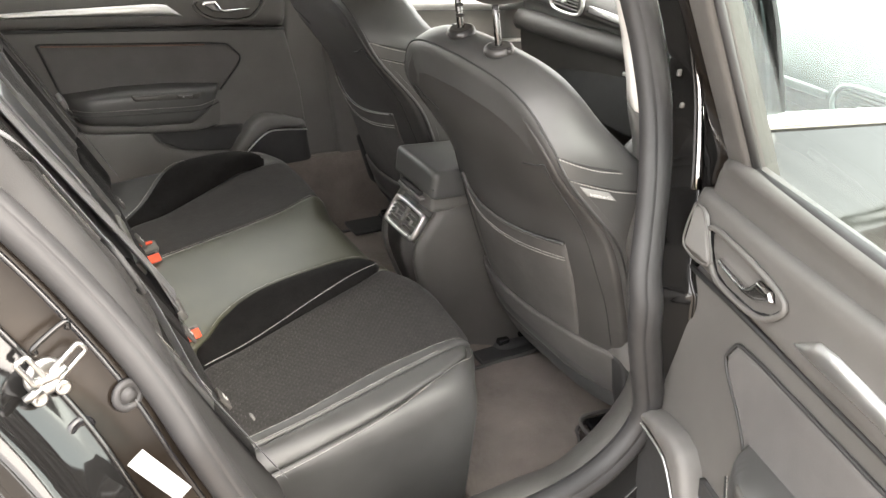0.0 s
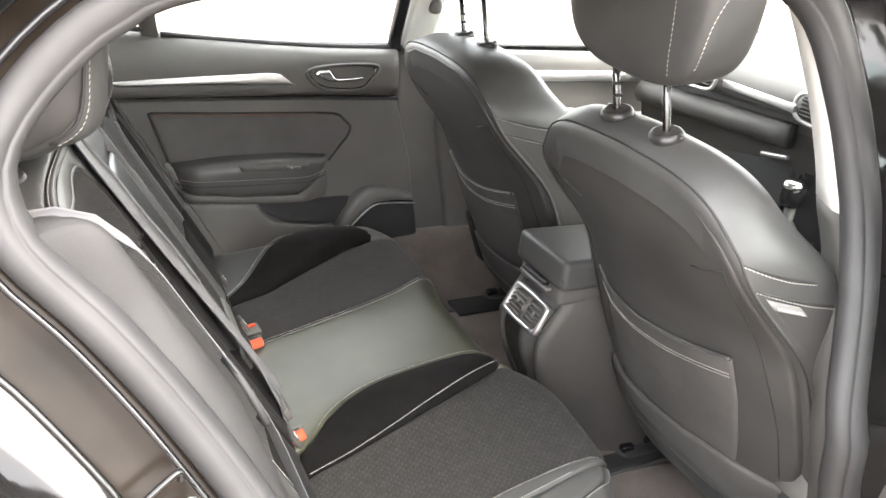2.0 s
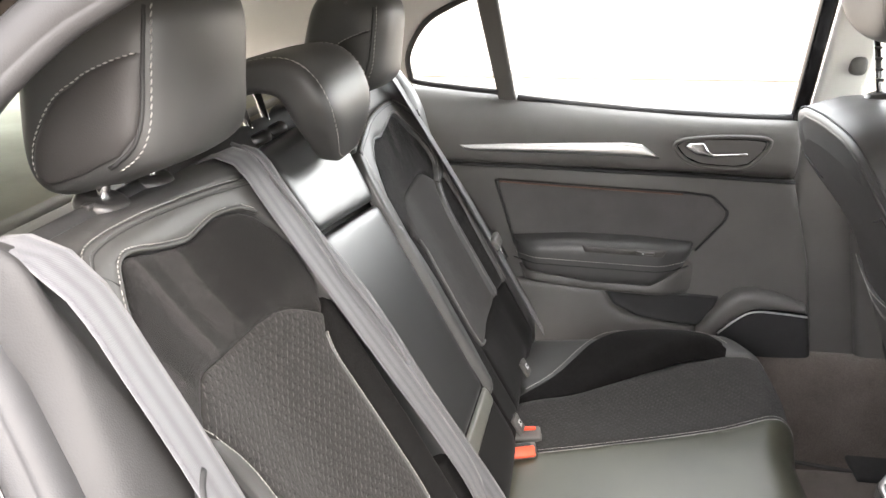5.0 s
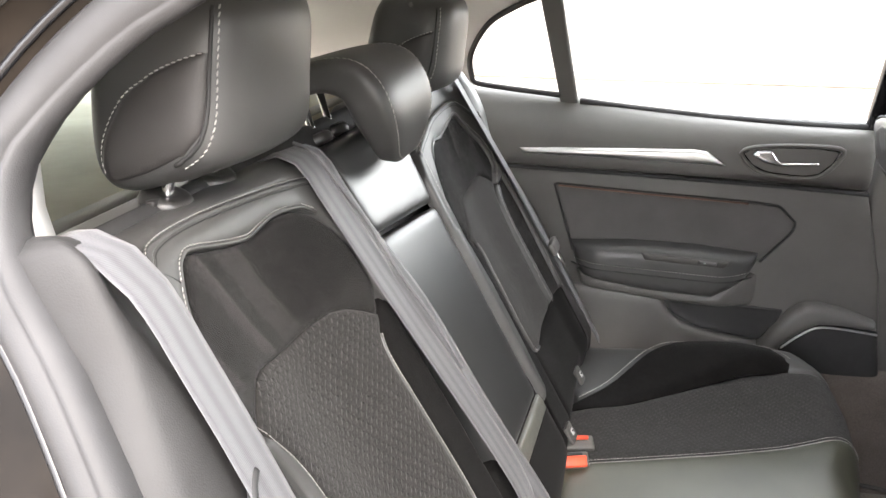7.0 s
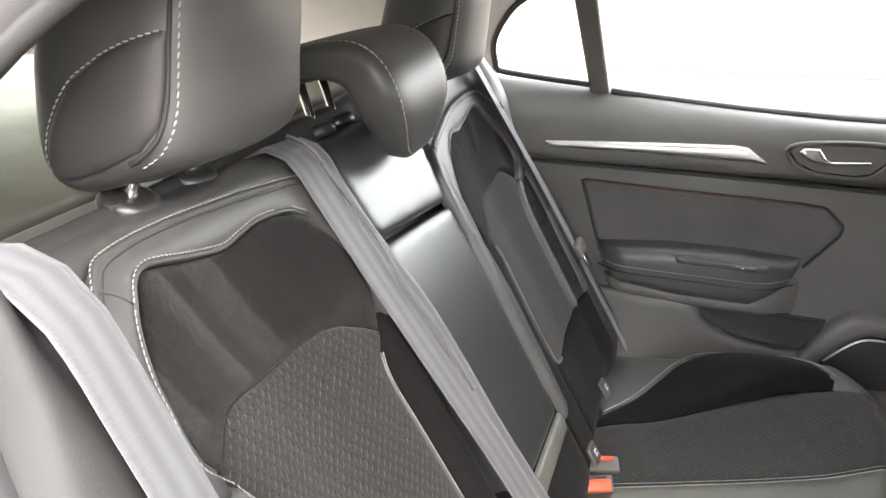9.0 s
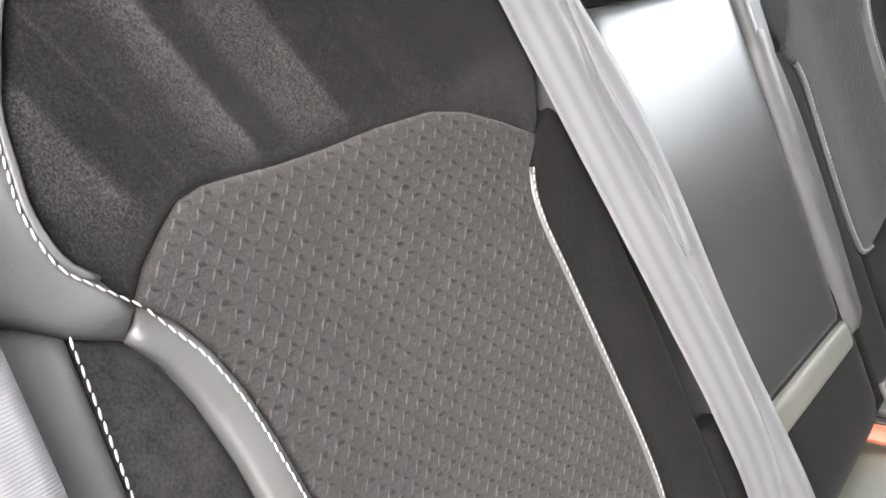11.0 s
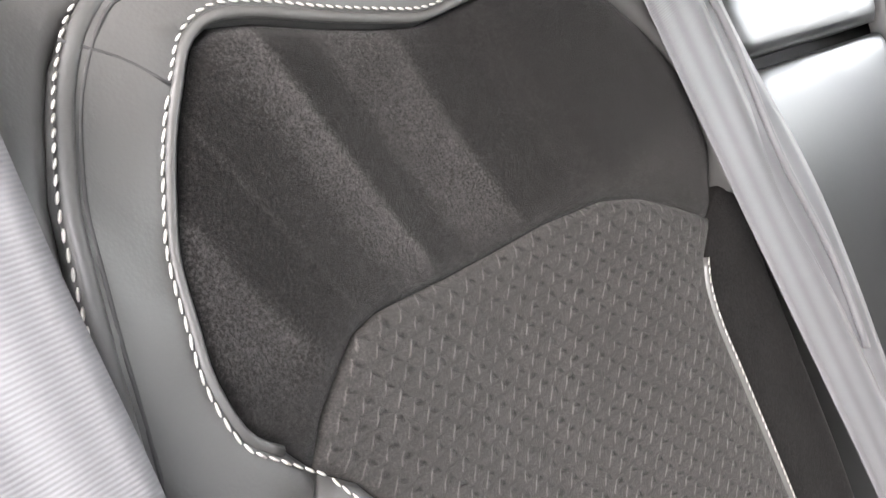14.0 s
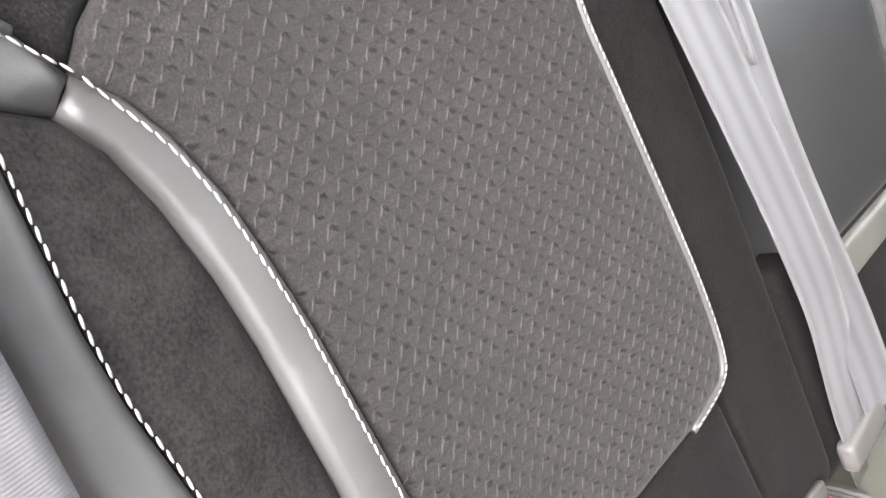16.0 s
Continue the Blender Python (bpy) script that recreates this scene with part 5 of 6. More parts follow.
patch("suede_bolster", N_HUMP + N_IN[::-1][1:], hump_near, SUEDE_PLAIN, bench, "black suede bolster", step=0.010, dip=0.010, r=0.016, skirt=0.03)
F_IN = [(0.020, 0.152), (0.12, 0.176), (0.22, 0.199), (0.30, 0.222), (0.36, 0.243), (0.42, 0.262), (0.46, 0.268)]
F_FRONT = [(0.51, 0.29), (0.52, 0.40), (0.49, 0.455), (0.44, 0.475)]
F_OUT = [(0.36, 0.478), (0.30, 0.462), (0.22, 0.425), (0.156, 0.392), (0.06, 0.345), (-0.025, 0.306)]
patch("cloth_insert", F_IN + F_FRONT + F_OUT + [(-0.04, 0.24), (-0.024, 0.165)], seat_pos, WEAVE_FLAT, bench, "dark grey ribbed jacquard insert", step=0.011, dip=0.006, r=0.016, skirt=0.02)
hump_far = hump(seat_pos, 0.20, 0.48, 0.19, 0.08, 0.048)
F_HUMP = [(-0.005, 0.355), (0.031, 0.390), (0.107, 0.466), (0.183, 0.525), (0.25, 0.545), (0.305, 0.538), (0.340, 0.515), (0.366, 0.478)]
patch("suede_bolster", F_HUMP + F_OUT + [(-0.03, 0.325)], hump_far, SUEDE_PLAIN, bench, "black suede bolster", step=0.010, dip=0.010, r=0.016, skirt=0.03)
patch("leather_edge", [(-0.005, 0.355), (-0.04, 0.40), (-0.04, 0.62), (0.40, 0.64), (0.50, 0.60), (0.72, 0.58), (0.72, 0.27), (0.46, 0.268), (0.51, 0.29), (0.52, 0.40), (0.49, 0.455), (0.44, 0.475), (0.366, 0.478)] + F_HUMP[::-1][1:-1], seat_pos, LEATHER, bench, "black leather seat edge", step=0.014, dip=0.006, r=0.012, skirt=0.02)
C_NEAR = [(-0.035, -0.185), (0.005, -0.175)]
patch("centre_leather", C_NEAR + N_HUMP[1:] + [(0.45, -0.112), (0.50, -0.14), (0.54, -0.15), (0.72, -0.15), (0.72, 0.27), (0.50, 0.268), (0.46, 0.268)] + F_IN[::-1][1:] + [(-0.024, 0.165), (-0.04, 0.16)],
      seat_pos, LEATHER_OLIVE, bench, "smooth dark olive black leather centre seat", step=0.012, dip=0.006, r=0.012, skirt=0.02, lift=0.002)
N_EDGE2 = [(0.425, -0.401), (0.367, -0.407), (0.286, -0.419), (0.204, -0.434), (0.122, -0.447), (0.046, -0.457), (0.0, -0.462)]
N_EDGE3 = [(0.432, -0.404), (0.415, -0.430), (0.345, -0.460), (0.258, -0.481), (0.172, -0.494), (0.086, -0.504), (0.0, -0.512)]
patch("leather_edge", N_OUT[:7] + N_EDGE2[::-1] + [(0.445, -0.395), (0.460, -0.388)], seat_pos, LEATHER, bench, "narrow black leather edge strip", step=0.010, dip=0.005, r=0.008, skirt=0.02, lift=0.004)
patch("leather_roll", N_EDGE2 + N_EDGE3[::-1], seat_pos, LEATHER, bench, "black leather edge roll", step=0.009, dip=0.008, r=0.012, skirt=0.02, lift=0.004)
patch("leather_side", N_EDGE3 + [(-0.03, -0.52), (-0.05, -0.60), (0.0, -0.72), (0.30, -0.80), (0.52, -0.80), (0.72, -0.60), (0.72, -0.30), (0.72, -0.15), (0.54, -0.15), (0.50, -0.14), (0.535, -0.20), (0.535, -0.30), (0.50, -0.37), (0.460, -0.388), (0.445, -0.395)], seat_pos, LEATHER, bench, "padded black leather seat side", step=0.014, dip=0.006, r=0.012, skirt=0.02, lift=0.003)
stitches("stitching", N_IN[1:], hump_near, bench, side=0.004, lift=-0.002, rad=0.0009)
stitches("stitching", N_HUMP, hump_near, bench, side=0.004, lift=-0.002)
stitches("stitching", F_IN, seat_pos, bench, side=0.004, lift=0.001)
stitches("stitching", F_IN, seat_pos, bench, side=-0.006, lift=0.002, rad=0.0009)
stitches("stitching", F_HUMP, hump_far, bench, side=0.003, lift=-0.002, rad=0.0009)
stitches("stitching", N_OUT[:7], seat_pos, bench, side=0.004, lift=0.0045)
stitches("stitching", N_EDGE2[1:], seat_pos, bench, side=-0.005, lift=0.004)
stitches("stitching", N_EDGE3, seat_pos, bench, side=0.004, lift=0.004)
stitches("stitching", [(-0.030, -0.40), (-0.034, -0.34), (-0.025, -0.275), (0.0, -0.244)], seat_pos, bench, side=0.003, lift=-0.002, rad=0.0008)
stitches("stitching", [(-0.025, 0.30), (-0.033, 0.24), (-0.018, 0.17)], seat_pos, bench, side=0.003, lift=-0.002, rad=0.0008)
part("bench_core", rbox((0.42, 1.06, 0.17), (0.18, 0.03, 0.50), 0.03, 2), BLACK, bench)

# fixing-point tags tucked into the gap
for y in (-0.380, -0.190, 0.168, 0.360):
    tag = thing("anchor_tag", "small black fabric tag with white symbol", "tag", "child seat anchor tags")
    m = Matrix.Rotation(radians(-34), 3, "Y") @ Matrix.Rotation(radians(-8), 3, "X")
    at = Vector(back_pos(y, 0.022, 0.002))
    part("cloth_tab", rbox((0.006, 0.034, 0.028), at, 0.002, 2, m), CONSOLE, tag)
    part("symbol", rbox((0.0012, 0.011, 0.010), at + m @ Vector((0.0038, 0.002, 0)), 0.0004, 1, m), STICKER, tag)
    part("symbol_gap", rbox((0.0012, 0.005, 0.003), at + m @ Vector((0.0046, 0.002, 0.001)), 0.0002, 1, m), BLACK, tag)


# ---- buckles ----
def buckle(at, tilt=35, turn=0, label="black seat belt buckle with orange release button", facing=True):
    b = thing("seat_belt_buckle", label, "belt buckle", "rear belt buckles")
    m = Matrix.Rotation(radians(turn), 3, "Z") @ Matrix.Rotation(radians(tilt), 3, "Y")
    at = Vector(at)
    part("housing", rbox((0.026, 0.054, 0.075), at + m @ Vector((0, 0, -0.040)), 0.005, 3, m), PLASTIC, b)
    if facing:
        part("release_button", rbox((0.018, 0.045, 0.013), at + m @ Vector((0.003, 0, -0.003)), 0.003, 2, m), ORANGE, b, "orange red release button")
    else:
        part("release_button", rbox((0.006, 0.036, 0.006), at + m @ Vector((-0.006, 0, 0.0)), 0.002, 2, m), ORANGE, b, "narrow red release button")
    part("slot", rbox((0.004, 0.034, 0.004), at + m @ Vector((-0.0085, 0, -0.001)), 0.001, 1, m), BLACK, b)
    return b


buckle((-0.004, -0.157, 0.620), 44, -72)
buckle((-0.002, 0.132, 0.622), 44, -72)
buckle((0.002, 0.186, 0.622), 24, -76, "black seat belt buckle with red button edge", False)


# ---- seat belts ----
belt = thing("seat_belt", "grey woven centre seat belt pulled taut over the backrest", "seat belt", "rear seat belts")
strap_line = [(-0.184, 0.648), (-0.184, 0.62), (-0.180, 0.575), (-0.168, 0.495), (-0.156, 0.42), (-0.140, 0.30), (-0.128, 0.20), (-0.120, 0.10), (-0.115, 0.030)]
ribbon("webbing", [back_pos(u + 0.026 + 0.004 * math.sin(v * 21), v, 0.0065 - 0.012 * sstep(0.61, 0.65, v)) for u, v in smooth_line(strap_line, 0.015)], Vector((0.10, 1, 0.05)), 0.046, WEBBING, belt)
ribbon("webbing", [back_pos(u, v, 0.0105 - 0.012 * sstep(0.61, 0.65, v) - 0.010 * sstep(0.16, 0.04, v)) for u, v in smooth_line(strap_line, 0.015)], Vector((0, 1, 0)), 0.052, WEBBING, belt)
part("fold", tube([back_pos(u + 0.027 + 0.003 * math.sin(v * 40), v, 0.0120) for u, v in smooth_line(strap_line[1:6], 0.012)], 0.0022, 8), WEBBING, belt, "curled grey webbing edge")
m = Matrix.Rotation(radians(-29), 3, "Y")
part("tongue", rbox((0.012, 0.060, 0.022), back_pos(-0.115, 0.028, 0.001), 0.004, 2, m), PLASTIC, belt, "black plastic belt tongue")
part("tongue_plate", rbox((0.0025, 0.024, 0.035), back_pos(-0.112, 0.000, 0.001), 0.001, 1, m), CHROME, belt)

belt2 = thing("seat_belt", "pale grey woven seat belt beside the open doorway", "seat belt", "rear seat belts")
side_belt = smooth_line([(-0.505, 0.70), (-0.514, 0.655), (-0.530, 0.62), (-0.538, 0.55), (-0.541, 0.48), (-0.547, 0.40), (-0.555, 0.30), (-0.562, 0.18), (-0.565, 0.02)], 0.015)
ribbon("webbing", [flat_back(u, v, 0.022 + 0.027 * sstep(0.67, 0.58, v) * sstep(0.20, 0.42, v) - 0.010 * sstep(0.55, 0.65, v)) for u, v in side_belt], Vector((-0.17, 1, -0.09)), 0.049, WEBBING, belt2)
part("belt_stop", lathe([(0.006, 0), (0.006, 0.002), (0.004, 0.003)], back_pos(-0.553, 0.12, 0.040), tuple(BACK_N), 12), PLASTIC, belt2)
belt3 = thing("seat_belt", "dark grey woven seat belt beside the closed door", "seat belt", "rear seat belts")
far_belt = smooth_line([(0.455, 0.70), (0.462, 0.62), (0.475, 0.55), (0.495, 0.45), (0.512, 0.36), (0.522, 0.28), (0.530, 0.15), (0.535, 0.0)], 0.015)
ribbon("webbing", [flat_back(u, v, 0.020) for u, v in far_belt], Vector((-0.12, 1, 0)), 0.049, WEBBING, belt3)
part("tongue", rbox((0.012, 0.056, 0.024), back_pos(0.524, 0.22, 0.020), 0.004, 2, m), PLASTIC, belt3, "black plastic belt tongue")
part("tongue_plate", rbox((0.0025, 0.024, 0.035), back_pos(0.524, 0.195, 0.022), 0.001, 1, m), CHROME, belt3)
part("belt_stop", lathe([(0.007, 0), (0.007, 0.002), (0.004, 0.003)], back_pos(0.482, 0.515, 0.017), tuple(BACK_N), 12), PLASTIC, belt3)


# ---- headrests ----
def headrest_posts(h, at, tops, base_x, base_z, material):
    for y, top in tops:
        base = Vector((base_x, at.y + y, base_z))
        way = (top - base).normalized()
        part("post", tube([base - way * 0.02, base, top], 0.0052, 12), material, h, "metal headrest post")
        if base_x > 0 and y > 0:
            for k in range(5):
                part("post_notch", rbox((0.0115, 0.0045, 0.0045), base + way * (0.030 + 0.017 * k) + Vector((0, -0.0042, 0)), 0.0006, 1), BLACK, h)
        sleeve = part("post_sleeve", lathe([(0.022, -0.004), (0.0236, 0.001), (0.0228, 0.005), (0.0205, 0.0085), (0.0165, 0.0100), (0.0125, 0.0090), (0.0095, 0.0098), (0.0070, 0.0098)], base, tuple(way), 24), SLEEVE, h)
        part("sleeve_button", rbox((0.008, 0.014, 0.006), base + Vector((0.002, 0.020 if y > 0 else -0.020, 0.006)), 0.002, 2), SLEEVE, sleeve)


def sewn(h, seams, place, tree, centre, length=0.0044):
    sb = bmesh.new()
    for seam in seams:
        pts, nrm = [], []
        for q in smooth_line(seam, 0.004):
            v = place(Vector(tuple(q)))
            loc, nor, _, _ = tree.find_nearest(v)
            if nor.dot(loc - centre) < 0:
                nor = -nor
            pts.append(loc + nor * 0.0004)
            nrm.append(nor)
        stitch_mesh(sb, pts, nrm, length, 0.0016, 0.0007)
    tagged(part("stitching", sb, THREAD, h), kind="stuff")


def headrest(at, size, tilt, name_label, group, seams, post_y, post_base, shape=None, power=3.6, post_x=0.0):
    h = thing("headrest", name_label, "headrest", group)
    turn = Matrix.Rotation(radians(tilt), 3, "Y")
    at = Vector(at)

    def bend(p):
        p = shape(p) if shape else p
        return at + turn @ p
    bm = blob(size, power, 18, bend)
    bm.normal_update()
    tree = BVHTree.FromBMesh(bm)
    part("cushion", bm, LEATHER, h, "padded black leather cushion")
    sewn(h, seams, bend, tree, at)
    headrest_posts(h, at, [(y, at + turn @ Vector((post_x, y, -size[2] * 0.35))) for y in post_y], post_base[0], post_base[1], POST_STEEL)
    return h


def front_shape(p):
    f = p.z / 0.095
    w = 1.0 + 0.06 * f - 0.10 * max(0, -f) ** 2
    return Vector((p.x - 0.10 * p.y * p.y / 0.02 * 0.12, p.y * w, p.z + 0.016 * (p.y / 0.14) ** 2 * (1 - 1.3 * sstep(-0.05, 0.05, p.z))))


# side panel of an outer rear headrest, in its own depth and height
SIDE_LEAF = [(0.050, 0.037), (0.051, -0.003), (0.047, -0.036), (0.032, -0.058), (0.0, -0.070), (-0.030, -0.073), (-0.044, -0.068), (-0.044, -0.055), (-0.038, -0.036), (-0.020, -0.007), (0.006, 0.015), (0.031, 0.029)]


def outer_headrest(at, tilt):
    h = thing("headrest", "black leather outer rear headrest with stitched side panels", "headrest", "rear headrests")
    at = Vector(at)
    turn = Matrix.Rotation(radians(tilt), 3, "Y")
    size = (0.128, 0.186, 0.166)

    def shape(p):
        up = p.z / 0.081
        return Vector((p.x + 0.010 * (1 - (p.y / 0.09) ** 2) * (1 if p.x > 0 else 0) + 0.012 * max(0, up) * (1 if p.x < 0 else 0.3), p.y * (1 - 0.06 * up), p.z + 0.036 * max(0.0, -up) * sstep(-0.05, 0.06, p.x) - 0.013 * max(0.0, -up)))

    def place(p):
        return at + turn @ shape(p)
    bm = blob(size, 4.6, 20, place)
    bm.normal_update()
    tree = BVHTree.FromBMesh(bm)
    part("cushion", bm, LEATHER, h, "padded black leather cushion")
    seams = []
    for side in (-1, 1):
        def leaf_pos(u, v, hgt, side=side):
            loc, nor, _, _ = tree.find_nearest(place(Vector((u, side * 0.091, v))))
            if nor.dot(loc - at) < 0:
                nor = -nor
            return tuple(loc + nor * hgt)
        patch("side_panel", SIDE_LEAF if side < 0 else SIDE_LEAF, leaf_pos, VINYL, h, "dark vinyl side panel", step=0.006, dip=0.0035, r=0.009, skirt=0.003, lift=0.0022)
        stitches("stitching", [(u * 0.90, v * 0.90) for u, v in SIDE_LEAF[6:] + SIDE_LEAF[:1]], leaf_pos, h, lift=0.0024, rad=0.0006, length=0.0038, gap=0.0014)
        seams.append([(0.054, side * 0.088, 0.074), (0.055, side * 0.088, 0.03), (0.055, side * 0.087, -0.02), (0.046, side * 0.086, -0.055), (0.025, side * 0.084, -0.076)])
        part("piping", tube([leaf_pos(u, v, 0.0005) for u, v in smooth_line([(0.049, 0.072), (0.050, 0.030), (0.050, -0.015), (0.043, -0.048), (0.023, -0.070)], 0.006)], 0.0018, 6), BLACK, h)
    sewn(h, seams, place, tree, at)
    headrest_posts(h, at, [(y, at + turn @ Vector((-0.01, y, -0.05))) for y in (-0.038, 0.042)], at.x - 0.030, 1.160, CHROME)
    return h


outer_headrest((-0.309, -0.319, 1.264), 5)
outer_headrest((-0.300, 0.327, 1.228), 5)

# the low centre headrest: a thin saddle over the backrest with a lip down its front
SPINE = smooth_line([(-0.385, 1.212), (-0.345, 1.222), (-0.300, 1.232), (-0.266, 1.228), (-0.246, 1.205), (-0.240, 1.170), (-0.243, 1.120)], 0.004)
SPINE_RUN = np.concatenate([[0], np.cumsum(np.linalg.norm(np.diff(SPINE, axis=0), axis=1))])


def saddle(p):
    run = SPINE_RUN[-1]
    f = min(max((p.x + run / 2) / run, 0.0), 1.0)
    s = f * run
    x, z = np.interp(s, SPINE_RUN, SPINE[:, 0]), np.interp(s, SPINE_RUN, SPINE[:, 1])
    x2, z2 = np.interp(min(s + 0.012, run), SPINE_RUN, SPINE[:, 0]), np.interp(min(s + 0.012, run), SPINE_RUN, SPINE[:, 1])
    x1, z1 = np.interp(max(s - 0.012, 0), SPINE_RUN, SPINE[:, 0]), np.interp(max(s - 0.012, 0), SPINE_RUN, SPINE[:, 1])
    way = Vector((x2 - x1, 0, z2 - z1)).normalized()
    nor = Vector((-way.z, 0, way.x))
    thick = 0.85 + 0.35 * sstep(0.3, 0.6, f) * sstep(1.0, 0.7, f)
    wide = 1 - 0.34 * sstep(0.62, 1.0, f) ** 1.4
    return Vector((x, 0, z)) + nor * (p.z * thick) + Vector((0, p.y * wide + 0.002 + 0.018 * sstep(0.6, 1.0, f), 0))


def centre_headrest():
    h = thing("headrest", "low black leather centre headrest with padded front lip", "headrest", "rear headrests")
    run = float(SPINE_RUN[-1])
    bm = blob((run, 0.200, 0.048), 5.0, 22, saddle)
    bmesh.ops.recalc_face_normals(bm, faces=bm.faces[:])
    bm.normal_update()
    tree = BVHTree.FromBMesh(bm)
    part("cushion", bm, LEATHER, h, "padded black leather cushion")
    a = run / 2
    seams = []
    for side in (-1, 1):
        seams.append([(-a * 0.9, side * 0.088, 0.023), (-a * 0.3, side * 0.088, 0.023), (a * 0.10, side * 0.088, 0.024)])
        seams.append([(a * 0.02, side * 0.089, 0.023), (a * 0.3, side * 0.089, 0.023), (a * 0.6, side * 0.088, 0.022), (a * 0.85, side * 0.080, 0.021), (a * 0.94, side * 0.05, 0.020), (a * 0.955, 0, 0.020)])
    sb = bmesh.new()
    for seam in seams:
        pts, nrm = [], []
        for q in smooth_line(seam, 0.004):
            loc, nor, _, _ = tree.find_nearest(saddle(Vector(tuple(q))))
            pts.append(loc + nor * 0.0004)
            nrm.append(nor)
        stitch_mesh(sb, pts, nrm, 0.0055, 0.0018, 0.0009)
    tagged(part("stitching", sb, THREAD, h), kind="stuff")
    at = Vector((-0.33, -0.006, 1.22))
    headrest_posts(h, at, [(y, Vector((-0.352, at.y + y, 1.215))) for y in (-0.030, 0.028)], -0.333, 1.146, CHROME)
    return h


centre_headrest()


# ---- front seats ----
HALF_Z = [0.50, 0.60, 0.72, 0.85, 0.97, 1.057, 1.08, 1.122, 1.142, 1.148]
HALF_W = [0.225, 0.240, 0.250, 0.250, 0.236, 0.220, 0.207, 0.168, 0.110, 0.020]


def half_width(z):
    return float(np.interp(z, HALF_Z, HALF_W))


def front_back_x(v, z):
    """Rear face of a front seat: flat at the shoulders, scooped out at knee height."""
    k = min(1.0, abs(v) / max(half_width(z), 1e-3))
    return 0.398 + 0.42 * (1.18 - z) - 0.030 * sstep(0.90, 1.07, z) + 0.04 * k ** 3.2 * sstep(1.06, 0.88, z)


SHELL = [(0.0, 0.0), (0.010, 0.006), (0.035, 0.014), (0.070, 0.023), (0.105, 0.026), (0.145, 0.022), (0.180, 0.006), (0.195, -0.025), (0.200, -0.07)]


def shell_depth(z, d):
    return d * (0.58 + 0.42 * sstep(1.12, 0.98, z))


def front_seat(yc, dx, dz, label, deep=0.0):
    s = thing("front_seat", label, "car seat", "front seats")
    half = [(w, z) for z, w in zip(HALF_Z, HALF_W)]
    loop = smooth_line([(0.0, 0.485)] + half + [(-w, z) for w, z in half[::-1]], 0.016, True)
    way = np.roll(loop, -1, 0) - np.roll(loop, 1, 0)
    way /= np.linalg.norm(way, axis=1)[:, None]
    out = np.stack([way[:, 1], -way[:, 0]], 1)
    if np.mean(np.sum(out * (loop - loop.mean(0)), 1)) < 0:
        out = -out
    rows = []
    for d, o in [(0.014, -0.05), (0.004, -0.016)] + SHELL:
        row = []
        for (v, z), (ov, oz) in zip(loop, out):
            row.append((front_back_x(v, z) + shell_depth(z, d) + deep * max(d, 0.0) * sstep(0.80, 1.02, z) + dx, yc + v + ov * o, z + oz * o + dz))
        rows.append(row)
    for k in (0.45, 0.02):
        mid = np.mean(np.array(rows[-1 if k == 0.45 else -2]), 0)
        rows.append([tuple(mid + (np.array(p) - mid) * k) for p in rows[-1]])
    part("backrest", grid_mesh(rows, closed=True), LEATHER, s, "black leather backrest shell")
    rim = [Vector((front_back_x(v, z) + 0.003 + dx, yc + v + ov * 0.0045, z + oz * 0.0045 + dz)) for (v, z), (ov, oz) in zip(loop, out) if z > 0.62]
    first = max(range(len(rim)), key=lambda k: (rim[k] - rim[k - 1]).length)
    part("rim_seam", tube(rim[first:] + rim[:first], 0.0017, 6), BLACK, s)

    def pos(v, z, h):
        return (front_back_x(v, z) - h + dx, yc + v, z + dz)

    def flank(side):
        ds, os = [a for a, _ in SHELL], [b for _, b in SHELL]

        def on(d, z, h):
            return (front_back_x(side * half_width(z), z) + shell_depth(z, d) + deep * d * sstep(0.80, 1.02, z) + dx, yc + side * (half_width(z) + float(np.interp(d, ds, os)) + h), z + dz)
        return on
    panel = [(0.0, 1.141), (-0.10, 1.136), (-0.158, 1.116), (-0.196, 1.078), (-0.210, 1.055), (-0.226, 0.97), (-0.240, 0.85), (-0.240, 0.74), (-0.228, 0.66), (-0.18, 0.625),
             (0.0, 0.60), (0.18, 0.625), (0.228, 0.66), (0.240, 0.74), (0.240, 0.85), (0.226, 0.97), (0.210, 1.055), (0.196, 1.078), (0.158, 1.116), (0.10, 1.136)]
    patch("back_panel", panel, pos, BACKING, s, "dark grained vinyl backrest panel", step=0.012, dip=0.004, r=0.009, skirt=0.012, lift=0.004)
    for k in (-1, 1):
        part("panel_seam", tube([pos(k * v, z, 0.0042) for v, z in smooth_line([(0.193, 1.046), (0.196, 0.97), (0.200, 0.90), (0.208, 0.84), (0.215, 0.77), (0.212, 0.68)], 0.01)], 0.0013, 6), BLACK, s)
        part("panel_seam", tube([pos(v, z, 0.0045) for v, z in ((k * 0.126, 1.020), (k * 0.158, 1.030), (k * 0.193, 1.046))], 0.0012, 6), BLACK, s)
    top = [(0.168, 0.868), (0.148, 0.840), (0.110, 0.827), (0.055, 0.825), (-0.01, 0.834), (-0.075, 0.851), (-0.152, 0.874)]
    pocket = top + [(-0.155, 0.80), (-0.148, 0.71), (-0.138, 0.655), (-0.01, 0.632), (0.08, 0.622), (0.165, 0.625), (0.172, 0.75)]
    patch("map_pocket", pocket, pos, SEAT_FOAM, s, "elasticated dark map pocket", step=0.011, dip=0.004, r=0.014, skirt=0.006, lift=0.008)
    part("pocket_hem", tube([pos(v, z, 0.008) for v, z in smooth_line(top, 0.008)], 0.0030, 8), LEATHER, s, "dark pocket hem")
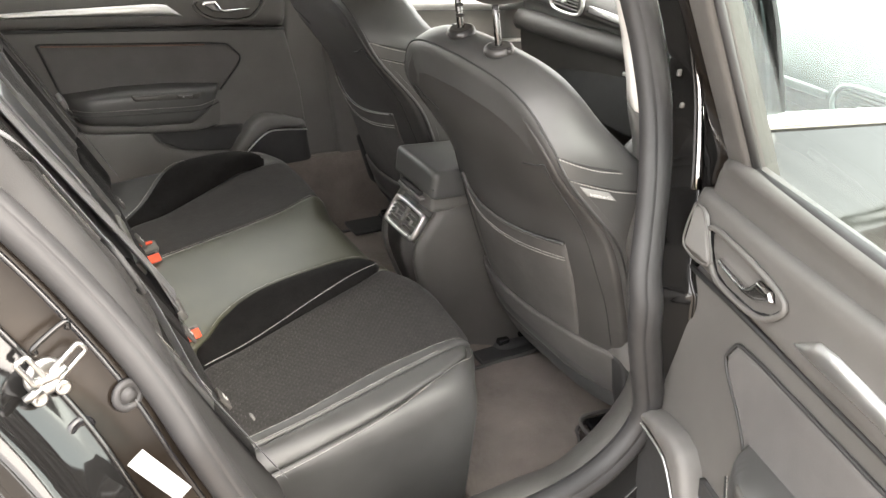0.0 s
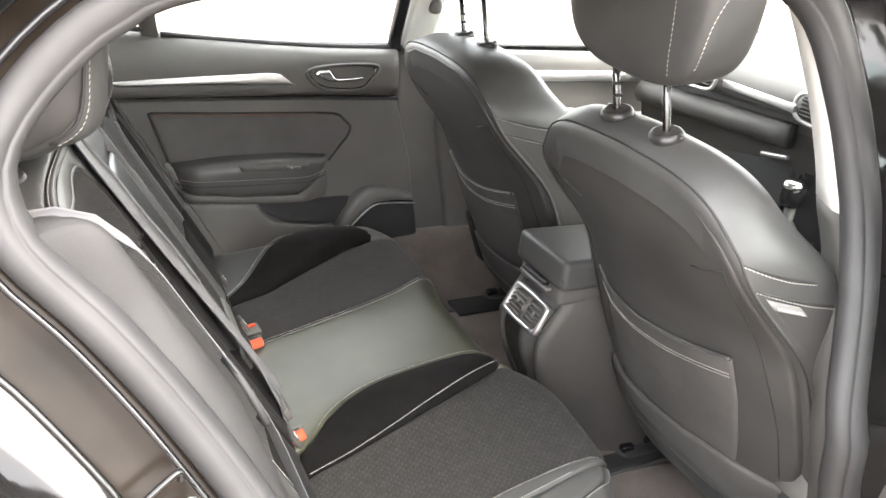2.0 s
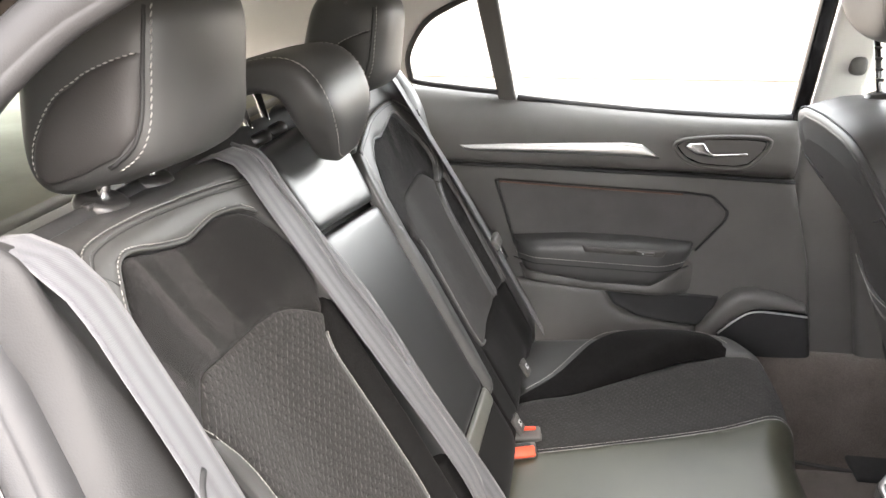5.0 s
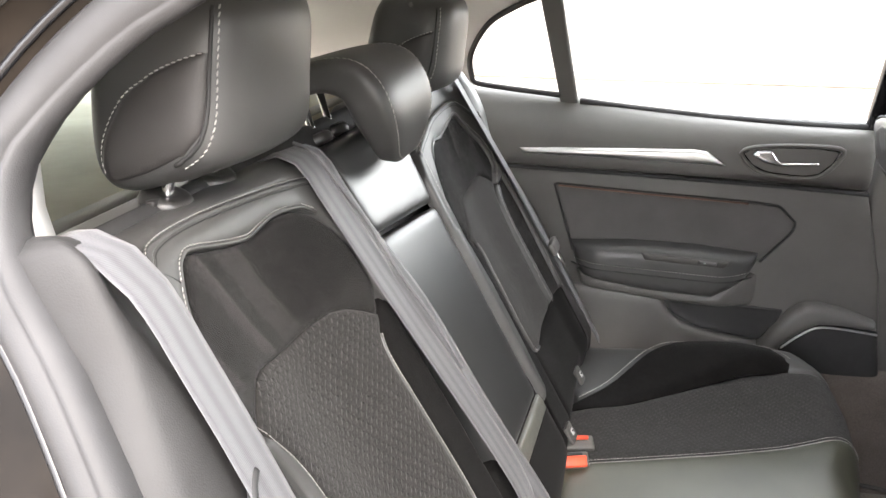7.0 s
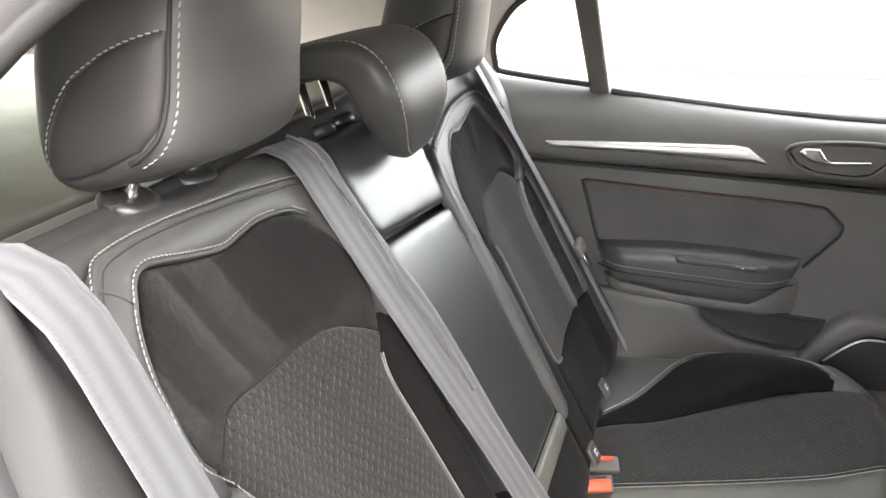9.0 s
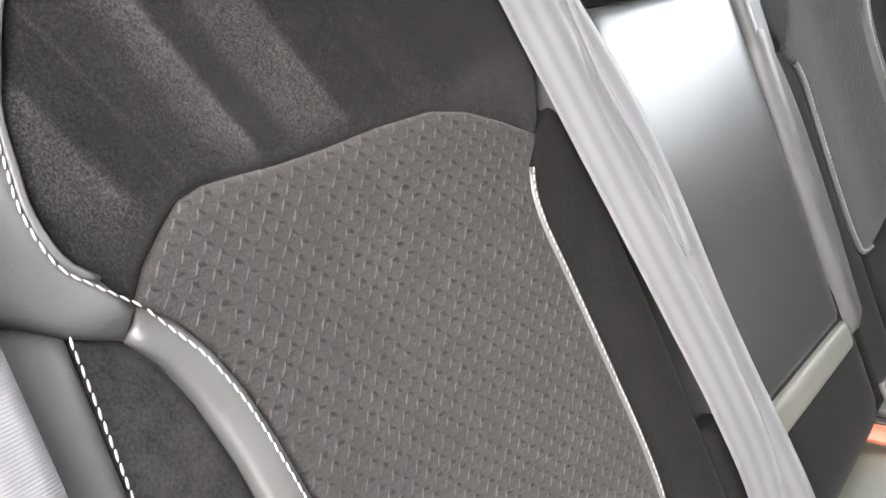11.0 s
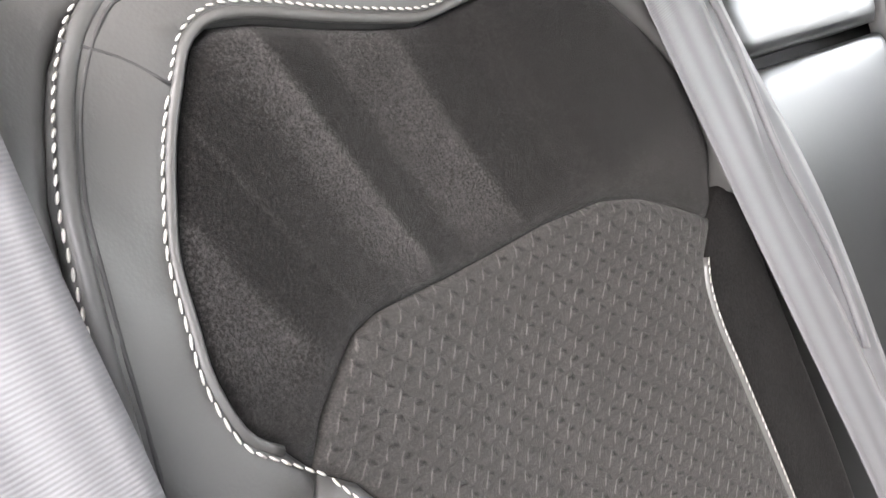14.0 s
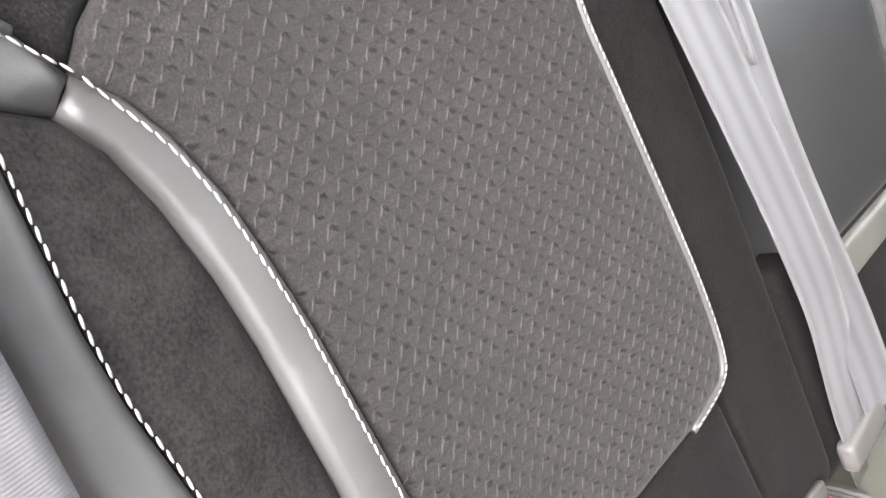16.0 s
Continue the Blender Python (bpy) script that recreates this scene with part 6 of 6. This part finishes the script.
    if yc > 0:
        stitches("stitching", top, pos, s, lift=0.0112, rad=0.0011, length=0.006, gap=0.0008)
    under = [(v * 0.985, z - 0.030) for v, z in top]
    for k in (0.0, 0.006):
        stitches("stitching", [(v, z - k) for v, z in under], pos, s, lift=0.0085, rad=0.0007, length=0.004, gap=0.001)
    patch("lower_panel", [(0.232, 0.622), (0.17, 0.616), (0.076, 0.622), (-0.013, 0.631), (-0.09, 0.648), (-0.19, 0.659), (-0.232, 0.662), (-0.236, 0.60), (-0.20, 0.545), (0.2, 0.515), (0.232, 0.55)], pos, SEAT_FOAM, s, "dark carpeted lower panel", step=0.014, dip=0.006, r=0.014, skirt=0.02, lift=0.013)
    for side in (-1, 1):
        on = flank(side)
        line = [on(0.006, z, 0.0006) for z in np.linspace(0.60, 1.10, 34)]
        part("side_seam", tube(line, 0.0022, 6), THREAD_DARK, s)
        for z0, z1 in ((1.066, 1.030), (1.034, 0.990)):
            stitches("stitching", [(0.008, z0), (0.06, (z0 * 2 + z1) / 3 - 0.003), (0.11, (z0 + z1 * 2) / 3), (0.165, z1)], on, s, lift=0.0010, rad=0.0008, length=0.0045, gap=0.001)
            part("cover_seam", tube([on(d, z0 + (z1 - z0) * d / 0.165 + 0.0035, 0.0003) for d in np.linspace(0.008, 0.165, 14)], 0.0018, 6), BLACK, s)
        stitches("stitching", [(0.018, 0.64), (0.018, 0.80), (0.018, 0.95), (0.018, 1.03)], on, s, lift=0.0006, rad=0.0006, length=0.004, gap=0.0015, material=THREAD_DARK)
        if (side < 0) == (yc < 0):
            D0, Z0 = 0.017, 1.024
            patch("airbag_tag", [(D0, Z0), (D0 + 0.038, Z0 - 0.010), (D0 + 0.038, Z0 - 0.025), (D0, Z0 - 0.015)], on, TAG_GREY, s, "small grey woven label", step=0.006, dip=0.0003, r=0.002, skirt=0.002, lift=0.003)
            lettering("lettering", "AIRBAG", 0.0085, lambda a, b: on(D0 + (0.0045 + a if side < 0 else 0.0335 - a), Z0 - 0.0130 + b - (0.0045 + a) * 0.26, 0.0042), STICKER, s)
    # cushion, recliner cover and rails
    part("seat_cushion", blob((0.52, 0.50, 0.17), 4, 12, lambda p: p + Vector((0.90 + dx, yc, 0.60 + dz))), LEATHER, s, "black leather seat cushion")
    side = -1 if yc < 0 else 1
    if yc < 0:
        part("recliner_cover", lathe([(0.040, -0.05), (0.040, 0.010), (0.036, 0.018), (0.020, 0.021), (0.003, 0.021)], (0.672 + dx, yc + side * 0.245, 0.672 + dz), (0, side, 0), 24), PLASTIC_HARD, s, "round grey recliner cover")
    part("seat_hinge", rbox((0.07, 0.05, 0.16), (0.690 + dx, yc + side * 0.225, 0.60 + dz), 0.015, 2, Matrix.Rotation(radians(-20), 3, "Y")), BLACK, s, "dark hinge bracket")
    part("side_valance", rbox((0.50, 0.03, 0.14), (0.90 + dx, yc - 0.265, 0.52 + dz), 0.012, 2), PLASTIC, s)
    for y in (-0.19, 0.19):
        part("rail", rbox((0.50, 0.040, 0.024), (1.10 + dx, yc + y, 0.350), 0.006, 2), BLACK, s, "steel seat rail")
    inner = yc + (0.245 if yc < 0 else 0.262)
    part("rail_cover", blob((0.11, 0.075, 0.030), 3.5, 8, lambda p: p + Vector((0.785 + dx, inner, 0.345))), BLACK, s, "black plastic rail cover")
    # flat black box laid on the floor as the shadow round the rail
    part("rail_shadow", rbox((0.17, 0.11 if yc < 0 else 0.23, 0.012), (0.755 + (dx if yc < 0 else 0.0), inner - (0.0 if yc < 0 else -0.03), 0.342), 0.005, 2), BLACK, s, "black sheet for the dark shadow round the rail")
    part("rail_clip", rbox((0.03, 0.02, 0.016), (0.752 + dx, inner - 0.015, 0.362), 0.004, 2), GLOSS_BLACK, s)
    part("rail_knob", blob((0.045, 0.040, 0.040), 2.4, 8, lambda p: p + Vector((0.812 + dx, inner, 0.372))), GLOSS_BLACK, s, "glossy black rail end cap")
    return s


front_seat(-0.345, 0.0, 0.0, "black leather front seat with map pocket beside the open door")
front_seat(0.360, 0.055, -0.028, "black leather front seat with map pocket beside the closed door", deep=0.30)

STRIPE_SEAMS = [[(-0.052, -0.083, 0.10), (-0.056, -0.085, 0.04), (-0.056, -0.088, -0.02), (-0.052, -0.094, -0.085)], [(0.010, -0.142, 0.10), (-0.012, -0.142, 0.05), (-0.030, -0.141, 0.0), (-0.036, -0.140, -0.04), (-0.036, -0.138, -0.085)]]
headrest((0.405, -0.358, 1.342), (0.105, 0.285, 0.20), -6, "black leather front headrest with stitched centre band", "front headrests", STRIPE_SEAMS, (-0.034, 0.072), (0.424, 1.170), front_shape, power=5.0, post_x=-0.014)
headrest((0.517, 0.360, 1.335), (0.105, 0.285, 0.20), -6, "black leather front headrest above the far front seat", "front headrests", STRIPE_SEAMS, (-0.052, 0.054), (0.536, 1.143), front_shape, post_x=-0.014)


# ---- centre console ----
def console():
    c = thing("centre_console", "dark grey centre console with rear air vents", "console")
    rows = []
    for x0, x1, w, zt in ((0.505, 0.470, 0.060, 0.0), (0.497, 0.470, 0.072, 0.0), (0.500, 0.475, 0.080, 0.0), (0.52, 0.50, 0.086, 0.0), (0.60, 0.60, 0.100, 0.0), (0.80, 0.80, 0.118, 0.0), (1.05, 1.05, 0.125, -0.03), (1.5, 1.5, 0.135, -0.04)):
        row = []
        for k in range(31):
            f = k / 30
            if f < 0.4:
                y, z = -1.0, 0.33 + (0.72 - 0.33) * f / 0.4
            elif f > 0.6:
                y, z = 1.0, 0.33 + (0.72 - 0.33) * (1 - f) / 0.4
            else:
                a = math.pi * (f - 0.4) / 0.2
                y, z = -math.cos(a), 0.72 + 0.035 * math.sin(a) ** 0.5
                y = math.copysign(abs(y) ** 0.5, y)
            lean = sstep(0.64, 0.76, z) * 0.055 + sstep(0.64, 0.38, z) * 0.085
            flare = 1 - 0.06 * sstep(0.62, 0.36, z)
            row.append((x0 + lean * (1 if x0 < 0.55 else 0.6 if x0 < 0.7 else 0.0), -0.005 + y * w * flare, z + zt))
        rows.append(row)
    bm = grid_mesh(rows)
    bm.verts.ensure_lookup_table()
    ring = bm.verts[:31]
    for k in range(15):
        a, b, c2, d = ring[k], ring[k + 1], ring[29 - k], ring[30 - k]
        if len({a, b, c2, d}) == 4:
            bm.faces.new([a, b, c2, d])
        elif len({a, b, d}) == 3:
            bm.faces.new([a, b, d])
    part("console_body", bm, CONSOLE, c, "dark grey moulded console body")
    # armrest lid with a grip slot
    lid = rbox((0.36, 0.168, 0.062), (0.690, -0.030, 0.803), 0.014, 3, Matrix.Rotation(radians(2), 3, "Y"))
    part("armrest_lid", lid, LEATHER, c, "black leather armrest lid")
    part("lid_seam", tube([(0.512, -0.112, 0.802), (0.512, 0.052, 0.802)], 0.002, 6), BLACK, c)
    part("lid_base", rbox((0.34, 0.145, 0.045), (0.695, -0.018, 0.758), 0.010, 2), PLASTIC, c)
    part("grip_slot", rbox((0.012, 0.085, 0.010), (0.519, -0.012, 0.768), 0.004, 2), BLACK, c, "dark lid grip slot")
    part("grip_lip", rbox((0.016, 0.10, 0.007), (0.521, -0.012, 0.758), 0.003, 2), PLASTIC_HARD, c)
    # air vent: a frame, slats and two sliders on a leaning face
    tilt = Matrix.Rotation(radians(28), 3, "Y")
    at = Vector((0.518, -0.005, 0.688))
    W, H = 0.118, 0.058

    def put(x, y, z):
        return at + tilt @ Vector((x, y, z))
    def rim_loop(grow):
        w, h = W / 2 + grow, H / 2 + grow
        return smooth_line([(-w + 0.012, -h), (0, -h - 0.001), (w - 0.012, -h), (w - 0.003, -h + 0.003), (w, -h + 0.012), (w - 0.001, h - 0.010), (w - 0.004, h - 0.002), (w - 0.012, h), (0, h + 0.001), (-w + 0.012, h), (-w + 0.004, h - 0.002), (-w + 0.001, h - 0.010), (-w, -h + 0.012), (-w + 0.003, -h + 0.003)], 0.006, True)
    loops = []
    for grow, depth in ((0.004, 0.004), (0.0045, -0.008), (0.003, -0.0105), (0.000, -0.0115), (-0.0035, -0.0105), (-0.0045, -0.008), (-0.005, 0.004)):
        line = rim_loop(grow)
        loops.append([put(depth, *line[int(k * len(line) / 60)]) for k in range(60)])
    part("vent_frame", grid_mesh(loops, closed=True), SATIN, c, "satin chrome vent frame")
    part("vent_throat", rbox((0.012, W - 0.006, H - 0.006), put(0.004, 0, 0), 0.002, 1, tilt), BLACK, c)
    part("vent_divider", rbox((0.010, 0.013, H - 0.008), put(-0.005, 0, 0), 0.003, 2, tilt), CONSOLE, c)
    part("vent_dial", lathe([(0.0105, -0.0030), (0.0112, -0.0022), (0.0112, 0.0022), (0.0105, 0.0030)], put(-0.004, 0, 0.0), tuple(tilt @ Vector((0, 1, 0))), 20), PLASTIC_HARD, c, "grey ribbed vent dial")
    slat = rbox((0.012, (W - 0.026) / 2, 0.0034), (0, 0, 0), 0.001, 1)
    first = None
    for side in (-1, 1):
        for k in range(5):
            m = Matrix.Translation(put(-0.004, side * (W + 0.005) / 4, -H / 2 + 0.010 + k * 0.0092)) @ (tilt @ Matrix.Rotation(radians(-26), 3, "Y")).to_4x4()
            if first is None:
                first = part("vent_slat", slat, PLASTIC, c, smooth=False)
                first.matrix_local = m
            else:
                o = new("vent_slat", first.data)
                o.parent = c
                o.matrix_local = m
        part("vent_slider", rbox((0.007, 0.007, 0.016), put(-0.0085, side * (W + 0.005) / 4, 0.001), 0.002, 2, tilt), PLASTIC_HARD, c, "small grey vent slider")
    return c


console()

gear = thing("gear_lever", "gear lever with polished chrome top knob", "gear lever")
part("knob", blob((0.055, 0.050, 0.062), 2.5, 10, lambda p: p + Vector((1.195, 0.0, 0.868))), GLOSS_BLACK, gear, "gloss black knob")
part("knob_cap", lathe([(0.024, 0.0), (0.025, 0.006), (0.020, 0.013), (0.008, 0.016), (0.001, 0.0165)], (1.19, 0.0, 0.888), (-0.1, 0, 1), 20), CHROME, gear, "polished chrome cap")
part("stalk", tube([(1.20, 0, 0.72), (1.197, 0, 0.85)], 0.012, 10), PLASTIC, gear)
part("gaiter", lathe([(0.065, 0), (0.055, 0.03), (0.035, 0.07), (0.016, 0.10)], (1.20, 0, 0.70), (0, 0, 1), 16), LEATHER, gear, "leather gaiter")

# ---- dashboard ----
def dashboard():
    d = thing("dashboard", "dark grained dashboard with satin trim strip", "dashboard")

    def bow(y):
        return 0.05 * (y / 0.65) ** 2
    profile = [(1.95, 1.06), (1.62, 1.115), (1.46, 1.112), (1.36, 1.085), (1.315, 1.055), (1.305, 1.030), (1.310, 1.004), (1.335, 0.992), (1.340, 0.965), (1.345, 0.90), (1.370, 0.80), (1.42, 0.66), (1.55, 0.55), (1.9, 0.45)]
    line = smooth_line(profile, 0.012)
    split = next(k for k, (x, z) in enumerate(line) if z < 0.968)
    for name, run, material, text in (("dash_skin", line[:split + 1], PLASTIC, "dark grained dashboard skin"), ("lower_dash", line[split:], CONSOLE, "darker lower dashboard panel")):
        part(name, grid_mesh([[(x - bow(y), y, z) for x, z in run] for y in np.linspace(-0.66, 0.68, 36)]), material, d, text)
    for y0, y1 in ((0.66, 0.150), (-0.15, -0.64)):
        part("dash_roll", tube([(1.322 - bow(y), y, 0.940 + 0.04 * (0.53 - abs(y)) * 0.8) for y in np.linspace(y0, y1, 18)], 0.033, 12), CONSOLE, d, "padded lower dashboard roll")
        part("roll_seam", tube([(1.312 - bow(y1), y1, 0.955 + 0.031 * math.sin(a)) for a in np.linspace(-1.5, 1.5, 5)], 0.002, 6), BLACK, d)
    part("glovebox", rbox((0.03, 0.40, 0.20), (1.350, 0.335, 0.815), 0.012, 2, Matrix.Rotation(radians(12), 3, "Y")), BLACK, d, "dark glovebox lid")
    part("glovebox_handle", rbox((0.014, 0.085, 0.012), (1.322, 0.185, 0.892), 0.004, 2, Matrix.Rotation(radians(-10), 3, "X")), SATIN, d, "satin glovebox handle")
    part("bright_strip", rbox((0.012, 0.25, 0.020), (1.287, 0.255, 1.028), 0.004, 2, Matrix.Rotation(radians(-3), 3, "Z")), SATIN, d, "satin metal trim strip")
    part("bright_strip", rbox((0.012, 0.25, 0.020), (1.287, -0.30, 1.028), 0.004, 2, Matrix.Rotation(radians(3), 3, "Z")), SATIN, d, "satin metal trim strip")
    for y in (0.455, -0.07, 0.07, -0.50):
        x = 1.292 - bow(y)
        part("vent_frame", tube([(x, y + a, 1.036 + b) for a, b in smooth_line([(-0.058, -0.028), (0.058, -0.028), (0.058, 0.028), (-0.058, 0.028)], 0.008, True)], 0.0055, 8, True), SATIN, d)
        part("vent_throat", rbox((0.012, 0.108, 0.048), (x + 0.006, y, 1.036), 0.002, 1), BLACK, d)
        for k in range(5):
            part("vent_slat", rbox((0.012, 0.106, 0.003), (x - 0.001, y, 1.018 + k * 0.009), 0.001, 1), PLASTIC_HARD, d, smooth=False)
        part("vent_slider", rbox((0.012, 0.016, 0.010), (x - 0.008, y, 1.034), 0.003, 2), SATIN, d)
    part("centre_panel", rbox((0.10, 0.25, 0.36), (1.385, 0, 0.80), 0.02, 2, Matrix.Rotation(radians(12), 3, "Y")), GLOSS_BLACK, d, "gloss black centre stack")


dashboard()

# floor mats: rounded, with a notch for the seat rail
def floor_mat(y, label):
    m = thing("floor_mat", label, "floor mat", "rear floor mats")
    edge = [(0.42, -0.19), (0.42, 0.19), (0.68, 0.205), (0.76, 0.20), (0.90, 0.185), (0.92, 0.0), (0.90, -0.055), (0.75, -0.06), (0.715, -0.10), (0.66, -0.17), (0.58, -0.20)]

    def flat(u, v, h):
        return (u, y + v, 0.340 + h + 0.003 * noise.noise(Vector((u * 8, v * 8, y))))
    patch("carpet", edge, flat, MAT_CARPET, m, "dark grey tufted carpet", step=0.012, dip=0.006, r=0.010, skirt=0.012)
    part("binding", tube([flat(u, v, -0.001) for u, v in smooth_line(edge, 0.012, True)], 0.0045, 6, True), SEAT_FOAM, m, "sewn dark edge binding")


floor_mat(-0.36, "dark grey carpet mat in the rear footwell")
floor_mat(0.37, "dark grey carpet mat in the far rear footwell")
tray = thing("sill_pocket", "black moulded recess at the foot of the pillar", "floor recess")
part("tray", rbox((0.10, 0.06, 0.012), (0.80, -0.46, 0.350), 0.005, 2, Matrix.Rotation(radians(-12), 3, "Z")), GLOSS_BLACK, tray)
part("rim", tube([Vector((0.80, -0.46, 0.357)) + Matrix.Rotation(radians(-12), 3, "Z") @ Vector((a, b, 0)) for a, b in smooth_line([(-0.055, -0.032), (0.055, -0.032), (0.055, 0.032), (-0.055, 0.032)], 0.01, True)], 0.0045, 8, True), PLASTIC_HARD, tray)

# ---- yard fence beyond the far windows ----
fence = thing("fence", "low pale wall with a thin steel rail", "fence")
part("wall", rbox((60, 0.2, 0.06), (5, 9.0, 0.03), 0.01, 1), CONCRETE, fence)
part("rail", tube([(-25, 8.9, 0.10), (35, 8.9, 0.10)], 0.02, 6), GALV, fence)
for k in range(12):
    part("post", tube([(-20 + k * 4.5, 8.95, 0), (-20 + k * 4.5, 8.95, 0.12)], 0.02, 6), GALV, fence)


# ---- trees mirrored in the door glass, and more added to darken the paint's reflections ----
def tree(at, height, seed):
    rng = random.Random(seed)
    t = thing("tree", "leafy green tree at the edge of the yard", "tree", "trees at the yard edge")
    x, y = at
    part("trunk", tube([(x, y, 0), (x + 0.1, y, height * 0.3), (x - 0.05, y, height * 0.6), (x, y + 0.1, height * 0.9)], lambda f: 0.16 * (1 - 0.8 * f), 8), BARK, t)
    bm = bmesh.new()
    for k in range(9):
        a = rng.uniform(0, 6.28)
        h0 = height * rng.uniform(0.3, 0.7)
        tip = Vector((x + math.cos(a) * height * 0.3, y + math.sin(a) * height * 0.3, h0 + height * 0.2))
        tube([(x, y, h0), (x + math.cos(a) * height * 0.15, y + math.sin(a) * height * 0.15, h0 + height * 0.13), tip], lambda f: 0.05 * (1 - 0.7 * f), 5, bm=bm)
    part("limbs", bm, BARK, t)
    verts, faces = [], []
    clumps = [(rng.gauss(0, 0.22), rng.gauss(0, 0.22), rng.uniform(0.42, 1.0)) for _ in range(26)]
    for k in range(2600):
        cx, cy, cz = rng.choice(clumps)
        c = Vector((x + (cx + rng.gauss(0, 0.07)) * height, y + (cy + rng.gauss(0, 0.07)) * height, (cz + rng.gauss(0, 0.05)) * height))
        u = Vector((rng.gauss(0, 1), rng.gauss(0, 1), rng.gauss(0, 1))).normalized()
        w = u.orthogonal().normalized()
        n = len(verts)
        verts += [tuple(c - u * 0.11), tuple(c + w * 0.05), tuple(c + u * 0.11), tuple(c - w * 0.05)]
        faces.append((n, n + 1, n + 2, n + 3))
    me = bpy.data.meshes.new("crown")
    me.from_pydata(verts, [], faces)
    me.materials.append(LEAF)
    o = new("crown", me)
    o.parent = t
    return t


# the last six, from x = 7 on, are unseen and only darken reflections
for k, (x, y, h) in enumerate(((16, -17, 5.0), (21, -16, 4.2), (26, -20, 5.5), (12, -22, 4.8), (33, -18, 5.0), (7, -19, 4.4), (2, -21, 5.2), (-4, -18, 4.6), (-10, -20, 5.4), (-16, -18, 4.3), (-22, -14, 5.0))):
    tree((x, y), h, k)
